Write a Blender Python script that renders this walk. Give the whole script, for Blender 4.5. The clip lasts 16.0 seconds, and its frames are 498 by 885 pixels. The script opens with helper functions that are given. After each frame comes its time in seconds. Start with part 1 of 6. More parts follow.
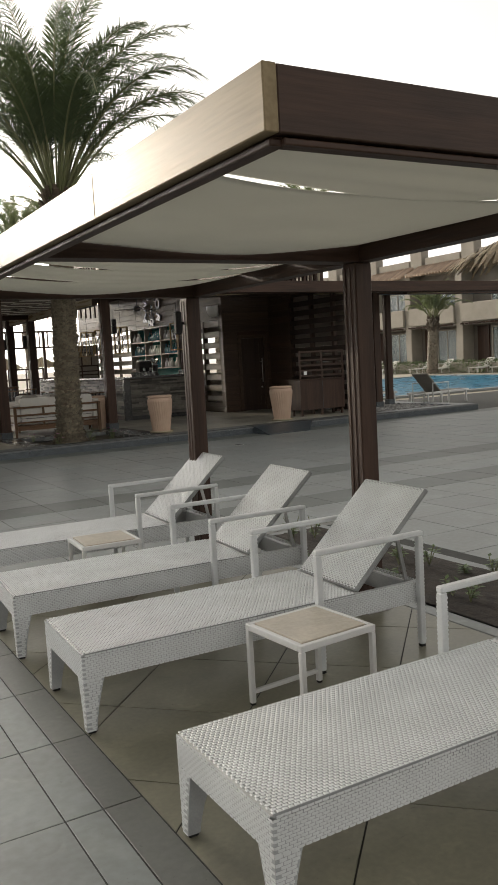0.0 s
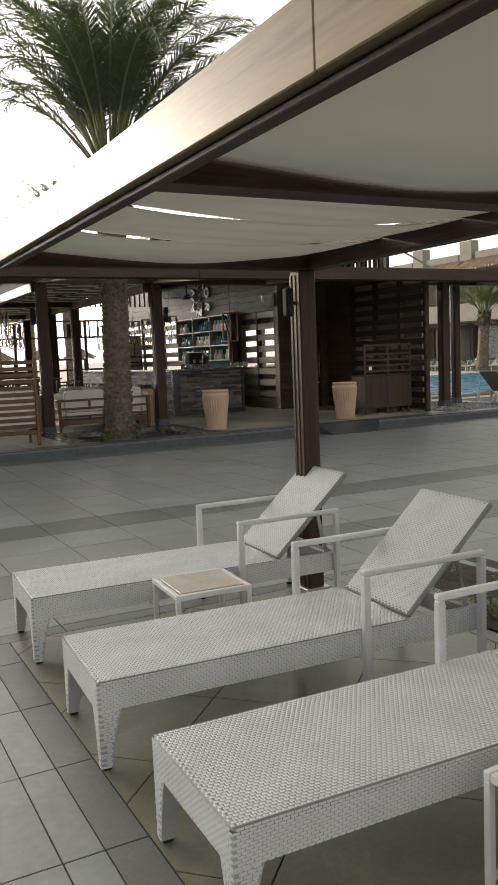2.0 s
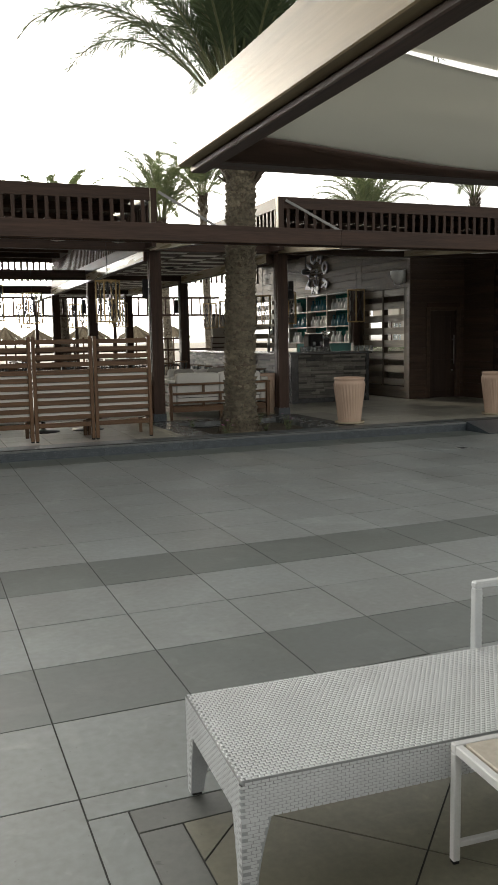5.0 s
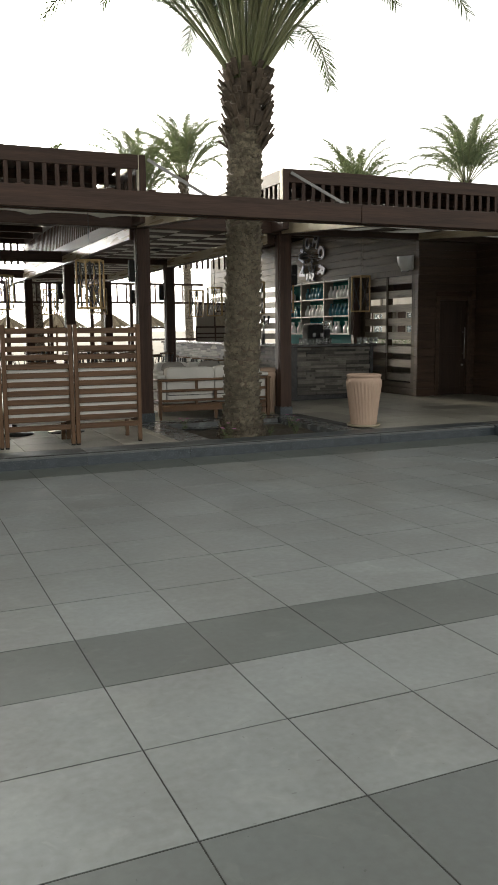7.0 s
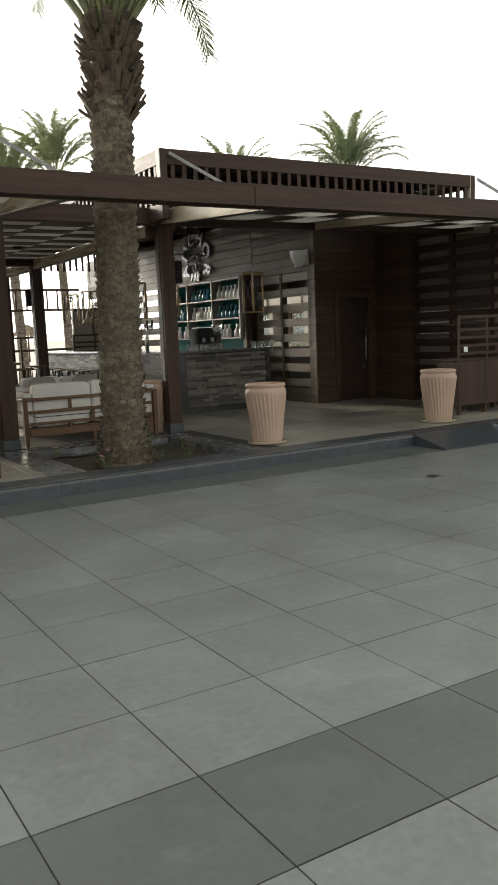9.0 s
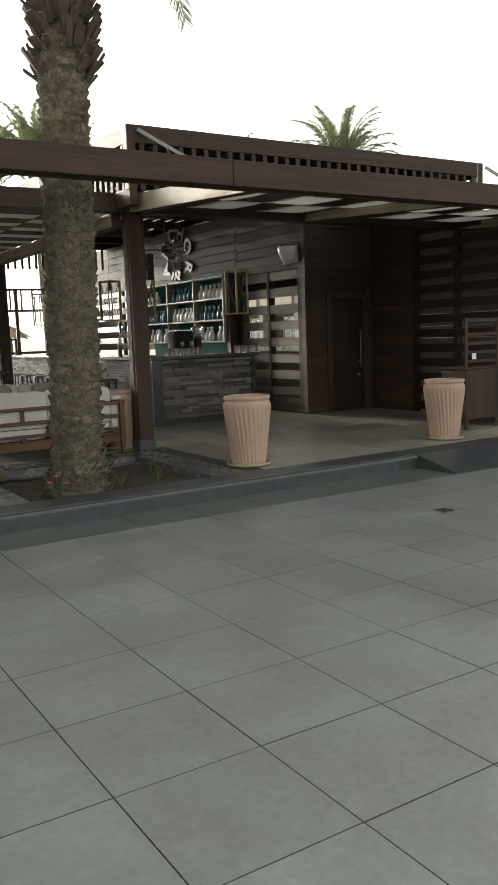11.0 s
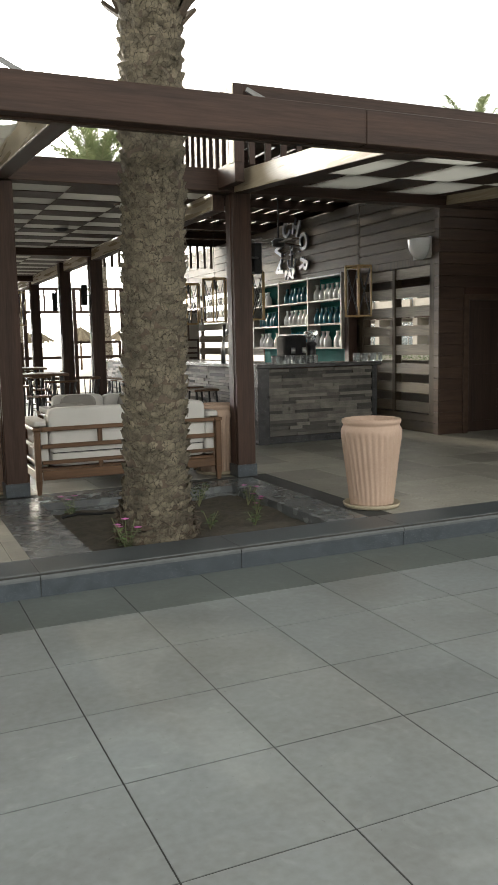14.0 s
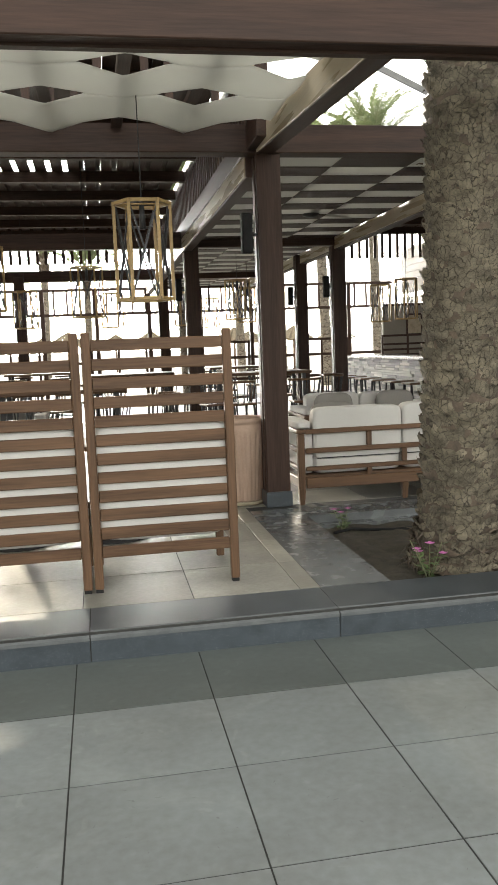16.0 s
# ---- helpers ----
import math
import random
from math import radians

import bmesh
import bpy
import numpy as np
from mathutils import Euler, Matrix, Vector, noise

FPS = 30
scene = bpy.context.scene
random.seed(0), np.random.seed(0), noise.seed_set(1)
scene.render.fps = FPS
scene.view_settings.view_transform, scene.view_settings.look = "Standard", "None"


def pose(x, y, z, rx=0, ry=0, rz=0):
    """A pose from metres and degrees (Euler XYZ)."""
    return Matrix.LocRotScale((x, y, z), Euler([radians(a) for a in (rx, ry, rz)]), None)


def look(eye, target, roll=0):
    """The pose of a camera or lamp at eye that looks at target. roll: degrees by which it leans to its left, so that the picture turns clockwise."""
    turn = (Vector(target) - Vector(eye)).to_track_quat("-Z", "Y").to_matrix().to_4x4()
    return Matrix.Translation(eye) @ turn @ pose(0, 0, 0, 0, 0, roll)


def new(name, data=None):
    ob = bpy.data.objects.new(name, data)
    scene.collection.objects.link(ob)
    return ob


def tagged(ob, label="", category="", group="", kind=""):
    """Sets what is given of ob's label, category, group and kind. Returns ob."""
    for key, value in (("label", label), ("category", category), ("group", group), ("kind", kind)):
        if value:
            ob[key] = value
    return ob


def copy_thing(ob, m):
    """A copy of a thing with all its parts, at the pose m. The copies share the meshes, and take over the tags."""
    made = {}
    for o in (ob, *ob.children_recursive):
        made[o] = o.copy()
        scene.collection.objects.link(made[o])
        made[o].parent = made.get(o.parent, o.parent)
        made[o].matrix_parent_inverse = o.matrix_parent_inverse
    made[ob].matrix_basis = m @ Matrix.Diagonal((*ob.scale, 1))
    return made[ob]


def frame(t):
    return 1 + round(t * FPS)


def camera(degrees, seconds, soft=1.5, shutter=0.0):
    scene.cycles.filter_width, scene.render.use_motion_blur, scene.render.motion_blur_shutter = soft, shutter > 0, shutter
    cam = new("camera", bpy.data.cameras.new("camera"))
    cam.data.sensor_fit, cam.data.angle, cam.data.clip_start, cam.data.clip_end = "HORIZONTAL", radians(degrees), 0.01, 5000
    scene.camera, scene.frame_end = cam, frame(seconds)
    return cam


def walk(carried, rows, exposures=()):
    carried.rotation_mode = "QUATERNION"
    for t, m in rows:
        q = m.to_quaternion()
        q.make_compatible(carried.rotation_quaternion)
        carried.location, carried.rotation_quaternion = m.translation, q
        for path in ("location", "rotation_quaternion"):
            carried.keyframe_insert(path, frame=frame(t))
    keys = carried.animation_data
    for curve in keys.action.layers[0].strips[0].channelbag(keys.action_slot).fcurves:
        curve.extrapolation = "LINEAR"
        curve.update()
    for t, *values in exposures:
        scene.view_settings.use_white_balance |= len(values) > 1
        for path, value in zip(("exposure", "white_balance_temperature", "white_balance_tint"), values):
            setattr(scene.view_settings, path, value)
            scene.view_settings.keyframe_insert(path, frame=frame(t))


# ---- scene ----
cam = camera(33.8, 16.0)
PATH = [
    (0, (-0.009, 0.081, 1.512), (0.982, 1.807, 1.312), -3.2),
    (0.5, (0.013, 0.465, 1.506), (0.942, 2.225, 1.307), -2.9),
    (1, (0.078, 0.825, 1.499), (0.985, 2.595, 1.291), -3.0),
    (1.5, (0.14, 1.207, 1.508), (0.997, 3.002, 1.302), -2.7),
    (2, (0.157, 1.534, 1.515), (1.08, 3.296, 1.304), -2.3),
    (2.5, (0.227, 1.864, 1.512), (1.181, 3.609, 1.298), -2.2),
    (3, (0.247, 2.207, 1.505), (1.153, 3.977, 1.295), -1.3),
    (3.5, (0.223, 2.535, 1.5), (1.113, 4.31, 1.266), -0.9),
    (4, (0.27, 2.911, 1.511), (0.993, 4.761, 1.276), -1.5),
    (4.5, (0.278, 3.292, 1.507), (0.972, 5.153, 1.272), -1.3),
    (4.7, (0.276, 3.443, 1.514), (0.992, 5.295, 1.274), -1.0),
    (6.8, (0.507, 5.132, 1.564), (1.283, 6.956, 1.297), -1.0),
    (7, (0.52, 5.316, 1.548), (1.316, 7.131, 1.274), -0.5),
    (7.5, (0.68, 5.733, 1.555), (1.638, 7.466, 1.275), -1.6),
    (8, (0.867, 6.161, 1.534), (1.851, 7.881, 1.263), -2.1),
    (10.3, (1.898, 7.626, 1.553), (2.985, 9.282, 1.283), -2.7),
    (10.5, (1.987, 7.741, 1.539), (3.047, 9.416, 1.275), -2.5),
    (11, (2.146, 8.017, 1.549), (3.196, 9.699, 1.286), -2.1),
    (11.5, (2.357, 8.258, 1.533), (3.394, 9.95, 1.284), -3.0),
    (12, (2.595, 8.502, 1.529), (3.6, 10.214, 1.286), -2.7),
    (12.5, (2.783, 8.789, 1.548), (3.799, 10.494, 1.308), -2.3),
    (13, (2.996, 9.068, 1.545), (3.893, 10.84, 1.314), -2.8),
    (13.5, (3.052, 9.338, 1.543), (3.856, 11.154, 1.31), -1.7),
    (14, (2.997, 9.588, 1.562), (3.813, 11.398, 1.317), -1.2),
    (14.5, (2.97, 9.841, 1.546), (3.723, 11.678, 1.305), -1.6),
    (15, (2.937, 10.119, 1.544), (3.525, 12.016, 1.307), -2.5),
    (15.5, (2.798, 10.387, 1.551), (3.34, 12.297, 1.308), -2.1),
    (16, (2.691, 10.705, 1.515), (3.04, 12.661, 1.281), -2.2),
]
EXPOSURE = [(0, 1.13, 6800, 11), (1, 1.25, 6800, 11), (1.5, 1.2, 6800, 11), (3, 1.46, 6800, 11), (3.5, 1.38, 6750, 11), (4.5, 1.29, 6650, 9), (7, 1.56, 6600, 8), (11, 1.73, 6600, 8), (14.5, 2.4, 6550, 8), (16, 2.62, 6550, 8)]
walk(cam, [(t, look(eye, target, roll)) for t, eye, target, roll in PATH], EXPOSURE)

# ---------- light ----------
world = bpy.data.worlds.new("sky")
scene.world = world
world.use_nodes = True
wn, wl = world.node_tree.nodes, world.node_tree.links
sky = wn.new("ShaderNodeTexSky")
sky.sky_type = 'NISHITA'
sky.sun_disc = False
SUN_ELEV, SUN_AZ = radians(13), radians(-11)      # azimuth from +y towards +x
sky.sun_elevation, sky.sun_rotation = SUN_ELEV, SUN_AZ
sky.air_density, sky.dust_density, sky.ozone_density = 1.0, 3.0, 1.0
haze = wn.new("ShaderNodeHueSaturation")
haze.inputs["Saturation"].default_value = 0.06
wl.new(sky.outputs[0], haze.inputs["Color"])
warm = wn.new("ShaderNodeMix")
warm.data_type, warm.blend_type = 'RGBA', 'MULTIPLY'
warm.inputs["Factor"].default_value = 1.0
warm.inputs["B"].default_value = (1.0, 0.985, 0.945, 1)      # dusty evening haze
wl.new(haze.outputs[0], warm.inputs["A"])
wl.new(warm.outputs["Result"], wn["Background"].inputs["Color"])
wn["Background"].inputs["Strength"].default_value = 0.15
sd = bpy.data.lights.new("sun", 'SUN')
sd.energy, sd.angle, sd.color = 0.65, radians(2), (1.0, 0.86, 0.66)
sun = new("sun", sd)
sdir = Vector((math.sin(SUN_AZ) * math.cos(SUN_ELEV), math.cos(SUN_AZ) * math.cos(SUN_ELEV), math.sin(SUN_ELEV)))
sun.matrix_world = look(sdir * 50, (0, 0, 0))

# ---------- materials ----------
def surf(name, c1, c2, scale=3.0, rough=(0.5, 0.7), bump=0.1, fine=60.0, metal=0.0, stretch=(1, 1, 1), vary=0.0, island=False, spec=0.5, speck=None):
    """Two-scale mottled surface in world space; stretch draws the grain out along an axis."""
    m = bpy.data.materials.new(name)
    m.use_nodes = True
    n, l = m.node_tree.nodes, m.node_tree.links
    b = n["Principled BSDF"]
    geo = n.new("ShaderNodeNewGeometry")
    mp = n.new("ShaderNodeMapping")
    mp.inputs["Scale"].default_value = stretch
    l.new(geo.outputs["Position"], mp.inputs["Vector"])
    big, small = n.new("ShaderNodeTexNoise"), n.new("ShaderNodeTexNoise")
    big.inputs["Scale"].default_value, small.inputs["Scale"].default_value = scale, fine
    big.inputs["Detail"].default_value, small.inputs["Detail"].default_value = 5, 3
    l.new(mp.outputs[0], big.inputs["Vector"]), l.new(mp.outputs[0], small.inputs["Vector"])
    add = n.new("ShaderNodeMath")
    add.operation = 'MULTIPLY_ADD'
    add.inputs[1].default_value, add.inputs[2].default_value = 0.45, 0.0
    l.new(small.outputs[0], add.inputs[0])
    mix_f = n.new("ShaderNodeMath")
    mix_f.operation = 'MULTIPLY_ADD'
    mix_f.inputs[1].default_value = 0.75
    l.new(big.outputs[0], mix_f.inputs[0]), l.new(add.outputs[0], mix_f.inputs[2])
    rampn = n.new("ShaderNodeMapRange")
    rampn.inputs["From Min"].default_value, rampn.inputs["From Max"].default_value = 0.38, 0.82
    l.new(mix_f.outputs[0], rampn.inputs["Value"])
    mix = n.new("ShaderNodeMix")
    mix.data_type = 'RGBA'
    mix.inputs["A"].default_value, mix.inputs["B"].default_value = (*c1, 1), (*c2, 1)
    l.new(rampn.outputs[0], mix.inputs["Factor"])
    col = mix.outputs["Result"]
    if vary:
        hsv = n.new("ShaderNodeHueSaturation")
        rnd = geo.outputs["Random Per Island"] if island else n.new("ShaderNodeObjectInfo").outputs["Random"]
        mr = n.new("ShaderNodeMapRange")
        mr.inputs["To Min"].default_value, mr.inputs["To Max"].default_value = 1 - vary, 1 + vary
        l.new(rnd, mr.inputs["Value"]), l.new(mr.outputs[0], hsv.inputs["Value"]), l.new(col, hsv.inputs["Color"])
        col = hsv.outputs[0]
    if speck:
        vo = n.new("ShaderNodeTexVoronoi")
        vo.inputs["Scale"].default_value = speck[1]
        l.new(geo.outputs["Position"], vo.inputs["Vector"])
        gt = n.new("ShaderNodeMath")
        gt.operation = 'LESS_THAN'
        gt.inputs[1].default_value = speck[2]
        l.new(vo.outputs["Distance"], gt.inputs[0])
        m2 = n.new("ShaderNodeMix")
        m2.data_type = 'RGBA'
        m2.inputs["B"].default_value = (*speck[0], 1)
        l.new(gt.outputs[0], m2.inputs["Factor"]), l.new(col, m2.inputs["A"])
        col = m2.outputs["Result"]
    l.new(col, b.inputs["Base Color"])
    rr = n.new("ShaderNodeMapRange")
    rr.inputs["To Min"].default_value, rr.inputs["To Max"].default_value = rough
    l.new(big.outputs[0], rr.inputs["Value"]), l.new(rr.outputs[0], b.inputs["Roughness"])
    b.inputs["Metallic"].default_value = metal
    b.inputs["Specular IOR Level"].default_value = spec
    if bump:
        bp = n.new("ShaderNodeBump")
        bp.inputs["Strength"].default_value, bp.inputs["Distance"].default_value = bump, 0.01
        l.new(mix_f.outputs[0], bp.inputs["Height"]), l.new(bp.outputs[0], b.inputs["Normal"])
    return m


def wood(name, c1, c2, axis, rough=(0.4, 0.6), bump=0.25, vary=0.0, spec=0.3):
    st = {'x': (0.06, 1, 1), 'y': (1, 0.06, 1), 'z': (1, 1, 0.06)}[axis]
    return surf(name, c1, c2, scale=14, fine=90, stretch=st, rough=rough, bump=bump, vary=vary, spec=spec)


def through_light(m, col, share):
    """Lets a share of the light pass diffusely through a thin sheet."""
    n, l = m.node_tree.nodes, m.node_tree.links
    tr, mx = n.new("ShaderNodeBsdfTranslucent"), n.new("ShaderNodeMixShader")
    tr.inputs["Color"].default_value = (*col, 1)
    mx.inputs[0].default_value = share
    l.new(n["Principled BSDF"].outputs[0], mx.inputs[1]), l.new(tr.outputs[0], mx.inputs[2])
    l.new(mx.outputs[0], n["Material Output"].inputs["Surface"])
    return m


def cloth(name, c1, c2, translucent=0.0):
    m = surf(name, c1, c2, scale=2.2, fine=400, rough=(0.85, 0.95), bump=0.15, spec=0.1)
    if translucent:
        through_light(m, c2, translucent)
    return m


def glass(name, col, rough=0.05):
    m = bpy.data.materials.new(name)
    m.use_nodes = True
    b = m.node_tree.nodes["Principled BSDF"]
    b.inputs["Base Color"].default_value = (*col, 1)
    b.inputs["Roughness"].default_value = rough
    b.inputs["Transmission Weight"].default_value = 0.85
    return m


M = {}
M["tile"] = surf("grey_porcelain", (0.15, 0.156, 0.149), (0.216, 0.236, 0.234), scale=1.5, fine=26, rough=(0.36, 0.56), bump=0.05, vary=0.05)
M["tile_joined"] = surf("grey_porcelain_far", (0.15, 0.156, 0.149), (0.216, 0.236, 0.234), scale=1.5, fine=26, rough=(0.36, 0.56), bump=0.05, vary=0.05, island=True)
M["tile_dark"] = surf("dark_porcelain", (0.081, 0.089, 0.081), (0.109, 0.125, 0.118), scale=1.5, fine=26, rough=(0.36, 0.55), bump=0.05, vary=0.06)
M["tile_dark_joined"] = surf("dark_porcelain_far", (0.081, 0.089, 0.081), (0.109, 0.125, 0.118), scale=1.5, fine=26, rough=(0.36, 0.55), bump=0.05, vary=0.06, island=True)
M["tile_tan"] = surf("tan_porcelain", (0.13, 0.123, 0.09), (0.2, 0.19, 0.14), scale=4, fine=45, rough=(0.3, 0.5), bump=0.05, vary=0.05)
M["tile_border"] = surf("taupe_border_porcelain", (0.086, 0.089, 0.08), (0.126, 0.13, 0.118), scale=2.5, fine=40, rough=(0.36, 0.55), bump=0.05, vary=0.1)
M["deck"] = surf("deck_stoneware", (0.175, 0.166, 0.138), (0.285, 0.272, 0.232), scale=3, fine=50, rough=(0.36, 0.54), bump=0.05, vary=0.25, spec=0.32)
M["grout"] = surf("dark_grout", (0.018, 0.018, 0.016), (0.045, 0.045, 0.041), scale=8, rough=(0.8, 0.95), bump=0.1)
def weathered(m, light, dark):
    """Faint dried puddle marks, scuffs and dark specks over a pale surface."""
    n, l = m.node_tree.nodes, m.node_tree.links
    b = n["Principled BSDF"]
    geo, wob, addv = n.new("ShaderNodeNewGeometry"), n.new("ShaderNodeTexNoise"), n.new("ShaderNodeVectorMath")
    wob.inputs["Scale"].default_value = 2.2
    l.new(geo.outputs["Position"], wob.inputs["Vector"])
    l.new(geo.outputs["Position"], addv.inputs[0]), l.new(wob.outputs["Color"], addv.inputs[1])
    col = b.inputs["Base Color"].links[0].from_socket
    for scale, detail, lo, hi, tint in ((3.1, 7.0, 0.52, 0.68, light), (1.1, 4.0, 0.5, 0.72, dark), (9.0, 9.0, 0.62, 0.7, light), (34.0, 2.0, 0.735, 0.76, dark * 0.8)):
        nz, mr, mx = n.new("ShaderNodeTexNoise"), n.new("ShaderNodeMapRange"), n.new("ShaderNodeMix")
        nz.inputs["Scale"].default_value, nz.inputs["Detail"].default_value = scale, detail
        l.new(addv.outputs[0], nz.inputs["Vector"])
        mr.inputs["From Min"].default_value, mr.inputs["From Max"].default_value = lo, hi
        l.new(nz.outputs[0], mr.inputs["Value"])
        mx.data_type, mx.blend_type = 'RGBA', 'MULTIPLY'
        mx.inputs["B"].default_value = (tint, tint, tint * 0.99, 1)
        l.new(mr.outputs[0], mx.inputs["Factor"]), l.new(col, mx.inputs["A"])
        col = mx.outputs["Result"]
    l.new(col, b.inputs["Base Color"])
    return m


for key in ("tile", "tile_joined"):
    weathered(M[key], 1.12, 0.9)
for key in ("tile_dark", "tile_dark_joined", "tile_tan", "tile_border", "deck"):
    weathered(M[key], 1.15, 0.87)
M["sand"] = surf("pale_sand", (0.36, 0.32, 0.26), (0.5, 0.45, 0.37), scale=0.4, fine=30, rough=(0.85, 0.95), bump=0.2)
M["granite"] = surf("blue_grey_granite", (0.026, 0.033, 0.039), (0.06, 0.073, 0.084), scale=9, fine=220, rough=(0.24, 0.44), bump=0.1, vary=0.1, speck=((0.16, 0.18, 0.195), 120, 0.19))
M["slate"] = surf("slate_grey_coping", (0.03, 0.036, 0.04), (0.07, 0.08, 0.086), scale=7, fine=160, rough=(0.34, 0.5), bump=0.04, vary=0.14, speck=((0.13, 0.14, 0.14), 140, 0.16))
M["edging"] = surf("polished_grey_granite", (0.075, 0.08, 0.081), (0.15, 0.156, 0.156), scale=7, fine=160, rough=(0.16, 0.36), bump=0.04, vary=0.1, speck=((0.19, 0.2, 0.2), 140, 0.16))
# paler granite for the coping bevel: its sky reflection, put into the colour
M["skylit_bevel"] = surf("skylit_granite_bevel", (0.075, 0.08, 0.082), (0.135, 0.142, 0.142), scale=12, fine=180, rough=(0.6, 0.8), bump=0.1)
M["black_granite"] = surf("black_granite", (0.012, 0.012, 0.013), (0.04, 0.04, 0.042), scale=12, fine=200, rough=(0.15, 0.3), bump=0.02, speck=((0.13, 0.13, 0.13), 60, 0.16))
M["soil"] = surf("garden_soil", (0.028, 0.023, 0.016), (0.09, 0.076, 0.054), scale=14, fine=90, rough=(0.9, 1.0), bump=0.9)
M["gravel"] = surf("grey_gravel", (0.1, 0.1, 0.1), (0.3, 0.3, 0.29), scale=20, fine=60, rough=(0.8, 0.95), bump=0.5, vary=0.35, island=True)
for ax in "xyz":
    M["dark_" + ax] = wood("brown_timber_" + ax, (0.022, 0.0122, 0.0085), (0.064, 0.0355, 0.025), ax, rough=(0.45, 0.62), spec=0.24)
    M["teak_" + ax] = wood("teak_" + ax, (0.05, 0.0265, 0.0135), (0.145, 0.08, 0.042), ax, rough=(0.4, 0.6))
    M["plank_" + ax] = wood("plank_cladding_" + ax, (0.032, 0.0235, 0.016), (0.086, 0.066, 0.044), ax, rough=(0.45, 0.65), vary=0.14, spec=0.1)
    M["pale_" + ax] = wood("pale_timber_" + ax, (0.3, 0.25, 0.175), (0.4, 0.34, 0.245), ax, rough=(0.2, 0.36))
for ax in "xy":
    M["clad_" + ax] = wood("hardwood_cladding_" + ax, (0.034, 0.0205, 0.0138), (0.078, 0.048, 0.033), ax, rough=(0.4, 0.58), vary=0.16, spec=0.3)
M["slat_wood"] = wood("weathered_slat", (0.075, 0.06, 0.041), (0.165, 0.137, 0.097), "y", rough=(0.4, 0.6), vary=0.12, spec=0.25)
M["door_wood"] = wood("stained_door", (0.02, 0.0125, 0.009), (0.046, 0.028, 0.02), "z", rough=(0.4, 0.55), spec=0.3)
M["fabric"] = cloth("canopy_cloth", (0.6, 0.59, 0.54), (0.72, 0.71, 0.65), 0.37)
M["thin_cloth"] = cloth("thin_white_cloth", (0.56, 0.55, 0.52), (0.68, 0.67, 0.63), 0.8)
M["strip_cloth"] = cloth("shade_strip_cloth", (0.5, 0.49, 0.46), (0.62, 0.61, 0.57), 0.42)
# paler than the other fascias: glare on the left side, put into the colour
M["fascia_wood"] = wood("sunlit_side_fascia", (0.16, 0.122, 0.074), (0.255, 0.203, 0.128), "y", rough=(0.3, 0.45), bump=0.12, spec=0.07)
M["screen_dark"] = wood("dark_stained_slat", (0.012, 0.0065, 0.0048), (0.03, 0.016, 0.011), "y", rough=(0.5, 0.7))
M["panel_taupe"] = wood("taupe_louvre_panel", (0.11, 0.088, 0.075), (0.18, 0.15, 0.13), "y", rough=(0.5, 0.7))
M["net_cloth"] = cloth("slit_white_cloth", (0.62, 0.61, 0.57), (0.74, 0.73, 0.68), 0.6)
M["mulch"] = surf("dark_mulch", (0.012, 0.0095, 0.0075), (0.05, 0.039, 0.03), scale=14, fine=90, rough=(0.9, 1.0), bump=1.0)
M["cushion"] = cloth("cushion_cloth", (0.46, 0.445, 0.415), (0.57, 0.555, 0.52))
M["piping"] = cloth("teal_piping", (0.03, 0.22, 0.2), (0.06, 0.32, 0.29))
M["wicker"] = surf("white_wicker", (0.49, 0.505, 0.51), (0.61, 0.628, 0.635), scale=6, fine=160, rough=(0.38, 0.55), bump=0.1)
# darker wicker for what lies under the weave: shade between strands, as colour
M["wicker_side"] = surf("wicker_side_shade", (0.27, 0.28, 0.285), (0.38, 0.392, 0.395), scale=6, fine=160, rough=(0.5, 0.6), bump=0.1)
M["wicker_gap"] = surf("wicker_gap_shade", (0.17, 0.178, 0.18), (0.28, 0.29, 0.29), scale=6, fine=160, rough=(0.5, 0.6), bump=0.1)
M["white_metal"] = surf("white_powder_coat", (0.5, 0.5, 0.49), (0.6, 0.6, 0.59), scale=5, fine=200, rough=(0.35, 0.5), bump=0.02)
M["steel"] = surf("brushed_steel", (0.4, 0.4, 0.4), (0.6, 0.6, 0.6), scale=8, fine=200, rough=(0.25, 0.4), bump=0.02, metal=1.0)
M["dull_steel"] = surf("dull_galvanised_steel", (0.2, 0.2, 0.2), (0.32, 0.32, 0.31), scale=8, fine=200, rough=(0.45, 0.6), bump=0.02, metal=0.7)
M["black_metal"] = surf("black_metal", (0.012, 0.012, 0.013), (0.03, 0.03, 0.032), scale=8, fine=200, rough=(0.4, 0.55), bump=0.03)
M["travertine"] = surf("beige_table_tile", (0.3, 0.26, 0.2), (0.46, 0.41, 0.33), scale=7, fine=60, rough=(0.3, 0.5), bump=0.08)
M["terracotta"] = surf("pale_terracotta", (0.37, 0.258, 0.19), (0.45, 0.325, 0.245), scale=3, fine=60, rough=(0.6, 0.8), bump=0.04)
M["saucer"] = surf("yellow_saucer", (0.27, 0.23, 0.155), (0.38, 0.325, 0.23), scale=6, fine=80, rough=(0.5, 0.7), bump=0.08)
M["bark"] = surf("palm_bark", (0.09, 0.075, 0.056), (0.27, 0.235, 0.185), scale=16, fine=90, rough=(0.8, 0.95), bump=0.7, vary=0.2, island=True)
M["bark_dead"] = surf("palm_fibre", (0.04, 0.03, 0.022), (0.12, 0.09, 0.063), scale=14, fine=80, rough=(0.85, 0.95), bump=0.6, vary=0.3, island=True)
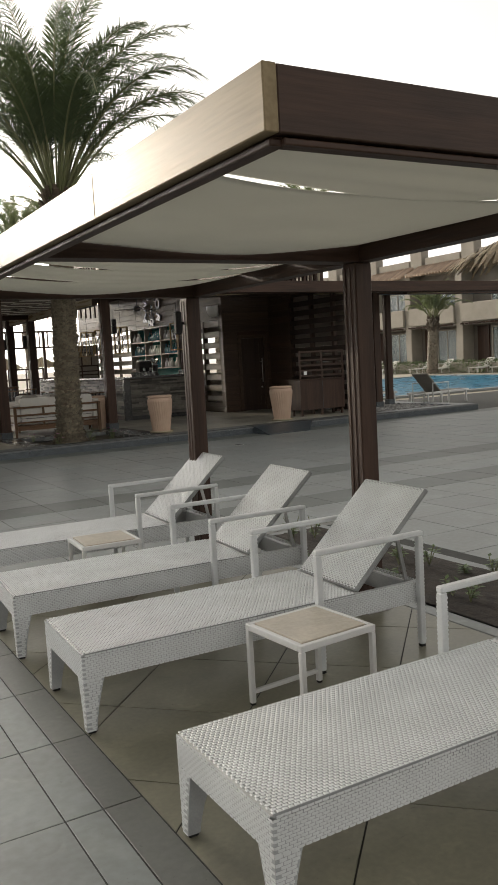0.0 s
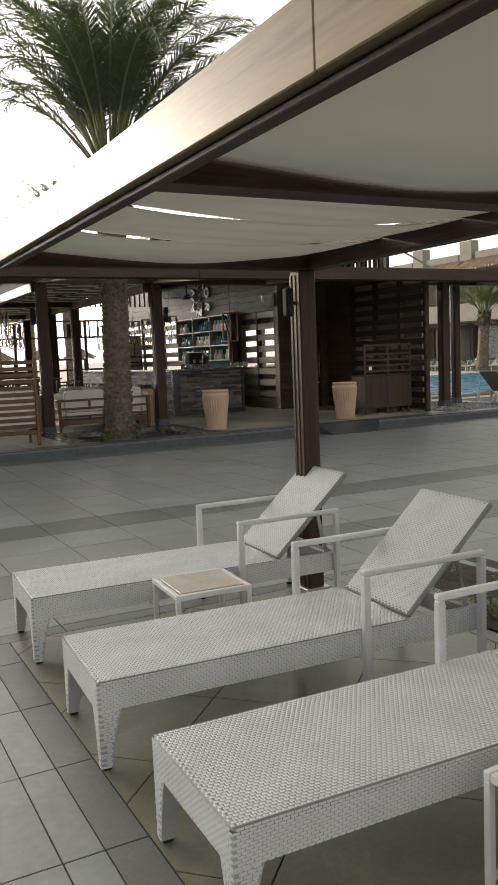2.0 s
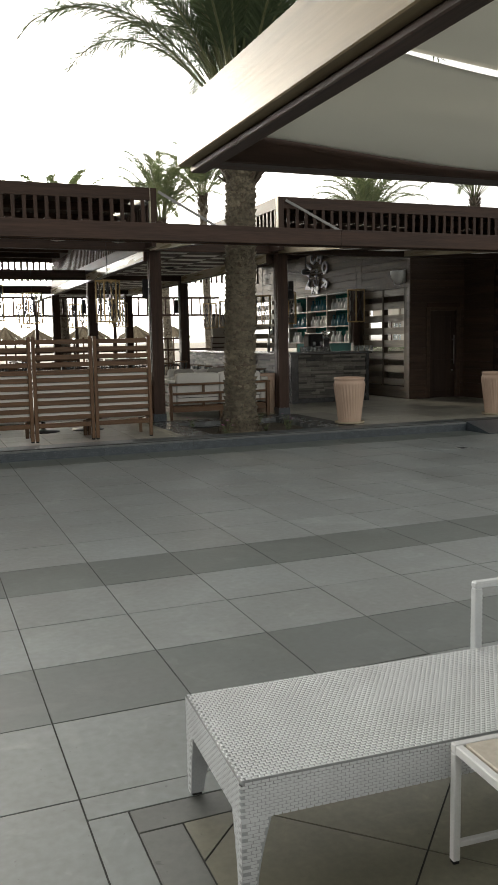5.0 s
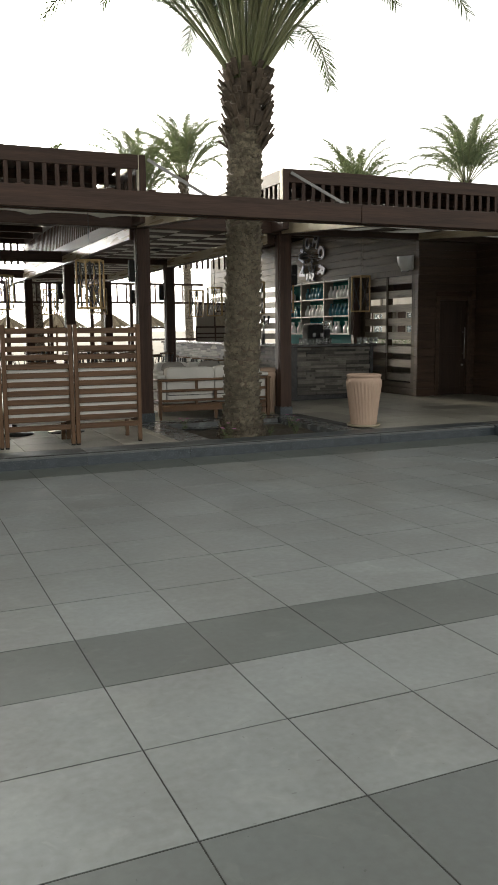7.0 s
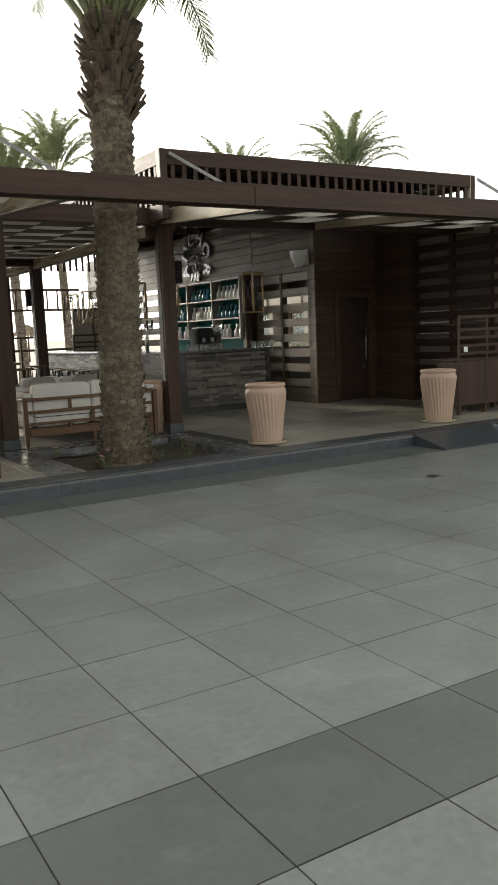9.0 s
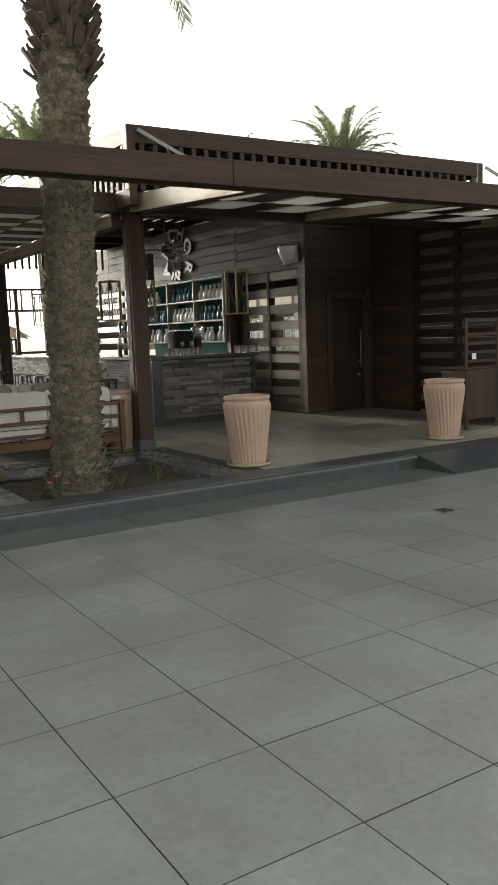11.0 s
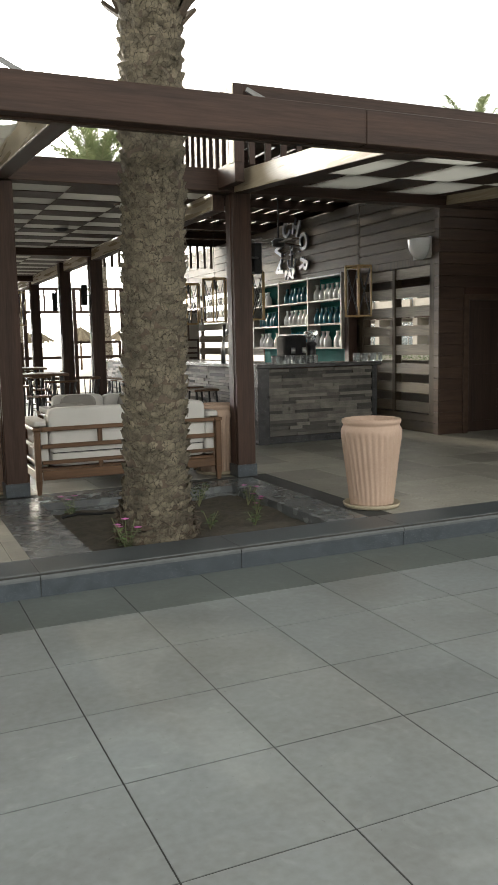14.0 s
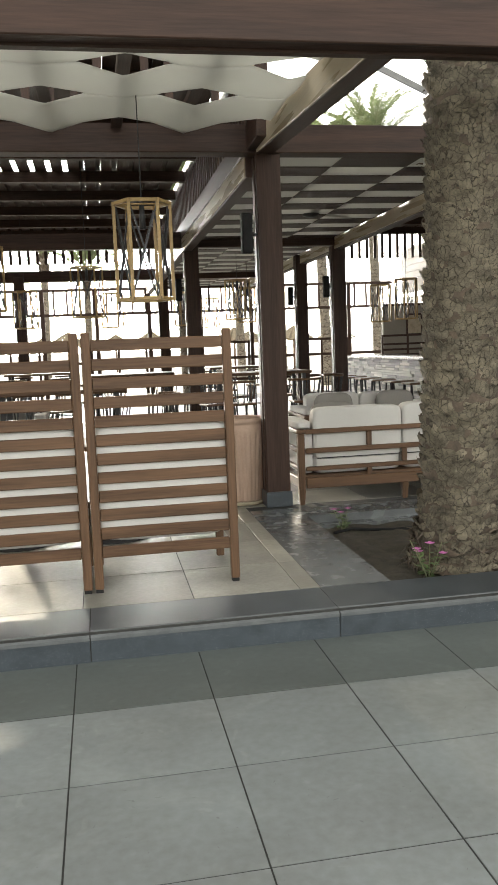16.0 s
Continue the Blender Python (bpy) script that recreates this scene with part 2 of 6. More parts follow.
def cracked(m, scale, width, dark, squash):
    """Thin dry cracks between irregular plates, darker than the rest and cut in."""
    n, l = m.node_tree.nodes, m.node_tree.links
    b = n["Principled BSDF"]
    geo, mp, wob, addv = n.new("ShaderNodeNewGeometry"), n.new("ShaderNodeMapping"), n.new("ShaderNodeTexNoise"), n.new("ShaderNodeVectorMath")
    wob.inputs["Scale"].default_value, wob.inputs["Detail"].default_value = 9.0, 3.0
    sc_ = n.new("ShaderNodeVectorMath")
    sc_.operation = 'SCALE'
    sc_.inputs["Scale"].default_value = 0.07
    l.new(geo.outputs["Position"], wob.inputs["Vector"]), l.new(wob.outputs["Color"], sc_.inputs[0])
    l.new(geo.outputs["Position"], addv.inputs[0]), l.new(sc_.outputs[0], addv.inputs[1])
    mp.inputs["Scale"].default_value = squash
    l.new(addv.outputs[0], mp.inputs["Vector"])
    vo, mr, mx = n.new("ShaderNodeTexVoronoi"), n.new("ShaderNodeMapRange"), n.new("ShaderNodeMix")
    vo.feature = 'DISTANCE_TO_EDGE'
    vo.inputs["Scale"].default_value = scale
    l.new(mp.outputs[0], vo.inputs["Vector"])
    mr.inputs["From Max"].default_value = width
    l.new(vo.outputs["Distance"], mr.inputs["Value"])
    mx.data_type = 'RGBA'
    mx.inputs["A"].default_value = (*dark, 1)
    old = b.inputs["Base Color"].links[0].from_socket
    l.new(mr.outputs[0], mx.inputs["Factor"]), l.new(old, mx.inputs["B"]), l.new(mx.outputs["Result"], b.inputs["Base Color"])
    bp = n.new("ShaderNodeBump")
    bp.inputs["Strength"].default_value, bp.inputs["Distance"].default_value = 0.8, 0.012
    l.new(mr.outputs[0], bp.inputs["Height"]), l.new(b.inputs["Normal"].links[0].from_socket, bp.inputs["Normal"]), l.new(bp.outputs[0], b.inputs["Normal"])
    return m


M["bark_near"] = cracked(surf("old_palm_bark", (0.062, 0.052, 0.035), (0.235, 0.2, 0.14), scale=11, fine=80, rough=(0.8, 0.95), bump=0.9, stretch=(1, 1, 1.5), vary=0.22, island=True), 27, 0.038, (0.034, 0.027, 0.02), (1, 1, 0.6))
M["stone_piece"] = surf("stacked_stone_strip", (0.055, 0.05, 0.042), (0.14, 0.128, 0.11), scale=6, fine=90, rough=(0.55, 0.75), bump=0.25, vary=0.75)
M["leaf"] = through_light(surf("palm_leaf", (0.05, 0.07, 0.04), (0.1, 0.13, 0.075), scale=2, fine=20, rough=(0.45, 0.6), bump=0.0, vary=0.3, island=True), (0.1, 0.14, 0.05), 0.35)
# paler copy of the leaf for far palms, with distance haze in its colour
M["leaf_far"] = through_light(surf("palm_leaf_hazed", (0.13, 0.15, 0.085), (0.21, 0.235, 0.14), scale=2, fine=20, rough=(0.5, 0.65), bump=0.0, vary=0.3, island=True), (0.16, 0.2, 0.08), 0.4)
M["rachis"] = surf("palm_rib", (0.1, 0.12, 0.05), (0.2, 0.2, 0.1), scale=4, rough=(0.5, 0.6), bump=0.05)
M["hedge"] = surf("hedge_leaf", (0.04, 0.07, 0.02), (0.09, 0.14, 0.04), scale=3, fine=30, rough=(0.5, 0.7), bump=0.0, vary=0.4, island=True)
M["petal"] = surf("pink_petal", (0.4, 0.08, 0.28), (0.6, 0.2, 0.45), scale=20, rough=(0.5, 0.6), bump=0.0)
M["stone_strip"] = surf("stacked_stone", (0.075, 0.067, 0.057), (0.15, 0.134, 0.116), scale=6, fine=90, rough=(0.55, 0.75), bump=0.25, vary=0.85, island=True)
M["stucco"] = surf("beige_stucco", (0.13, 0.117, 0.1), (0.19, 0.172, 0.15), scale=1.2, fine=60, rough=(0.8, 0.95), bump=0.1)
M["stucco_pale"] = surf("pale_stucco", (0.22, 0.2, 0.168), (0.3, 0.275, 0.235), scale=1.2, fine=60, rough=(0.8, 0.95), bump=0.1)
M["rooftile"] = surf("clay_roof_tile", (0.24, 0.17, 0.125), (0.36, 0.27, 0.2), scale=3, fine=40, rough=(0.7, 0.85), bump=0.2, vary=0.15, island=True)
M["curtain"] = cloth("grey_curtain", (0.1, 0.125, 0.14), (0.2, 0.235, 0.25))
M["water"] = surf("pool_water", (0.012, 0.12, 0.22), (0.03, 0.2, 0.32), scale=1.2, fine=12, rough=(0.22, 0.34), bump=0.12, spec=0.12)
M["shelf_wood"] = wood("grey_shelf_timber", (0.24, 0.235, 0.21), (0.36, 0.35, 0.31), "y")
M["teal"] = surf("teal_back_panel", (0.008, 0.1, 0.09), (0.015, 0.15, 0.135), scale=4, rough=(0.6, 0.75), bump=0.03, spec=0.1)
M["ceramic"] = surf("white_ceramic", (0.6, 0.62, 0.62), (0.75, 0.77, 0.77), scale=6, rough=(0.15, 0.3), bump=0.02)
M["blue_glass"] = surf("blue_glazed_bottle", (0.004, 0.075, 0.12), (0.012, 0.14, 0.2), scale=6, rough=(0.08, 0.18), bump=0.02)
M["clear_glass"] = glass("drinking_glass", (0.9, 0.95, 0.95))
M["pane"] = glass("window_glass", (0.75, 0.8, 0.8), 0.02)
M["pane"].node_tree.nodes["Principled BSDF"].inputs["IOR"].default_value = 1.2
M["brass"] = surf("gilded_timber", (0.22, 0.14, 0.045), (0.36, 0.24, 0.09), scale=12, fine=90, rough=(0.4, 0.55), bump=0.1)
M["sign_grey"] = surf("grey_sign_metal", (0.055, 0.056, 0.066), (0.1, 0.103, 0.118), scale=6, rough=(0.35, 0.5), bump=0.03)
M["thatch"] = surf("dry_thatch", (0.14, 0.11, 0.07), (0.3, 0.24, 0.16), scale=10, fine=70, rough=(0.85, 0.95), bump=0.4, vary=0.3, island=True)
M["rubber"] = surf("black_rubber", (0.01, 0.01, 0.01), (0.02, 0.02, 0.02), scale=10, rough=(0.65, 0.85), bump=0.03, spec=0.2)
M["sling"] = cloth("taupe_sling", (0.2, 0.19, 0.17), (0.28, 0.26, 0.24))
# cream for the sunlit left edge of the roof corner posts, light as colour
M["lit_corner"] = surf("lit_corner_cream", (0.6, 0.55, 0.44), (0.72, 0.67, 0.55), scale=5, fine=70, rough=(0.5, 0.7), bump=0.08)


# ---------- mesh helpers ----------
class Geo:
    """Collects vertices and faces of one part."""
    def __init__(self):
        self.v, self.f = [], []

    def add(self, vs, fs):
        o = len(self.v)
        self.v += [tuple(p) for p in vs]
        self.f += [tuple(i + o for i in q) for q in fs]
        return self

    def box(self, a, b, c=0.004, m=None):
        """Box from corner a to b with chamfered edges c, moved by matrix m."""
        lo, hi = [min(p, q) for p, q in zip(a, b)], [max(p, q) for p, q in zip(a, b)]
        c = min(c, *[(q - p) * 0.45 for p, q in zip(lo, hi)])
        if c <= 0:
            vs = [(x, y, z) for x in (lo[0], hi[0]) for y in (lo[1], hi[1]) for z in (lo[2], hi[2])]
            fs = [(0, 1, 3, 2), (4, 6, 7, 5), (0, 4, 5, 1), (2, 3, 7, 6), (0, 2, 6, 4), (1, 5, 7, 3)]
        else:
            vs, idx = [], {}
            for sx in (0, 1):
                for sy in (0, 1):
                    for sz in (0, 1):
                        for ax in range(3):
                            p = []
                            for k, s in enumerate((sx, sy, sz)):
                                e = hi[k] if s else lo[k]
                                p.append(e if k == ax else (e - c if s else e + c))
                            idx[sx, sy, sz, ax] = len(vs)
                            vs.append(p)
            fs = []
            for ax in range(3):
                o = [k for k in range(3) if k != ax]
                for s in (0, 1):
                    ring = []
                    for u, w in ((0, 0), (1, 0), (1, 1), (0, 1)):
                        key = [0, 0, 0]
                        key[ax], key[o[0]], key[o[1]] = s, u, w
                        ring.append(idx[(*key, ax)])
                    flip = (s == 1) == (ax != 1)
                    fs.append(tuple(ring) if flip else tuple(ring[::-1]))
            for ax in range(3):
                o = [k for k in range(3) if k != ax]
                for u in (0, 1):
                    for w in (0, 1):
                        k0, k1 = [0, 0, 0], [0, 0, 0]
                        k0[ax], k1[ax] = 0, 1
                        k0[o[0]] = k1[o[0]] = u
                        k0[o[1]] = k1[o[1]] = w
                        q = (idx[(*k0, o[0])], idx[(*k1, o[0])], idx[(*k1, o[1])], idx[(*k0, o[1])])
                        flip = ((u == w) == (ax != 1))
                        fs.append(q[::-1] if flip else q)
            for sx in (0, 1):
                for sy in (0, 1):
                    for sz in (0, 1):
                        t = tuple(idx[sx, sy, sz, ax] for ax in range(3))
                        fs.append(t if (sx + sy + sz) % 2 else t[::-1])
        if m is not None:
            vs = [m @ Vector(p) for p in vs]
        return self.add(vs, fs)

    def beam(self, p, q, w, h, c=0.004, up=(0, 0, 1)):
        """Square-sawn bar from p to q, w wide and h deep."""
        p, q = Vector(p), Vector(q)
        d = q - p
        zax = d.normalized()
        u = Vector(up)
        if abs(zax.dot(u)) > 0.98:
            u = Vector((1, 0, 0))
        xax = u.cross(zax).normalized()
        yax = zax.cross(xax)
        m = Matrix((xax, yax, zax)).transposed().to_4x4()
        m.translation = p
        return self.box((-w / 2, -h / 2, 0), (w / 2, h / 2, d.length), c, m)

    def tube(self, pts, r, n=8, cap=True):
        """Round bar along points; r is a number or a list."""
        pts = [Vector(p) for p in pts]
        rs = r if isinstance(r, (list, tuple)) else [r] * len(pts)
        vs, fs = [], []
        for i, p in enumerate(pts):
            d = (pts[min(i + 1, len(pts) - 1)] - pts[max(i - 1, 0)]).normalized()
            a = d.cross(Vector((0, 0, 1) if abs(d.z) < 0.95 else (1, 0, 0))).normalized()
            b = d.cross(a)
            vs += [p + (a * math.cos(k * math.tau / n) + b * math.sin(k * math.tau / n)) * rs[i] for k in range(n)]
        for i in range(len(pts) - 1):
            for k in range(n):
                fs.append((i * n + k, i * n + (k + 1) % n, (i + 1) * n + (k + 1) % n, (i + 1) * n + k))
        if cap:
            fs += [tuple(range(n))[::-1], tuple(range((len(pts) - 1) * n, len(pts) * n))]
        return self.add(vs, fs)

    def lathe(self, prof, n=24, at=(0, 0, 0), flute=0.0, flutes=0, span=None):
        vs, fs = [], []
        for r, z in prof:
            for k in range(n):
                t = k * math.tau / n
                rr = r
                if flutes and span and span[0] < z < span[1]:
                    rr = r * (1 - flute * abs(math.sin((t + z * 0.25) * flutes / 2)) ** 3)
                vs.append((at[0] + rr * math.cos(t), at[1] + rr * math.sin(t), at[2] + z))
        for i in range(len(prof) - 1):
            for k in range(n):
                fs.append((i * n + k, i * n + (k + 1) % n, (i + 1) * n + (k + 1) % n, (i + 1) * n + k))
        fs += [tuple(range(n))[::-1], tuple(range((len(prof) - 1) * n, len(prof) * n))]
        return self.add(vs, fs)

    def sheet(self, fn, nu, nv, thick=0.0):
        """Grid of points fn(u, v), u and v in 0..1; a second skin below when thick."""
        vs = [fn(i / nu, j / nv) for i in range(nu + 1) for j in range(nv + 1)]
        fs = [(i * (nv + 1) + j, (i + 1) * (nv + 1) + j, (i + 1) * (nv + 1) + j + 1, i * (nv + 1) + j + 1) for i in range(nu) for j in range(nv)]
        if thick:
            o = len(vs)
            vs += [(p[0], p[1], p[2] - thick) for p in vs]
            fs += [tuple(k + o for k in q[::-1]) for q in fs]
            at = lambda i, j: i * (nv + 1) + j
            for i in range(nu):
                fs += [(at(i, 0), at(i, 0) + o, at(i + 1, 0) + o, at(i + 1, 0)), (at(i, nv), at(i + 1, nv), at(i + 1, nv) + o, at(i, nv) + o)]
            for j in range(nv):
                fs += [(at(0, j), at(0, j + 1), at(0, j + 1) + o, at(0, j) + o), (at(nu, j), at(nu, j) + o, at(nu, j + 1) + o, at(nu, j + 1))]
        return self.add(vs, fs)

    def pillow(self, a, b, e=5.0, n=10):
        """Plump rounded block between corners a and b."""
        c, h = [(p + q) / 2 for p, q in zip(a, b)], [abs(q - p) / 2 for p, q in zip(a, b)]
        seen = {}
        for ax in range(3):
            o = [k for k in range(3) if k != ax]
            for sg in (-1, 1):
                def fn(u, v):
                    p = [0, 0, 0]
                    p[ax], p[o[0]], p[o[1]] = sg, math.sin((u - 0.5) * math.pi * 0.5) * 1.4142, math.sin((v - 0.5) * math.pi * 0.5) * 1.4142
                    d = sum(abs(t) ** e for t in p) ** (1 / e)
                    return [cc + hh * t / d for cc, hh, t in zip(c, h, p)]
                ids = []
                for i in range(n + 1):
                    for j in range(n + 1):
                        p = tuple(round(t, 5) for t in fn(i / n, j / n))
                        if p not in seen:
                            seen[p] = len(self.v)
                            self.v.append(p)
                        ids.append(seen[p])
                for i in range(n):
                    for j in range(n):
                        q = (ids[i * (n + 1) + j], ids[(i + 1) * (n + 1) + j], ids[(i + 1) * (n + 1) + j + 1], ids[i * (n + 1) + j + 1])
                        self.f.append(q[::-1] if (sg > 0) == (ax == 1) else q)
        return self

    def mesh(self, name, material, smooth=False):
        me = bpy.data.meshes.new(name)
        me.from_pydata(self.v, [], self.f)
        if smooth:
            me.polygons.foreach_set("use_smooth", [True] * len(me.polygons))
        me.materials.append(material)
        me.update()
        return me


def part(name, g, material, parent=None, label="", smooth=False):
    """One mesh object under a thing or a part."""
    ob = new(name, g.mesh(name, material, smooth))
    ob.parent = parent
    return tagged(ob, label)


def thing(name, label, category, at=(0, 0, 0), rz=0, group="", kind=""):
    """Empty at a thing's base, which parents its parts."""
    ob = new(name)
    ob.empty_display_size = 0.1
    ob.matrix_basis = pose(*at, 0, 0, rz)
    return tagged(ob, label, category, group, kind)


def solid(name, g, material, label, category, group="", kind="", smooth=False):
    """A thing that is one mesh."""
    return tagged(part(name, g, material, None, "", smooth), label, category, group, kind)


def B(a, b, c=0.004):
    return Geo().box(a, b, c)


# ---------- ground, deck, kerb ----------
TX, TY, TS = 1.3, 7.5, 0.6            # origin and pitch of the paving grid
KY, DZ = 14.66, 0.15                  # kerb face, deck height

g = Geo()
g.add([(-900, -900, -0.03), (900, -900, -0.03), (900, 900, -0.03), (-900, 900, -0.03)], [(0, 1, 2, 3)])
ground = solid("ground", g, M["sand"], "pale sandy ground reaching the horizon", "ground", kind="structure")
g = B((-14, -5, -0.028), (24, 20, -0.003), 0)
paving_bed = solid("pavement", g, M["grout"], "grey porcelain paving with dark joints around the pool bar", "pavement", kind="structure")
g = Geo()
for a, b in (((-24, KY + 0.012), (4.1, 34)), ((6.3, KY + 0.012), (12.35, 34)), ((4.1, 17.1), (6.3, 34)), ((4.1, KY + 0.012), (6.3, 15.05))):
    g.box((*a, -0.02), (*b, DZ - 0.003), 0)
floor = solid("floor", g, M["grout"], "raised bar deck paved with grey stoneware", "floor", kind="structure")

# kerb: speckled risers under bevelled slate copings with tight joints, broken by a small ramp
kerb = thing("kerb", "low blue-grey granite kerb along the raised bar deck", "kerb", kind="structure")


def kerb_length(xa, xb):
    def bar_of(prof):
        k = len(prof)
        gg = Geo().add([(xx, yy, zz) for xx in (xa, xb) for yy, zz in prof], [tuple(range(k)), tuple(range(2 * k - 1, k - 1, -1))] + [(i, k + i, k + (i + 1) % k, (i + 1) % k) for i in range(k)])
        return gg
    part("riser", bar_of([(KY + 0.006, -0.02), (KY + 0.38, -0.02), (KY + 0.38, DZ - 0.041), (KY + 0.006, DZ - 0.041)]), M["granite"], kerb)
    part("coping", bar_of([(KY + 0.002, DZ - 0.04), (KY + 0.4, DZ - 0.04), (KY + 0.4, DZ), (KY + 0.034, DZ), (KY + 0.002, DZ - 0.024)]), M["slate"], kerb)
    # thin pale strip over the chamfer, a painted highlight
    part("bevel", bar_of([(KY - 0.001, DZ - 0.039), (KY + 0.0015, DZ - 0.039), (KY + 0.0015, DZ - 0.0235), (KY + 0.0338, DZ + 0.0005), (KY + 0.0325, DZ + 0.002), (KY - 0.001, DZ - 0.0225)]), M["skylit_bevel"], kerb, "bevel of the coping, coloured pale for the sky it reflects")


cuts = [-24, -14, -11.3, -8.6, -5.9, -3.2, -0.5, 1.2, 2.57, 3.84, 5.21, 6.56, 8.5]
for a, b in zip(cuts, cuts[1:]):
    kerb_length(a + 0.003, b - 0.003)
cuts = [9.95, 11.3, 12.4, 13.65, 14.9]
for a, b in zip(cuts, cuts[1:]):
    kerb_length(a + 0.003, b - 0.003)
part("kerb_stone", B((14.5, KY + 0.403, -0.02), (14.9, 18.2, DZ - 0.003), 0.012), M["granite"], kerb)
part("kerb_stone", B((8.503, KY + 0.02, -0.02), (9.947, KY + 0.4, DZ - 0.004), 0.006), M["granite"], kerb)
g = Geo()
x0, x1, yf = 8.5, 9.95, 14.08
g.add([(x0, KY + 0.02, -0.01), (x1, KY + 0.02, -0.01), (x1 - 0.45, yf, -0.01), (x0, yf, -0.01), (x0, KY + 0.02, DZ), (x1, KY + 0.02, DZ), (x1 - 0.45, yf, 0.012), (x0, yf, 0.012)],
      [(4, 7, 6, 5), (0, 3, 7, 4), (3, 2, 6, 7), (2, 1, 5, 6), (0, 4, 5, 1)])
part("ramp", g, M["granite"], kerb, "small granite access ramp")

# planter frame round the big palm
PX0, PX1, PY0, PY1 = 4.26, 6.13, 15.1, 16.95
pl = thing("planter_bed", "sunken granite-edged planting bed at the palm's foot", "planter", at=(0, 0, 0))
part("edging", B((3.85, KY + 0.403, 0.0), (PX0, 17.3, DZ + 0.001), 0), M["edging"], pl)
part("edging", B((PX1, KY + 0.403, 0.0), (6.5, 17.3, DZ + 0.001), 0.002), M["edging"], pl)
part("edging", B((PX0 + 0.003, PY1, 0.0), (PX1 - 0.003, 17.3, DZ + 0.001), 0.002), M["edging"], pl)
part("step", B((PX0 + 0.003, PY1 - 0.12, 0.0), (PX1 - 0.003, PY1 - 0.003, DZ - 0.06), 0.002), M["edging"], pl)


def soil_patch(name, xa, ya, xb, yb, z, label, mat="soil", amp=1.0):
    gg = Geo()
    gg.sheet(lambda u, v: (xa + (xb - xa) * u, ya + (yb - ya) * v, z + 0.03 * amp * noise.noise(Vector((u * 7, v * 7, xa))) + 0.015 * amp * noise.noise(Vector((u * 30, v * 30, 3)))), 40, 40)
    return solid(name, gg, M[mat], label, "soil", kind="stuff", smooth=True)


# the ground pieces under the planter are cut by laying the soil above the deck bed
soil_patch("soil", PX0 - 0.01, PY0 - 0.06, PX1 + 0.01, PY1 + 0.01, DZ - 0.075, "dry brown garden soil in the planting bed")
soil_patch("soil", 3.24, -1.0, 4.05, 5.98, 0.012, "dark mulched soil strip behind the sun loungers", "mulch", 0.45)
bed = thing("planter_bed", "flush planting strip edged with pale stone behind the sun loungers", "planter")
part("edging", B((3.13, -1.0, -0.02), (3.235, 6.08, 0.004), 0.004), M["tile"], bed)
part("edging", B((4.05, -1.0, -0.02), (4.15, 6.08, 0.004), 0.004), M["tile"], bed)
part("edging", B((3.238, 5.985, -0.02), (4.047, 6.08, 0.004), 0.004), M["tile"], bed)

# ---------- the pergola over the bar ----------
FBY, FB0, FB1 = 14.45, 2.86, 3.09       # front beam
B2Y, B20, B21 = 17.45, 3.05, 3.27       # second beam on the posts
AX, BX = 4.13, 6.48


def post(x, y, z0, z1, s=0.2, name="post", label="dark brown timber pergola post on a steel shoe", base=True, lit=False):
    t = thing(name, label, "post", at=(x, y, z0), group="posts of the bar pergola")
    h = s / 2
    part("shaft", B((-h, -h, 0.12 if base else 0), (h, h, z1 - z0), 0.006), M["dark_z"], t)
    for sx in (-1, 1):
        part("cover_strip", B((sx * (h + 0.001) - 0.008, -h * 0.45, 0.14), (sx * (h + 0.001) + 0.008, h * 0.45, z1 - z0 - 0.01), 0.003), M["dark_z"], t)
    if base:
        part("shoe", B((-h - 0.012, -h - 0.012, 0), (h + 0.012, h + 0.012, 0.13), 0.004), M["granite"], t)
    return t


for x, y in [(AX, 17.5), (BX, 17.47), (AX - 0.05, 22.7), (6.3, 22.8), (6.25, 24.9), (AX - 0.05, 28.0), (6.3, 28.3), (1.2, 22.7), (1.2, 28.0), (-2.2, 17.5), (-2.2, 22.7), (-2.2, 28.0), (13.23, 16.47)]:
    post(x, y, DZ, B20, 0.2)
post(14.06, 16.99, DZ, 3.0, 0.16)

pergola = thing("pergola", "dark brown timber bar pergola with a raised slatted roof", "pergola")
part("front_beam", B((-22, FBY, FB0), (6.1, FBY + 0.1, FB1), 0.006), M["dark_x"], pergola)
part("front_beam", B((6.104, FBY, FB0), (19, FBY + 0.1, FB1), 0.006), M["dark_x"], pergola)
part("front_lip", B((-22, FBY + 0.1, FB0 - 0.012), (19, FBY + 0.16, FB0 + 0.05), 0.004), M["dark_x"], pergola)
part("post_beam", B((-22, B2Y - 0.09, B20), (19, B2Y + 0.09, B21), 0.006), M["dark_x"], pergola)
for yb in (22.75, 28.05):
    part("post_beam", B((-9, yb - 0.08, 2.95), (6.4, yb + 0.08, 3.17), 0.006), M["dark_x"], pergola)
for xb in (AX - 4.9, AX - 0.02, BX, 9.1, 12.1, 15.2):
    g = Geo().beam((xb, FBY + 0.1, FB0 + 0.1), (xb, B2Y - 0.09, B20 + 0.1), 0.14, 0.2)
    part("cross_beam", g, M["dark_y"], pergola)
    # pale board over the left face: the light falling there, put into the colour
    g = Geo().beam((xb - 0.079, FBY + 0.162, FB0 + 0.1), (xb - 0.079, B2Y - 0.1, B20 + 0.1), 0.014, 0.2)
    part("weathered_board", g, M["pale_y"], pergola, "pale board standing in for the lit left face of a cross beam")
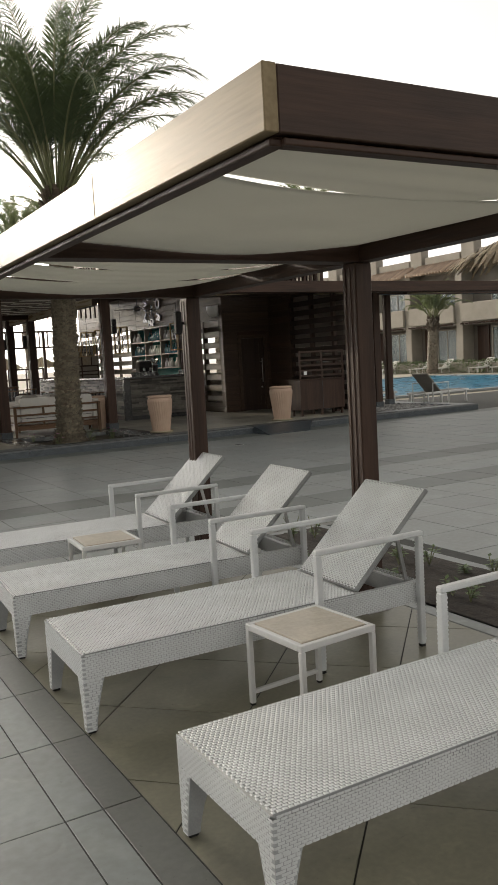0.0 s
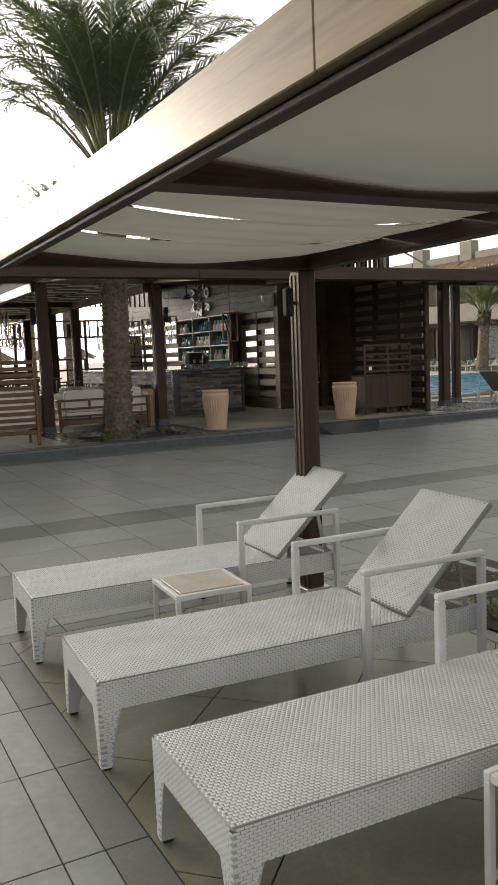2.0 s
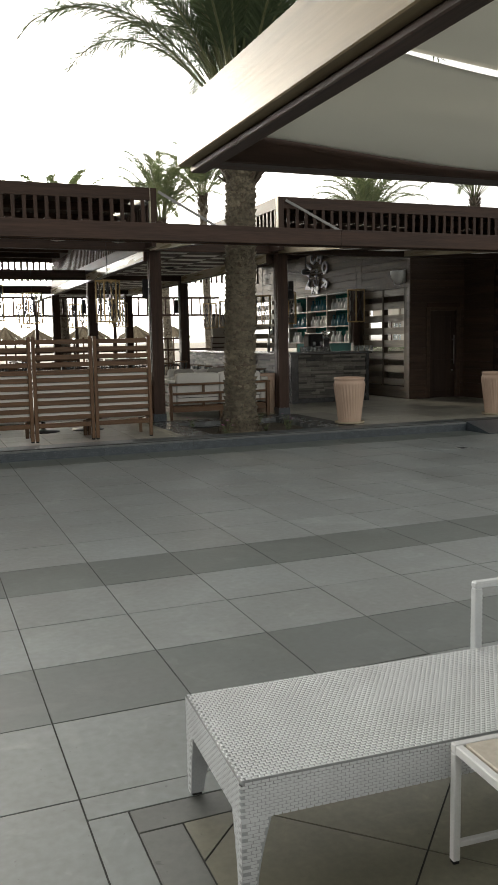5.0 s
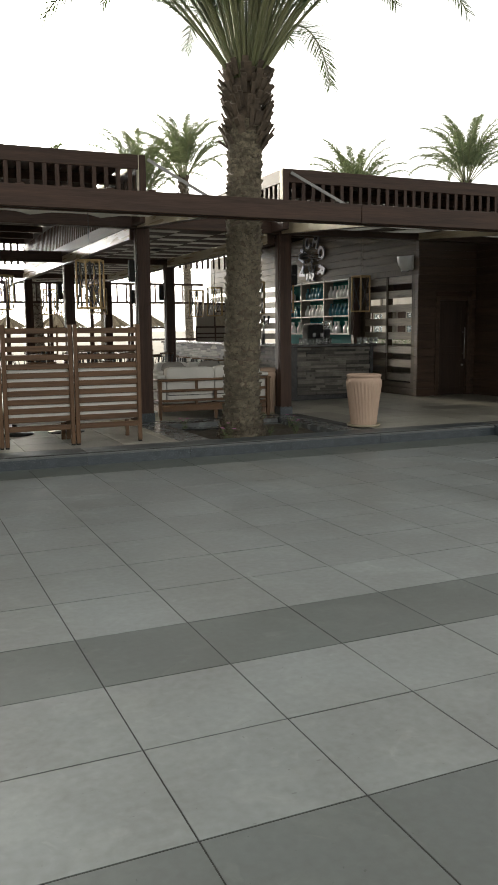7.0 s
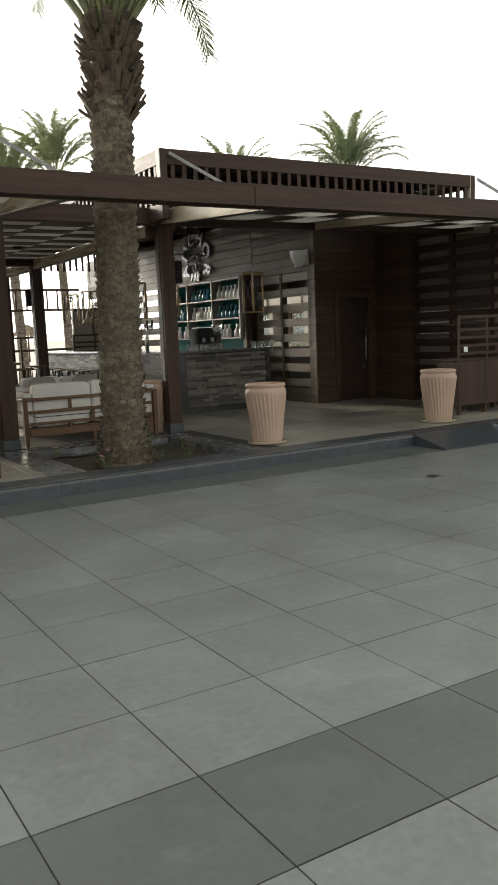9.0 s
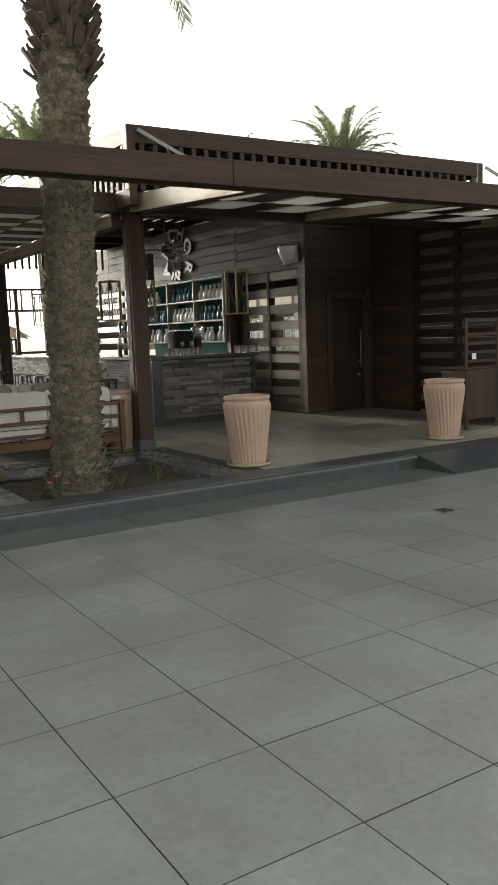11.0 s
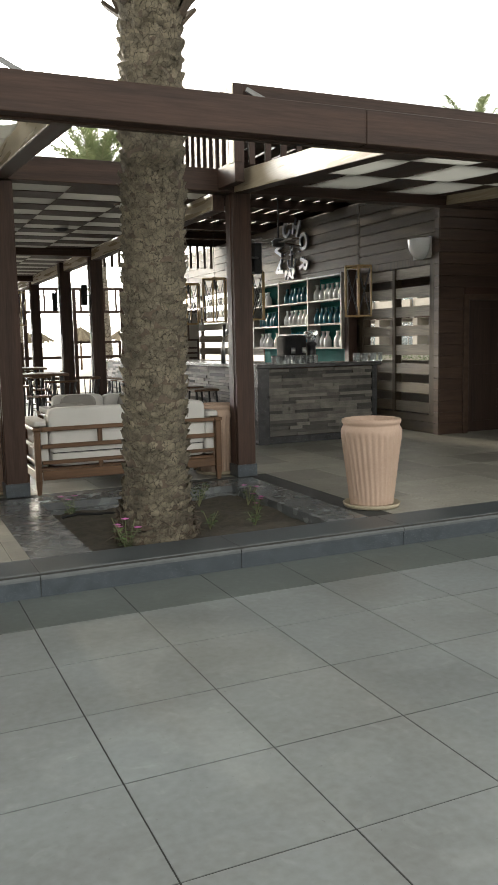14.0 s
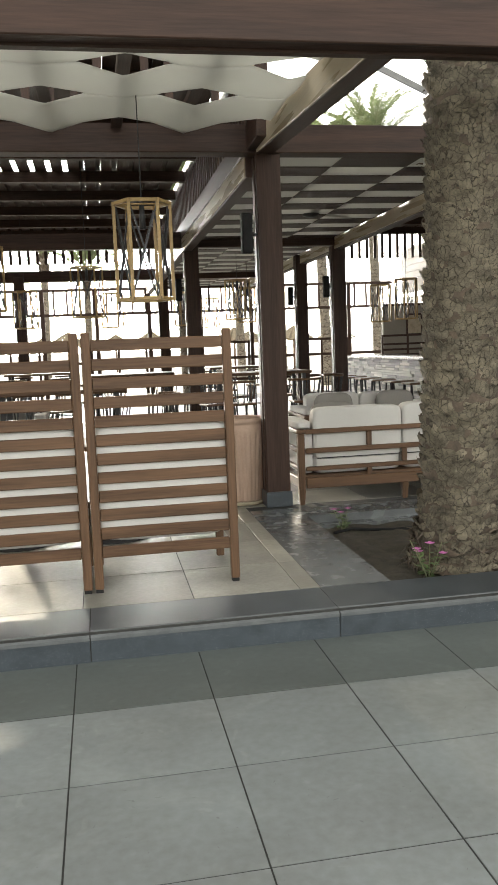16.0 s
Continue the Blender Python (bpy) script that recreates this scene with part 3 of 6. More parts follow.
for xb in (AX - 4.9, AX - 0.1, 6.3):
    part("long_beam", B((xb - 0.06, B2Y + 0.092, B20 - 0.16), (xb + 0.06, 32, B20 + 0.03), 0.005), M["dark_y"], pergola)
    # same pale left face on the long beams, brightness painted as timber colour
    part("weathered_board", B((xb - 0.074, B2Y + 0.1, B20 - 0.15), (xb - 0.06, 32, B20 + 0.02), 0.003), M["pale_y"], pergola, "pale board standing in for the lit left face of a long beam")


def clerestory(x0, x1, y0, y1, zt, strut, board=(0.15, 0.065), band=(20.6, 23.2)):
    """Raised roof box: fascia boards, upright slats all round, a boarded roof with slits, raking struts."""
    r = thing("raised_roof", "raised dark timber roof box with upright slats and slit boards", "roof", group="raised roofs of the bar")
    zb, zf = B21, zt - 0.2
    part("fascia", B((x0, y0, zf), (x1, y0 + 0.05, zt), 0.005), M["dark_x"], r)
    part("fascia", B((x0, y1 - 0.05, zf), (x1, y1, zt), 0.005), M["dark_x"], r)
    part("fascia", B((x0, y0 + 0.052, zf), (x0 + 0.05, y1 - 0.052, zt), 0.005), M["dark_y"], r)
    part("fascia", B((x1 - 0.05, y0 + 0.052, zf), (x1, y1 - 0.052, zt), 0.005), M["dark_y"], r)
    part("sill_beam", B((x0, y0, zb - 0.2), (x0 + 0.1, y1, zb), 0.005), M["dark_y"], r)
    part("sill_beam", B((x1 - 0.1, y0, zb - 0.2), (x1, y1, zb), 0.005), M["dark_y"], r)
    k = x0 + 0.16
    while k < x1 - 0.1:
        part("slat", B((k, y0 + 0.01, zb - 0.03), (k + 0.06, y0 + 0.04, zf + 0.01), 0.003), M["dark_z"], r)
        k += 0.17
    gg = Geo()
    k = x0 + 0.16
    while k < x1 - 0.1:
        gg.box((k, y1 - 0.04, zb), (k + 0.06, y1 - 0.01, zf + 0.01), 0.003)
        k += 0.17
    tagged(part("far_slats", gg, M["dark_z"], r), kind="stuff")
    for xs in (x0, x1):
        gg = Geo()
        k = y0 + 0.16
        while k < y1 - 0.1:
            xx = xs + 0.01 if xs == x0 else xs - 0.04
            gg.box((xx, k, zb), (xx + 0.03, k + 0.07, zf + 0.01), 0.003)
            k += 0.17
        tagged(part("side_slats", gg, M["dark_z"], r), kind="stuff")
    # corner posts, each with a cream left face that paints in the sunlight on it
    for xs in (x0, x1 - 0.1):
        part("corner_post", B((xs, y0 - 0.004, zb - 0.02), (xs + 0.1, y0 + 0.1, zt - 0.002), 0.004), M["dark_z"], r)
        part("corner_face", B((xs - 0.012, y0 - 0.002, zb - 0.02), (xs - 0.001, y0 + 0.1, zt), 0.003), M["lit_corner"], r, "cream board standing in for the lit left side of a corner post")
    # roof boards with narrow slits
    gg = Geo()
    k = x0 + 0.08
    bw_, gap_ = board
    while k < x1 - 0.1 - bw_:
        gg.box((k, y0 + 0.06, zt - 0.06), (k + bw_, y1 - 0.06, zt - 0.03), 0.003)
        if band:
            wide_ = bw_ + gap_ - 0.002
            gg.box((k, y0 + 0.06, zt - 0.028), (k + wide_, band[0], zt - 0.01), 0.002)
            gg.box((k, band[1], zt - 0.028), (k + wide_, y1 - 0.06, zt - 0.01), 0.002)
            if (k > x0 + 3.6) if x0 < 5 else (k < x0 + 1.0 or k > 10.3):
                gg.box((k, band[0] + 0.001, zt - 0.028), (k + wide_, band[1] - 0.001, zt - 0.01), 0.002)
        k += bw_ + gap_
    tagged(part("roof_boards", gg, M["dark_y"], r), kind="stuff")
    for q in range(1, 8):
        yq = y0 + (y1 - y0) * q / 8
        part("roof_bearer", B((x0 + 0.052, yq - 0.06, zt - 0.2), (x1 - 0.052, yq + 0.06, zt - 0.062), 0.004), M["dark_x"], r)
    for xs in strut:
        gg = Geo().beam((xs + 0.12, y0 - 0.03, zt - 0.06), (xs + 1.15, y0 - 0.5, B21 - 0.02), 0.022, 0.045)
        part("strut", gg, M["dull_steel"], r, "grey steel raking strut")
    return r


clerestory(6.22, 12.05, 16.93, 27.8, 3.97, (6.22, 11.95), (0.22, 0.05), (19.0, 25.5))
clerestory(-1.3, 4.05, 16.93, 27.8, 4.0, (3.95,))
clerestory(-9, -3.6, 16.93, 27.8, 4.0, ())
clerestory(-15, -9.1, 16.93, 27.8, 4.0, ())
clerestory(-22, -15.1, 16.93, 27.8, 4.0, ())

# slatted ceiling of the middle bay: fabric strips staggered in three columns between dark laths
def strip_ceiling(x0, x1, y0, y1, z, cols, pitch):
    c = thing("slatted_ceiling", "staggered pale cloth strips between dark laths under the pergola", "ceiling", kind="structure")
    laths, cloths = Geo(), Geo()
    w = (x1 - x0) / cols
    k = y0 - pitch
    while k < y1:
        for i in range(cols):
            xa = x0 + w * i
            ka = k + (pitch / 2 if i % 2 else 0)
            c0_, c1_ = max(y0, ka), max(y0, ka + pitch * 0.5)
            l0_, l1_ = max(y0, ka + pitch * 0.5), max(y0, ka + pitch)
            if c1_ - c0_ > 0.02:
                cloths.box((xa + 0.002, c0_, z + 0.002), (xa + w - 0.002, c1_ - 0.003, z + 0.008), 0)
            if l1_ - l0_ > 0.02:
                laths.box((xa, l0_, z - 0.004), (xa + w - 0.001, l1_ - 0.003, z + 0.03), 0.003)
        k += pitch
    part("laths", laths, M["dark_x"], c)
    part("cloth_strips", cloths, M["strip_cloth"], c)
    for i in range(cols + 1):
        part("runner", B((x0 + w * i - 0.02, y0, z + 0.034), (x0 + w * i + 0.02, y1, z + 0.09), 0.003), M["dark_y"], c)
    return c


strip_ceiling(4.12, 6.2, 17.56, 31.5, 3.06, 3, 0.74)

# checkered cloth panels of the bays beside it
def checker_roof(x0, x1, y0, y1, za, zb):
    """Rows of flat cloth panels, each row stepping aside, with dark boards between them."""
    c = thing("cloth_roof", "stepped pale cloth panels between dark boards under the pergola", "canopy", group="stepped cloth roofs")
    rows, period, wide, step = 3, 1.05, 0.56, 0.5
    hgt = lambda y: za + (zb - za) * (y - y0) / (y1 - y0)
    for j in range(rows):
        ya, yb_ = y0 + (y1 - y0) * j / rows, y0 + (y1 - y0) * (j + 1) / rows
        k = math.floor(x0) - 1.94 + (step * j) % period
        while k < x1:
            for pa, pb, pale in ((k, k + wide, True), (k + wide, k + period, False)):
                pa, pb = max(pa, x0), min(pb, x1)
                if pb - pa < 0.05:
                    continue
                if pale:
                    dip = random.uniform(0.006, 0.018)
                    gg = Geo().sheet(lambda u, v: (pa + (pb - pa) * u, ya + 0.004 + (yb_ - ya - 0.008) * v, hgt(ya + (yb_ - ya) * v) - dip * math.sin(math.pi * u) * math.sin(math.pi * v) + 0.012 * abs(2 * v - 1) ** 4), 6, 8, 0.004)
                    part("cloth_panel", gg, M["thin_cloth"], c, smooth=True)
                else:
                    gg = Geo().sheet(lambda u, v: (pa + (pb - pa) * u, ya + 0.004 + (yb_ - ya - 0.008) * v, hgt(ya + (yb_ - ya) * v) + 0.03), 2, 2, 0.02)
                    part("dark_board", gg, M["dark_y"], c)
            k += period
    for j in range(rows + 1):
        yy = y0 + (y1 - y0) * j / rows
        part("batten", B((x0, yy - 0.02, hgt(yy) + 0.045), (x1, yy + 0.02, hgt(yy) + 0.1), 0.003), M["dark_x"], c)
    return c


checker_roof(6.58, 9.0, 14.62, 17.34, 2.98, 3.14)
checker_roof(9.2, 12.0, 14.62, 17.34, 2.98, 3.14)
checker_roof(12.2, 15.1, 14.62, 17.34, 2.98, 3.14)

# diamond cloth net of the left bay
def diamond_roof(x0, x1, y0, za, slope):
    """Cloth slit in staggered rows and pulled apart, so that the slits gape into diamonds."""
    c = thing("cloth_roof", "white cloth roof slit into sagging diamond openings", "canopy")
    aa, hw, hd_y = 0.98, 0.27, 0.2
    lines = [(15.5, 2.93), (16.18, 3.42), (17.12, 3.42)]
    def tri(x, xc):
        d = abs((x - xc + aa / 2) % aa - aa / 2)
        return max(0.0, 1 - d / hw)
    def wave(x, xc):
        return 0.5 + 0.5 * math.cos((x - xc) / aa * math.tau)
    edges = [None, *lines]
    for j in range(3):
        lo, hi = edges[j], edges[j + 1]
        def fn(u, v, lo=lo, hi=hi, j=j):
            x = x0 + (x1 - x0) * u
            ya = y0 if lo is None else lo[0] + hd_y * tri(x, lo[1])
            yb = hi[0] - hd_y * tri(x, hi[1]) if j < 2 else hi[0] - 0.52 * abs((x - hi[1] + aa / 2) % aa - aa / 2) / aa * 2
            y = ya + (yb - ya) * v
            sag = 0.018 * math.sin(math.pi * v)
            curl = 0.012 * tri(x, hi[1]) * v ** 2 if j < 2 else -0.03 * v ** 3
            fold = -0.02 * abs(2 * ((x - 2.93) / aa * 2 % 1) - 1)
            return (x, y, za + slope * (y - y0) - sag + curl + fold)
        gg = Geo().sheet(fn, 160, 10, 0.003)
        part("cloth", gg, M["net_cloth"], c, smooth=True)
    k = 2.93 + 0.49 * math.floor((x1 - 0.15 - 2.93) / 0.49)
    while k > x0 + 0.1:
        part("batten", Geo().beam((k, y0, za + 0.05), (k, 17.34, za + 0.05 + slope * (17.34 - y0)), 0.08, 0.05), M["dark_y"], c)
        k -= 0.49
    return c


diamond_roof(-0.7, AX - 0.12, 14.62, 3.06, 0.05)
diamond_roof(-5.6, -0.85, 14.62, 3.06, 0.05)

# ---------- bar room walls ----------
WX, WY, SX = 10.45, 19.3, 11.85          # plank wall, door wall, slat screen
wall = thing("wall_back", "horizontal grey-brown plank wall behind the bar", "wall", kind="structure")


def planks(parent, x, ya, yb, za, zb, h=0.165):
    z = za
    while z < zb - 0.02:
        top = min(z + h - 0.006, zb)
        y = ya
        while y < yb - 0.01:
            ln = min(random.uniform(1.6, 2.6), yb - y)
            if yb - (y + ln) < 0.4:
                ln = yb - y
            part("plank", B((x - 0.025 + random.uniform(0, 0.003), y + 0.001, z), (x, y + ln - 0.001, top), 0.002), M["plank_y"], parent)
            y += ln
        z += h


for ya, yb, za, zb in ((21.45, 25.2, DZ, 3.8), (25.201, 31, 2.7, 3.8), (25.201, 31, DZ, 0.9)):
    part("core", B((WX + 0.001, ya, za), (WX + 0.12, yb, zb), 0), M["dark_y"], wall)
part("core", B((WX + 0.001, WY + 0.1, 2.72), (WX + 0.12, 21.449, 3.8), 0), M["dark_y"], wall)
part("core", B((WX + 0.001, WY + 0.1, DZ), (WX + 0.12, 21.449, 0.42), 0), M["dark_y"], wall)
planks(wall, WX, 21.45, 25.2, DZ, 3.78)
planks(wall, WX, 25.202, 30.9, 2.7, 3.78)
planks(wall, WX, 25.202, 30.9, DZ, 0.9)
planks(wall, WX, WY + 0.1, 21.448, 2.74, 3.78)
planks(wall, WX, WY + 0.1, 21.448, DZ, 0.42)
# slatted opening
win = thing("window_1", "slatted timber opening in the plank wall", "window", kind="structure")
for a, b in (((WX - 0.045, WY + 0.1, 0.42), (WX + 0.13, WY + 0.22, 2.74)), ((WX - 0.03, 21.35, 0.42), (WX + 0.13, 21.45, 2.74)), ((WX - 0.04, WY + 0.222, 2.62), (WX + 0.13, 21.348, 2.74)), ((WX - 0.03, 20.42, 0.42), (WX + 0.1, 20.49, 2.618))):
    part("window_frame", B(a, b, 0.004), M["plank_z"], win)
z = 0.44
while z < 2.6:
    part("slat", B((WX - 0.012, WY + 0.222, z), (WX + 0.02, 21.348, z + 0.158), 0.003), M["slat_wood"], win)
    z += 0.288

z = 0.98
while z < 2.6:
    part("slat", B((WX - 0.012, 25.25, z), (WX + 0.02, 30.9, z + 0.158), 0.003), M["slat_wood"], win)
    z += 0.288
for y in (25.202, 27.0, 28.9):
    part("window_frame", B((WX + 0.021, y, 0.9), (WX + 0.1, y + 0.08, 2.7), 0.004), M["plank_z"], win)
part("service_wall", B((WX + 0.5, WY + 0.12, DZ), (WX + 0.6, 24, 1.2), 0.004), M["stucco_pale"], win)
part("service_beam", B((WX + 0.5, WY + 0.12, 2.3), (WX + 0.6, 24, 3.2), 0.004), M["dark_y"], win)

door_wall = thing("wall_door", "brown horizontally boarded timber wall around the store door", "wall", kind="structure")
DL, DR, DT = 10.9, 11.68, 2.13
part("panel", B((WX - 0.03, WY + 0.012, DZ), (DL, WY + 0.1, 3.8), 0.003), M["dark_z"], door_wall)
part("panel", B((DR, WY + 0.012, DZ), (SX + 0.1, WY + 0.1, 3.8), 0.003), M["dark_z"], door_wall)
part("panel", B((DL + 0.001, WY + 0.012, DT), (DR - 0.001, WY + 0.1, 3.8), 0.003), M["dark_x"], door_wall)
part("side_panel", B((SX + 0.012, 18.25, DZ), (SX + 0.1, WY + 0.011, 3.8), 0.003), M["dark_z"], door_wall)
z = DZ
while z < 3.75:
    zt_ = min(z + 0.158, 3.8)
    for xa, xb in (((WX - 0.03, DL - 0.06), (DR + 0.06, SX + 0.01)) if z < DT + 0.03 else ((WX - 0.03, SX + 0.01),)):
        part("board", B((xa, WY - random.uniform(0.008, 0.012), z), (xb, WY + 0.011, zt_), 0.004), M["clad_x"], door_wall)
    part("board", B((SX - random.uniform(0.008, 0.012), 18.25, z), (SX + 0.011, WY - 0.013, zt_), 0.004), M["clad_y"], door_wall)
    part("board", B((WX - 0.052, WY - 0.012, z), (WX - 0.031, WY + 0.1, zt_), 0.004), M["clad_y"], door_wall)
    z += 0.164
door = thing("door_1", "closed dark brown panelled timber door with a long steel pull handle", "door", at=(DL, WY, DZ), kind="structure")
w, h = DR - DL, DT - DZ
part("backing", B((0.0, 0.09, 0.0), (w, 0.1, h), 0), M["dark_z"], door)
leaf = part("leaf", B((0.036, 0.045, 0.004), (w - 0.036, 0.085, h - 0.036), 0.003), M["door_wood"], door)
for za, zb in ((0.16, 0.86), (1.0, h - 0.16)):
    part("door_panel", B((0.16, 0.03, za), (w - 0.16, 0.044, zb), 0.012), M["door_wood"], leaf)
for a, b in (((-0.06, -0.03, 0), (0.035, 0.08, h + 0.05)), ((w - 0.035, -0.03, 0), (w + 0.06, 0.08, h + 0.05)), ((0.036, -0.03, h - 0.035), (w - 0.036, 0.08, h + 0.05))):
    part("door_frame", B(a, b, 0.005), M["clad_y"], door)
hd = part("handle", Geo().tube([(w - 0.13, -0.05, 0.75), (w - 0.13, -0.05, 1.4)], 0.013), M["steel"], door, "long steel pull handle", True)
for zz in (0.85, 1.3):
    part("standoff", Geo().tube([(w - 0.13, -0.05, zz), (w - 0.13, 0.02, zz)], 0.008), M["steel"], hd, smooth=True)
part("lock", Geo().tube([(w - 0.13, 0.0, 0.62), (w - 0.13, 0.022, 0.62)], 0.022, 12), M["steel"], door, smooth=True)

# slat screen towards the pool
screen = thing("slat_screen", "dark horizontal slat screen beside the bar", "screen", at=(SX, 0, DZ))
for y in (18.22, 17.3, 16.38, 15.5):
    part("upright", B((0.0, y - 0.05, 0), (0.09, y + 0.05, 2.9), 0.004), M["dark_z"], screen)
z = 0.06
while z < 2.85:
    part("slat", B((-0.03, 15.45, z), (-0.002, 18.2, z + 0.13), 0.003), M["screen_dark"], screen)
    z += 0.235

zl = DZ + 0.02
while zl < 3.05:
    part("louvre_board", B((SX + 0.42, 16.1, zl), (SX + 0.5, WY + 0.1, zl + 0.194), 0.006), M["panel_taupe"], door_wall)
    zl += 0.2
# ---------- unseen closing board, added behind the walls to shade the bar ---
g = B((WX + 0.2, WY + 0.1, 3.6), (SX + 0.3, 31, 3.66), 0)
solid("ceiling", g, M["dark_y"], "unseen dark board behind the bar walls, added to shade the bar", "ceiling", kind="structure")

# ---------- near canopy over the sun loungers ----------
CX0, CX1, CY0, CY1, CZ, CH = 1.02, 3.03, 1.72, 6.02, 2.03, 0.157
can = thing("canopy", "timber shade canopy with white cloth over the sun loungers", "canopy")
# the left fascia carries its sunlight as a paler wood colour
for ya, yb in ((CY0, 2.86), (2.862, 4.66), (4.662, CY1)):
    part("fascia", B((CX0, ya, CZ), (CX0 + 0.04, yb, CZ + CH), 0.003), M["fascia_wood"], can, "fascia board coloured paler for its sunlit side")
part("fascia", B((CX0 + 0.041, CY0 + 0.002, CZ + 0.001), (CX1, CY0 + 0.04, CZ + CH - 0.001), 0.003), M["dark_x"], can)
part("fascia", B((CX0 + 0.041, CY1 - 0.04, CZ), (CX1, CY1, CZ + CH), 0.004), M["dark_x"], can)
part("fascia", B((CX1 - 0.04, CY0 + 0.041, CZ), (CX1, CY1 - 0.041, CZ + CH), 0.004), M["dark_y"], can)
for a, b in (((CX0 + 0.041, CY0 + 0.041, CZ - 0.004), (CX0 + 0.085, CY1 - 0.041, CZ + 0.09)), ((CX0 + 0.03, CY0 + 0.03, CZ - 0.022), (CX0 + 0.075, CY1 - 0.03, CZ - 0.005))):
    part("inner_rail", B(a, b, 0.003), M["dark_y"], can)
for a, b in (((CX0 + 0.086, CY0 + 0.041, CZ - 0.004), (CX1 - 0.041, CY0 + 0.085, CZ + 0.09)), ((CX0 + 0.061, CY0 + 0.012, CZ - 0.022), (CX1 - 0.012, CY0 + 0.06, CZ - 0.005))):
    part("inner_rail", B(a, b, 0.003), M["dark_x"], can)
for ya, yb in ((3.8, 3.94), (5.9, 5.979)):
    part("cross_beam", B((CX0 + 0.086, ya, CZ - 0.005), (CX1 - 0.041, yb, CZ + 0.12), 0.004), M["dark_x"], can)
part("long_beam", B((2.9, CY0 + 0.086, CZ - 0.004), (CX1 - 0.042, 3.799, CZ + 0.12), 0.004), M["dark_y"], can)
part("long_beam", B((2.9, 3.941, CZ - 0.004), (CX1 - 0.042, 5.899, CZ + 0.12), 0.004), M["dark_y"], can)
for (ya, yb, slits) in ((CY0 + 0.09, 3.79, (0.29,)), (3.95, 5.89, (0.3, 0.62))):
    edges = [0.0, *slits, 1.0]
    for e0, e1 in zip(edges, edges[1:]):
        gg = Geo()
        def fn(u, v, e0=e0, e1=e1, ya=ya, yb=yb):
            a, b = ya + (yb - ya) * e0 + 0.002, ya + (yb - ya) * e1 - 0.002
            x = CX0 + 0.09 + (2.9 - CX0 - 0.09) * u
            dip = 0.055 * math.sin(math.pi * u) ** 0.8
            gap = 0.004 * math.sin(math.pi * min(1, u * 1.6)) if u < 0.62 else 0
            y = a + (b - a) * v
            ripple = 0.006 * math.sin(u * 9 + v * 3) + 0.008 * math.sin(math.pi * v) + 0.0035 * math.sin(v * 19 + 2.2 * math.sin(u * 2.6)) * math.sin(math.pi * u)
            return (x, y + (gap if (v == 0 and e0 > 0) else 0), CZ + 0.085 - dip - ripple)
        gg.sheet(fn, 28, 26, 0.002)
        part("cloth", gg, M["fabric"], can, "white shade cloth, slightly sagging", True)
for x, y in ((2.94, 3.87), (2.91, 5.98), (2.92, 1.83)):
    t = thing("canopy_post", "dark brown square timber post of the shade canopy", "post", at=(x, y, 0), group="posts of the shade canopy")
    part("shaft", B((-0.058, -0.058, 0), (0.058, 0.058, CZ - 0.006), 0.006), M["dark_z"], t)
    for k in (-0.045, 0.0, 0.045):
        part("fluting", B((-0.063, k - 0.013, 0.01), (-0.0582, k + 0.013, CZ - 0.03), 0.002), M["dark_z"], t)
    part("foot_plate", B((-0.085, -0.085, 0), (0.085, 0.085, 0.012), 0.002), M["steel"], t)

# ---------- sun loungers ----------
def weave(x0, x1, y0, y1, z, cell=0.0185):
    """Woven surface: little pillows in a staggered basket pattern over a backing sheet."""
    gg = Geo()
    nx, ny = int((x1 - x0) / cell), int((y1 - y0) / 0.0135)
    dx, dy = (x1 - x0) / nx, (y1 - y0) / ny
    for j in range(ny):
        for i in range(nx):
            cx, cy = x0 + dx * (i + 0.5 + (0.25 if j % 2 else -0.25)), y0 + dy * (j + 0.5)
            w, d, h = dx * 0.46, dy * 0.43, 0.0027
            w = min(w, cx - x0, x1 - cx)
            vs = [(cx - w, cy - d, z), (cx + w, cy - d, z), (cx + w, cy + d, z), (cx - w, cy + d, z),
                  (cx - w * 0.6, cy - d * 0.55, z + h), (cx + w * 0.6, cy - d * 0.55, z + h), (cx + w * 0.6, cy + d * 0.55, z + h), (cx - w * 0.6, cy + d * 0.55, z + h)]
            gg.add(vs, [(4, 5, 6, 7), (0, 1, 5, 4), (1, 2, 6, 5), (2, 3, 7, 6), (3, 0, 4, 7)])
    return gg


def side_weave(gg, ax, pos, sgn, a0, a1, z0, z1, cell=0.024):
    """Flat woven strands on an upright face at pos along axis ax."""
    n, mz = max(1, int((a1 - a0) / cell)), max(1, int((z1 - z0) / 0.009))
    for i in range(n):
        for k in range(mz):
            off = 0.5 * (k % 2)
            a = a0 + (a1 - a0) * (i + off) / n
            b = min(a1, a + (a1 - a0) / n * 0.9)
            za = z0 + (z1 - z0) * k / mz
            zb = za + (z1 - z0) / mz * 0.86
            mid = (a + b) / 2
            p = lambda q, zz, o: ((q, pos + sgn * o, zz) if ax == 'y' else (pos + sgn * o, q, zz))
            f = (0, 1, 2, 3) if (ax == 'y') == (sgn < 0) else (3, 2, 1, 0)
            f2 = tuple(i_ + 4 for i_ in f)
            gg.add([p(a, za, 0.0004), p(mid, za, 0.0018), p(mid, zb, 0.0018), p(a, zb, 0.0004), p(mid, za, 0.0018), p(b, za, 0.0004), p(b, zb, 0.0004), p(mid, zb, 0.0018)], [f, f2])
    return gg


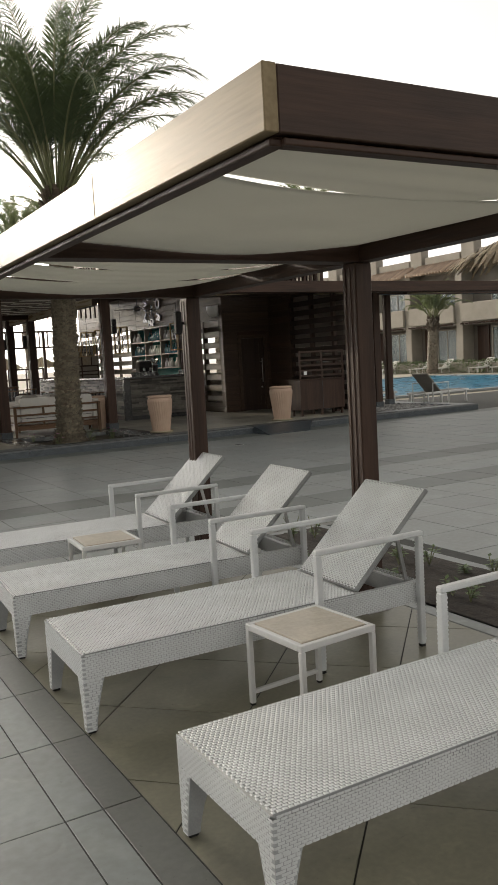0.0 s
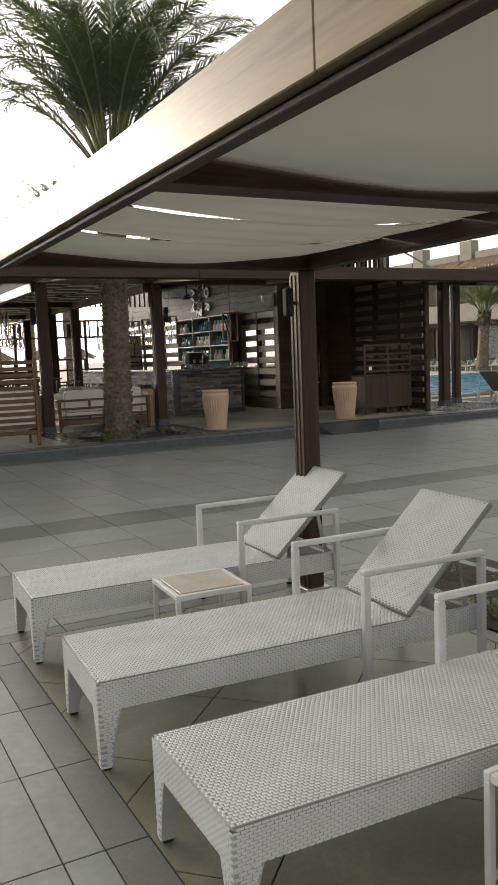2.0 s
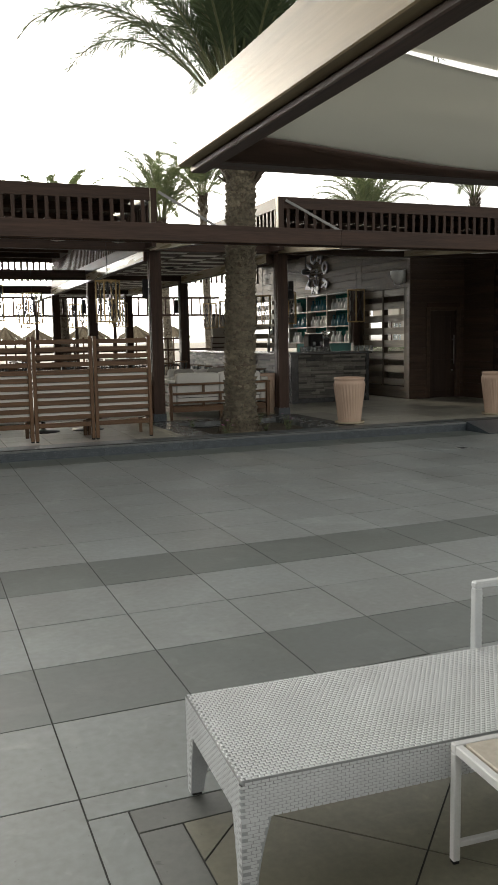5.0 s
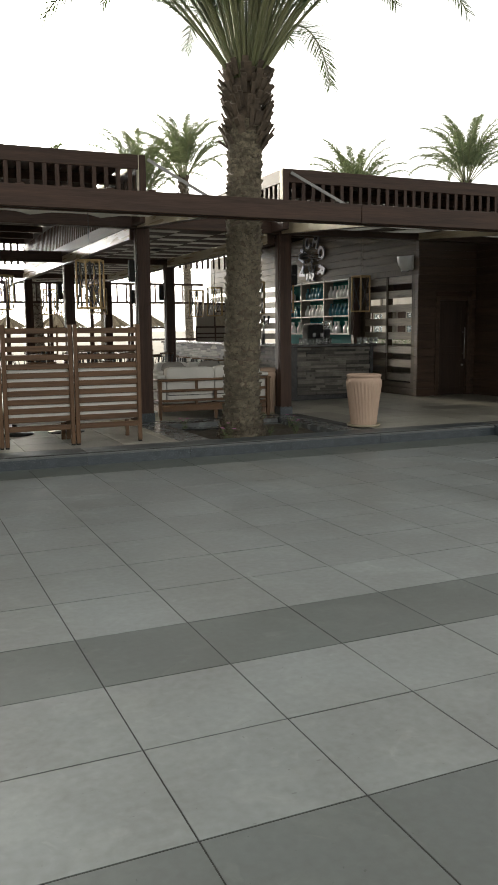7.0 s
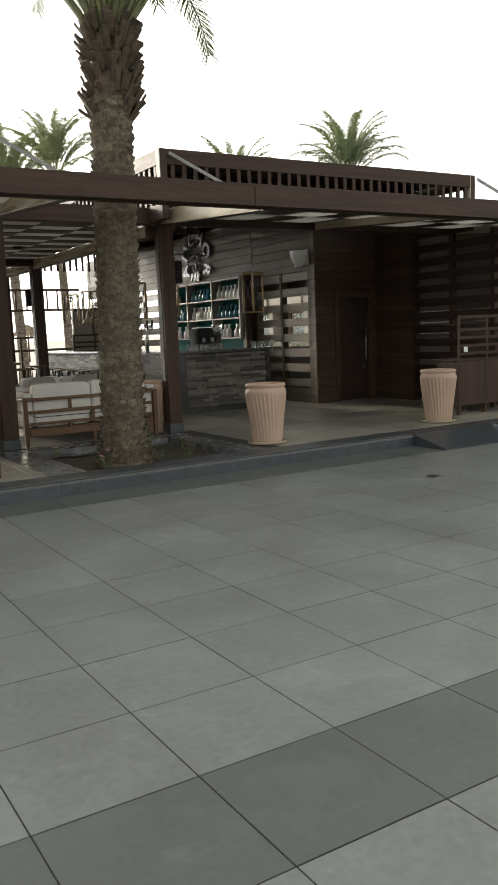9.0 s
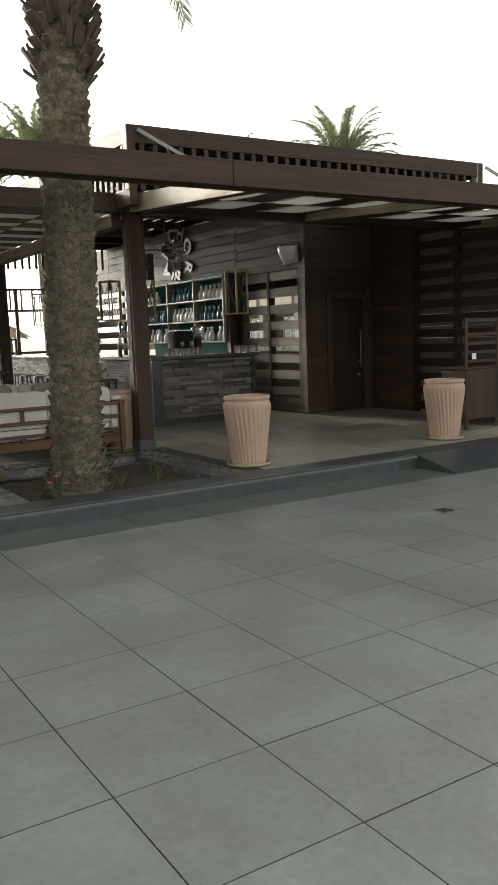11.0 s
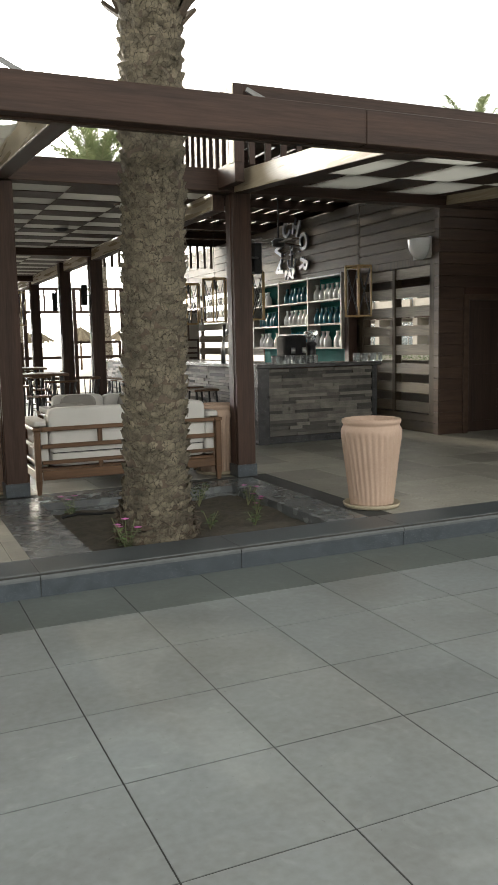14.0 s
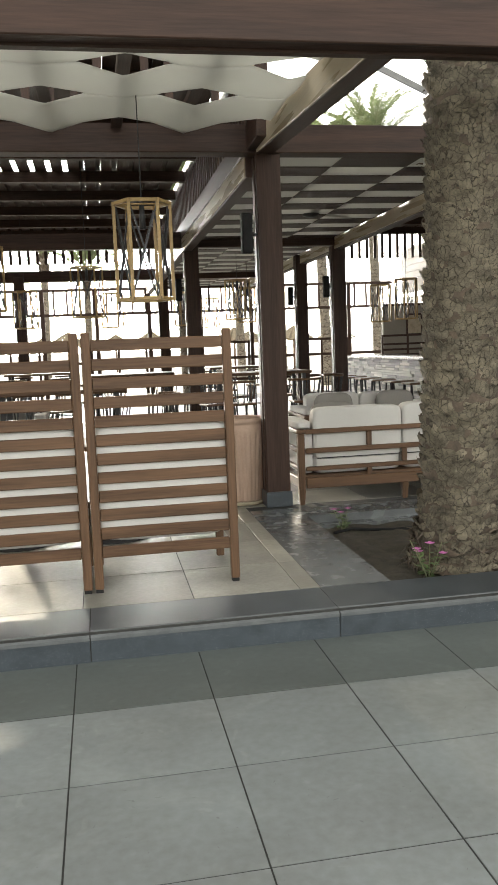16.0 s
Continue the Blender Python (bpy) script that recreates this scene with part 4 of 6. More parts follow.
def taper_leg(gg, x, y, s0, s1, z0, z1):
    vs = [(x + sx * s / 2, y + sy * s / 2, z) for s, z in ((s0, z0), (s1, z1)) for sx, sy in ((-1, -1), (1, -1), (1, 1), (-1, 1))]
    return gg.add(vs, [(3, 2, 1, 0), (4, 5, 6, 7), (0, 1, 5, 4), (1, 2, 6, 5), (2, 3, 7, 6), (3, 0, 4, 7)])


def sun_lounger(label):
    """Origin under the foot-end corner; length along x, width 0.6 along y, seat top 0.345."""
    t = thing("sun_lounger", label, "sun lounger", group="wicker sun loungers under the canopy")
    W, H, R, L, HX = 0.592, 0.345, 0.115, 1.78, 1.385
    # seat, apron, legs and back are painted darker than their weave for gap shade
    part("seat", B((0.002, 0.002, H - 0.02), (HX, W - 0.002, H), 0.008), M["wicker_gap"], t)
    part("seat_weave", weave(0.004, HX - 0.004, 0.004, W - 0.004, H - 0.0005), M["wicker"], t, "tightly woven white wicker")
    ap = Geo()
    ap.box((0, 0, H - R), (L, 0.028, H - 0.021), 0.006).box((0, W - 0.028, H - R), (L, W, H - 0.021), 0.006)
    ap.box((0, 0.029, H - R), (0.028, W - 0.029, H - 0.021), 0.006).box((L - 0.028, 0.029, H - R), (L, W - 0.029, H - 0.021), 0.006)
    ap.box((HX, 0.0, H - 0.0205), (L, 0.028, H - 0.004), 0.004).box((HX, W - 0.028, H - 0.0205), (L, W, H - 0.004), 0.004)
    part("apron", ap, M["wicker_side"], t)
    sw = Geo()
    side_weave(sw, 'y', 0, -1, 0, L, H - R, H - 0.003)
    side_weave(sw, 'y', W, 1, 0, L, H - R, H - 0.003)
    side_weave(sw, 'x', 0, -1, 0, W, H - R, H - 0.003)
    side_weave(sw, 'x', L, 1, 0, W, H - R, H - 0.003)
    part("apron_weave", sw, M["wicker"], t, "woven white wicker skirt")
    for side in (0, 1):
        def leg_pt(u, z, side=side):          # outer faces upright, inner faces slanting in towards the foot
            wid_ = 0.042 + 0.046 * (z / (H - R)) ** 1.5
            x, y = u[0] * wid_, u[1] * wid_
            return (x + 0.001, (W - y - 0.001) if side else y + 0.001, z)
        zs = (0.012, 0.06, 0.11, 0.16, 0.2, H - R + 0.004)
        ring = ((0, 0), (1, 0), (1, 1), (0, 1))
        vs = [leg_pt(u, z) for z in zs for u in ring]
        fs = [tuple(4 * k + q for q in ((a, (a + 1) % 4, (a + 1) % 4 + 4, a + 4) if not side else (a + 4, (a + 1) % 4 + 4, (a + 1) % 4, a))) for k in range(len(zs) - 1) for a in range(4)]
        fs += [(3, 2, 1, 0), tuple(4 * (len(zs) - 1) + q for q in range(4))] if not side else [(0, 1, 2, 3), tuple(4 * (len(zs) - 1) + q for q in (3, 2, 1, 0))]
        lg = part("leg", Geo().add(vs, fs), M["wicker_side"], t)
        s2 = Geo()
        for z0_, z1_ in zip(zs, zs[1:]):
            wd = leg_pt((1, 0), z0_)[0] - 0.001
            side_weave(s2, 'x', 0.0, -1, W - wd if side else 0.001, W - 0.001 if side else wd, z0_, z1_)
            side_weave(s2, 'y', W if side else 0.0, 1 if side else -1, 0.001, wd, z0_, z1_)
        part("leg_weave", s2, M["wicker"], lg)
        part("foot_cap", B((0.006, (W - 0.04) if side else 0.004, 0), (0.04, (W - 0.004) if side else 0.04, 0.014), 0.003), M["rubber"], lg)
    # arm frames: two uprights and a rail each side
    for ly in (-0.018, W + 0.018):
        arm = part("armrest", Geo().beam((1.14, ly, 0.588), (1.79, ly, 0.59), 0.036, 0.026, 0.006), M["wicker"], t)
        for lx, zt in ((1.157, 0.576), (1.772, 0.578)):
            part("arm_upright", B((lx - 0.016, ly - 0.016, 0.014), (lx + 0.016, ly + 0.016, zt), 0.005), M["wicker"], arm)
            part("foot_cap", B((lx - 0.014, ly - 0.014, 0), (lx + 0.014, ly + 0.014, 0.015), 0.003), M["rubber"], arm)
        for lx in (1.157, 1.772):
            s3 = Geo()
            side_weave(s3, 'y', ly - 0.0165, -1, lx - 0.015, lx + 0.015, 0.03, 0.57)
            side_weave(s3, 'x', lx - 0.0165, -1, ly - 0.015, ly + 0.015, 0.03, 0.57)
            part("upright_weave", s3, M["wicker"], arm)
    # raised back on its hinge
    ang = 43.5
    bm = pose(HX + 0.015, 0, H + 0.005, 0, -ang, 0)
    BL = 0.66
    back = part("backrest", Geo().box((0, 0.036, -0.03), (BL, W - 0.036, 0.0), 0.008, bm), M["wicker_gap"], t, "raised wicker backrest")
    wv = weave(0.006, BL - 0.006, 0.042, W - 0.042, 0.0)
    wv.v = [tuple(bm @ Vector(p)) for p in wv.v]
    part("back_weave", wv, M["wicker"], back)
    part("hinge_bar", Geo().tube([(HX + 0.01, 0.015, H - 0.012), (HX + 0.01, W - 0.015, H - 0.012)], 0.012), M["steel"], t, smooth=True)
    for ly in (0.05, W - 0.05):
        top = bm @ Vector((0.36, ly, -0.035))
        part("stay", Geo().beam(top, (1.74, ly, H - 0.03), 0.012, 0.022, 0.002), M["steel"], t, "grey metal back stay")
    return t


lounger = sun_lounger("white woven wicker sun lounger with raised back and armrests")
lounger.matrix_basis = pose(1.022, 5.613, 0, 0, 0, -3.0)
for x, y, r in ((0.974, 4.372, -3.0), (0.98, 3.281, -1.6), (0.992, 1.812, -0.4)):
    copy_thing(lounger, pose(x, y, 0, 0, 0, r))


def side_table(x, y, r, label):
    t = thing("side_table", label, "side table", at=(x, y, 0), rz=r, group="white side tables between the loungers")
    s, h = 0.4, 0.37
    for a, b in (((0, 0), (s, 0.025)), ((0, s - 0.025), (s, s)), ((0, 0.026), (0.025, s - 0.026)), ((s - 0.025, 0.026), (s, s - 0.026))):
        part("top_frame", B((*a, h - 0.028), (*b, h), 0.003), M["white_metal"], t)
    part("tabletop", B((0.03, 0.03, h - 0.016), (s - 0.03, s - 0.03, h + 0.003), 0.003), M["travertine"], t, "beige stone tile inset")
    for a in (0, s - 0.024):
        for b in (0, s - 0.024):
            lg = part("leg", B((a, b, 0.01), (a + 0.024, b + 0.024, h - 0.029), 0.003), M["white_metal"], t)
            part("foot_cap", B((a + 0.002, b + 0.002, 0), (a + 0.022, b + 0.022, 0.012), 0.002), M["rubber"], lg)
    for b in (0.003, s - 0.021):
        part("stretcher", B((0.025, b, 0.05), (s - 0.025, b + 0.018, 0.068), 0.002), M["white_metal"], t)
    return t


side_table(1.7, 2.735, 4.0, "white metal side table with a beige stone top")
side_table(1.612, 5.133, -4.0, "white metal side table with a weathered beige top")

# speakers on posts
def speaker(x, y, z, r, k=1.0):
    t = thing("loudspeaker", "black column loudspeaker bracketed to a post", "loudspeaker", at=(x, y, z), rz=r, group="outdoor loudspeakers")
    part("cabinet", B((-0.045 * k, -0.05 * k, -0.16 * k), (0.045 * k, 0.03, 0.16 * k), 0.01), M["rubber"], t)
    part("grille", B((-0.036 * k, -0.05 * k - 0.006, -0.145 * k), (0.036 * k, -0.05 * k - 0.0005, 0.145 * k), 0.003), M["rubber"], t)
    part("bracket", Geo().tube([(0, 0.03, 0), (0.06, 0.06, 0), (0.12, 0.06, 0)], 0.012), M["black_metal"], t, smooth=True)
    return t


speaker(2.77, 5.93, 1.83, 0, 0.55)
speaker(AX - 0.2, 17.4, 2.42, 0)
speaker(BX + 0.22, 17.5, 2.42, 180)
for x, y in ((AX - 0.25, 22.65), (6.1, 22.75), (6.05, 24.85), (1.0, 22.65)):
    speaker(x, y, 2.35, 0)

# ---------- pots ----------
def pot(x, y, label):
    t = thing("plant_pot", label, "plant pot", at=(x, y, DZ), group="tall fluted terracotta pots")
    part("saucer", Geo().lathe([(0.2, 0.0), (0.235, 0.006), (0.245, 0.035), (0.235, 0.04), (0.22, 0.018), (0.1, 0.016)], 32), M["saucer"], t, "yellowed clay saucer", True)
    prof = [(0.18, 0.02), (0.186, 0.04), (0.199, 0.15), (0.215, 0.28), (0.232, 0.42), (0.246, 0.53), (0.255, 0.6), (0.257, 0.64), (0.25, 0.67), (0.238, 0.69), (0.234, 0.704), (0.246, 0.712), (0.25, 0.728), (0.246, 0.745), (0.23, 0.75), (0.22, 0.735), (0.205, 0.6), (0.14, 0.08)]
    part("body", Geo().lathe(prof, 240, flute=0.05, flutes=30, span=(0.03, 0.61)), M["terracotta"], t, "fluted pale terracotta body", True)
    return t


pot(6.765, 15.43, "tall empty fluted terracotta pot beside the planting bed")
pot(9.68, 15.42, "tall empty fluted terracotta pot beside the ramp")
pot(6.32, 17.8, "tall fluted terracotta pot behind a pergola post")
pot(3.86, 17.75, "tall fluted terracotta pot beside the sofa")

# ---------- palms ----------
def frond(gg, rib, base, az, el, ln, droop, n=46, wid=0.42, leaf_w=0.018, rng=random):
    """One feather leaf: arching rib and two rows of drooping leaflets."""
    p, pts = Vector(base), []
    e, st = el, ln / 14
    for i in range(15):
        pts.append(p.copy())
        d = Vector((math.cos(e) * math.sin(az), math.cos(e) * math.cos(az), math.sin(e)))
        p = p + d * st
        e -= droop * (0.2 + 1.9 * (i / 14) ** 1.4) / 14
    if rib is not None:
        rib.tube(pts, [0.022 * (1 - 0.85 * i / 14) + 0.003 for i in range(15)], 5, False)
    side = Vector((math.cos(az), -math.sin(az), 0))
    for k in range(n):
        s = 0.27 + 0.73 * k / n
        f = s * 14
        i = min(13, int(f))
        q = pts[i].lerp(pts[i + 1], f - i)
        d = (pts[i + 1] - pts[i]).normalized()
        upv = side.cross(d)
        lw = wid * (0.35 + 0.65 * math.sin(math.pi * min(1, 0.12 + s * 0.9))) * rng.uniform(0.8, 1.15)
        for sg in (-1, 1):
            tip = q + side * sg * lw * 0.62 + d * lw * rng.uniform(0.7, 0.95) + upv * lw * rng.uniform(-0.05, 0.35) - Vector((0, 0, lw * rng.uniform(0.1, 0.45)))
            mid = q.lerp(tip, 0.5) + upv * lw * 0.08
            wv = d * leaf_w
            gg.add([q - wv * 0.5, q + wv * 0.5, mid + wv * 0.7, tip, mid - wv * 0.7], [(0, 1, 2, 4), (4, 2, 3)])


def near_trunk(tree, pts, rs, hgt, seed):
    """Wrinkled trunk skin: wide overlapping leaf-base scars in a loose spiral, split and crumpled."""
    nth, nz, per, rowh = 160, 420, 7.0, 0.125
    vs = []
    for j in range(nz + 1):
        z = hgt * j / nz
        k = z / hgt * 10
        i = min(9, int(k))
        rr = rs[i] + (rs[i + 1] - rs[i]) * (k - i)
        rr *= 1 + 0.16 * max(0.0, 1 - z / 0.32) ** 2
        cx, cy = pts[10][0] * z / hgt, pts[10][1] * z / hgt
        for q in range(nth):
            th = math.tau * q / nth
            ca, sa = math.cos(th), math.sin(th)
            p = Vector((ca * 0.25, sa * 0.25, z + seed))
            w1, w2 = noise.noise(p * 5), noise.noise(p * 5 + Vector((9, 4, 2)))
            g0 = th / math.tau * per
            zz = (z + 0.05 * w1 + 0.012 * noise.noise(p * 18)) / rowh + g0 / per
            h = 0.0
            for lay in (0, 1):                    # two staggered sets of scars, the prouder one shows
                row = math.floor(zz + 0.5 * lay)
                f = zz + 0.5 * lay - row
                g = (g0 + 0.5 * lay + 0.37 * row + 0.35 * w2) % 1.0
                side = abs(2 * g - 1)
                lip = 0.5 + 0.42 * (1 - side ** 1.5)
                rise = f / lip if f < lip else max(0.0, 1 - (f - lip) / 0.07)
                h = max(h, rise ** 0.8 * (1 - 0.55 * side ** 3))
            crumple = 1 - abs(noise.noise(Vector((ca * 0.25 * 30, sa * 0.25 * 30, (z + seed) * 46)) + Vector((w1, w2, 0)) * 1.5)) * 2
            fine = noise.noise(p * 95)
            rad = rr * 0.85 + 0.012 * h + 0.006 * crumple + 0.003 * fine + 0.006 * w1
            vs.append((cx + ca * rad, cy + sa * rad, z))
    fs = [(j * nth + q, j * nth + (q + 1) % nth, (j + 1) * nth + (q + 1) % nth, (j + 1) * nth + q) for j in range(nz) for q in range(nth)]
    skin = part("trunk_skin", Geo().add(vs, fs), M["bark_dead"], tree, "wrinkled grey-brown bark of old leaf bases", True)
    rg = random.Random(seed)
    sc = Geo()
    rows = int((hgt - 0.5) / 0.058)
    for a in range(rows):
        for b in range(7):
            z0 = 0.03 + (hgt - 0.5) * a / rows + rg.uniform(-0.018, 0.018)
            th0 = (b + 0.5 * (a % 2) + 0.04 * a) * math.tau / 7 + rg.uniform(-0.1, 0.1)
            k = z0 / hgt * 10
            i = min(9, int(k))
            rr = rs[i] + (rs[i + 1] - rs[i]) * (k - i)
            rr *= 0.94 + 0.12 * max(0.0, 1 - z0 / 0.32) ** 2
            half, hh, lip = rg.uniform(0.46, 0.68), rg.uniform(0.07, 0.105), rg.uniform(0.018, 0.04)
            skew, off = rg.uniform(-0.12, 0.12), rg.uniform(0, 50)
            def scale_fn(u, v, z0=z0, th0=th0, rr=rr, half=half, hh=hh, lip=lip, skew=skew, off=off):
                q = 2 * u - 1
                tear = 0.3 * noise.noise(Vector((q * 3.1 + off, v * 1.3, 2.0)))
                top = 1 - 0.45 * abs(q) ** 1.4 + tear
                th = th0 + half * q * (1 - 0.25 * v) + skew * v + 0.05 * noise.noise(Vector((off, v * 4, q * 3)))
                fold = abs(noise.noise(Vector((q * 4.5 + off, v * 3.0 + q, 7.0))))
                rad = rr - 0.012 * q ** 4 - 0.008 * (1 - v) + lip * v ** 1.2 * (1 - 0.7 * q * q) + 0.022 * fold * (1 - q ** 4)
                z = max(0.0, z0 - 0.05 + hh * v * top + 0.035 * abs(q) ** 2 + 0.014 * noise.noise(Vector((q * 2.3, v * 2, off))))
                kk = z / hgt
                return (pts[10][0] * kk + math.cos(th) * rad, pts[10][1] * kk + math.sin(th) * rad, z)
            sc.sheet(scale_fn, 11, 4)
    tagged(part("bark_scale", sc, M["bark_near"], skin, "wide cracked grey-brown leaf bases", True), kind="stuff")
    fib = Geo()
    for a in range(330):                          # dry fibres and roots at the foot, a few higher up
        low = a < 260
        th = rg.uniform(0, math.tau)
        z = rg.uniform(0.01, 0.26) if low else rg.uniform(0.4, hgt - 0.9)
        kk = z / hgt
        rr = rs[0] * (0.95 if not low else 1.05 - 0.2 * z) * (0.86 if z > 0.46 else 1 - 0.3 * z)
        o, sd_ = Vector((math.cos(th), math.sin(th), 0)), Vector((-math.sin(th), math.cos(th), 0))
        c = Vector((pts[10][0] * kk, pts[10][1] * kk, z)) + o * rr
        ln = rg.uniform(0.03, 0.11) if low else rg.uniform(0.02, 0.05)
        d = (sd_ * rg.uniform(-1, 1) + Vector((0, 0, rg.uniform(-0.9, 0.6))) + o * rg.uniform(0.1, 0.4)).normalized()
        fib.tube([c, c + d * ln * 0.6, c + d * ln + Vector((0, 0, -0.01))], [0.006, 0.004, 0.0015], 5, False)
    tagged(part("fibre", fib, M["bark_dead"], skin, "dry brown root and leaf fibres"), kind="stuff")


def palm(x, y, z0, hgt, r, lean, crown_r, nf, label, seed, detail=1.0, name="palm_tree", drop=1.0, low=44):
    rng = random.Random(seed)
    t = thing(name, label, "palm tree", at=(x, y, z0))
    core, sc = Geo(), Geo()
    pts = [(lean[0] * (k / 10), lean[1] * (k / 10), hgt * k / 10) for k in range(11)]
    rs = [r * (1.22 if k == 0 else 1.0 - 0.012 * k) for k in range(11)]
    core.tube(pts, [q * 0.93 for q in rs], 20)
    tr = part("trunk", core, M["bark_dead"], t, "trunk armoured with old leaf bases", True)
    if detail >= 1:
        near_trunk(t, pts, rs, hgt, seed)
    # leaf-base scales in a spiral
    rows = 0 if detail >= 1 else int(hgt / (0.066 / detail))
    per = max(7, int(17 * detail))
    for a in range(rows):
        z = hgt * (a + 0.3) / rows
        k = z / hgt * 10
        i = min(9, int(k))
        rr = rs[i] + (rs[i + 1] - rs[i]) * (k - i)
        c = Vector(pts[0]).lerp(Vector(pts[10]), z / hgt)
        for b in range(per):
            th = (b + 0.5 * (a % 2)) * math.tau / per + rng.uniform(-0.07, 0.07)
            o, sd_ = Vector((math.cos(th), math.sin(th), 0)), Vector((-math.sin(th), math.cos(th), 0))
            w = rr * math.tau / per * 0.6 * rng.uniform(0.75, 1.2)
            hh = hgt / rows * rng.uniform(0.95, 1.3)
            d = rr * rng.uniform(0.01, 0.06)
            zz = z + rng.uniform(-0.02, 0.02)
            tilt = rng.uniform(-0.5, 0.5) * w
            q = c + Vector((0, 0, zz - c.z))
            vs = [q + o * rr * 0.915 - sd_ * w, q + o * rr * 0.95 + Vector((0, 0, -hh * 0.55)), q + o * rr * 0.915 + sd_ * w, q + o * (rr * 0.96 + d * 0.4) + sd_ * (w * 0.45 + tilt) + Vector((0, 0, hh * 0.5)), q + o * (rr * 0.96 + d * 0.4) - sd_ * (w * 0.45 - tilt) + Vector((0, 0, hh * 0.5)),
                  q + o * (rr + d) + Vector((0, 0, hh * 0.25)) + sd_ * tilt, q + o * (rr * 0.99 + d * 0.2) + Vector((0, 0, -hh * 0.1))]
            sc.add(vs, [(0, 1, 6), (1, 2, 6), (2, 3, 5, 6), (5, 3, 4), (4, 0, 6, 5)])
    if rows:
        tagged(part("bark_scale", sc, M["bark"], tr), kind="stuff")
    top = Vector((lean[0], lean[1], hgt))
    # ragged boots below the crown
    bt = Geo()
    for a in range(int(190 * detail)):
        th, zz = rng.uniform(0, math.tau), rng.uniform(-0.85, 0.05)
        o = Vector((math.cos(th), math.sin(th), 0))
        p0 = top + o * r * 0.9 + Vector((0, 0, zz))
        bt.beam(p0, p0 + o * rng.uniform(0.06, 0.15) + Vector((0, 0, rng.uniform(0.1, 0.22))), rng.uniform(0.05, 0.1), 0.025, 0.003)
    tagged(part("leaf_stub", bt, M["bark_dead"], tr, "dry brown cut leaf stubs"), kind="stuff")
    lf, rb = Geo(), Geo()
    for a in range(nf):
        u = (a + 0.5) / nf
        az = a * 2.39996 + rng.uniform(-0.15, 0.15)
        el = radians(86 - low * u ** 1.1) + rng.uniform(-0.08, 0.08)
        ln = crown_r * rng.uniform(0.95, 1.18)
        base = top + Vector((math.sin(az), math.cos(az), 0)) * r * 0.5 + Vector((0, 0, 0.1 - 0.15 * u))
        frond(lf, rb, base, az, el, ln, radians(74 + 34 * u) * drop, n=int((104 if detail > 0.8 else 150) * detail), wid=0.15 * crown_r, leaf_w=0.017 if detail > 0.8 else 0.034, rng=rng)
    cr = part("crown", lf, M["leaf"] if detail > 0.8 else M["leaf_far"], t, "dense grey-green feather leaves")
    part("ribs", rb, M["rachis"], cr, smooth=True)
    return t


palm(4.86, 15.47, DZ - 0.05, 4.6, 0.245, (0.11, 0.0), 3.6, 60, "date palm with a scaly trunk growing through the pergola", 4, drop=1.25, low=33)
for x, y, h, s in ((14.0, 43.0, 8.9, 11), (21.6, 40.5, 7.6, 12), (26.3, 37.6, 8.6, 13), (11.0, 40.0, 7.2, 14), (5.03, 32.2, 4.6, 15), (0.2, 52.0, 6.5, 16), (2.2, 56.0, 6.0, 17), (9.0, 47.0, 6.4, 18), (12.0, 52.0, 7.0, 19), (-9.0, 50.0, 7.6, 20), (-6, 44, 7.6, 21)):
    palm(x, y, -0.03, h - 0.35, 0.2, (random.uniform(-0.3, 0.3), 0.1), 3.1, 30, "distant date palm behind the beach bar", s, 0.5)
palm(34.5, 37.5, 0.1, 3.3, 0.33, (0.2, 0.0), 2.2, 26, "short date palm beside the swimming pool", 30, 0.6)

# ---------- the bar ----------
BX0, BX1, BY0, BY1, BH = 7.7, 9.58, 19.66, 27.6, 1.19
bar = thing("bar_counter", "L-shaped bar counter clad in stacked stone with a black granite top", "bar counter")
part("carcass", B((BX0 + 0.03, BY0 + 0.03, DZ), (BX1 - 0.03, BY0 + 0.6, BH), 0), M["dark_x"], bar)
part("carcass", B((BX0 + 0.03, BY0 + 0.601, DZ), (BX0 + 0.6, BY1, BH), 0), M["dark_y"], bar)
part("worktop", B((BX0 - 0.05, BY0 - 0.05, BH + 0.001), (BX1 + 0.06, BY0 + 0.7, BH + 0.05), 0.006), M["black_granite"], bar, "black speckled granite top")
part("worktop", B((BX0 - 0.05, BY0 + 0.702, BH + 0.001), (BX0 + 0.66, BY1 + 0.1, BH + 0.05), 0.006), M["black_granite"], bar, "black speckled granite top")
part("pilaster", B((BX0 - 0.02, BY0 - 0.02, DZ), (BX0 + 0.15, BY0 + 0.1, BH), 0.004), M["black_granite"], bar, "black granite corner pilaster")
part("pilaster", B((BX1 - 0.08, BY0 - 0.02, DZ), (BX1, BY0 + 0.6, BH), 0.004), M["black_granite"], bar, "black granite corner pilaster")
part("plinth", B((BX0 + 0.152, BY0 - 0.012, DZ), (BX1 - 0.082, BY0 + 0.028, DZ + 0.1), 0.003), M["black_granite"], bar)
rng = random.Random(5)
st2 = Geo()
z = DZ + 0.105
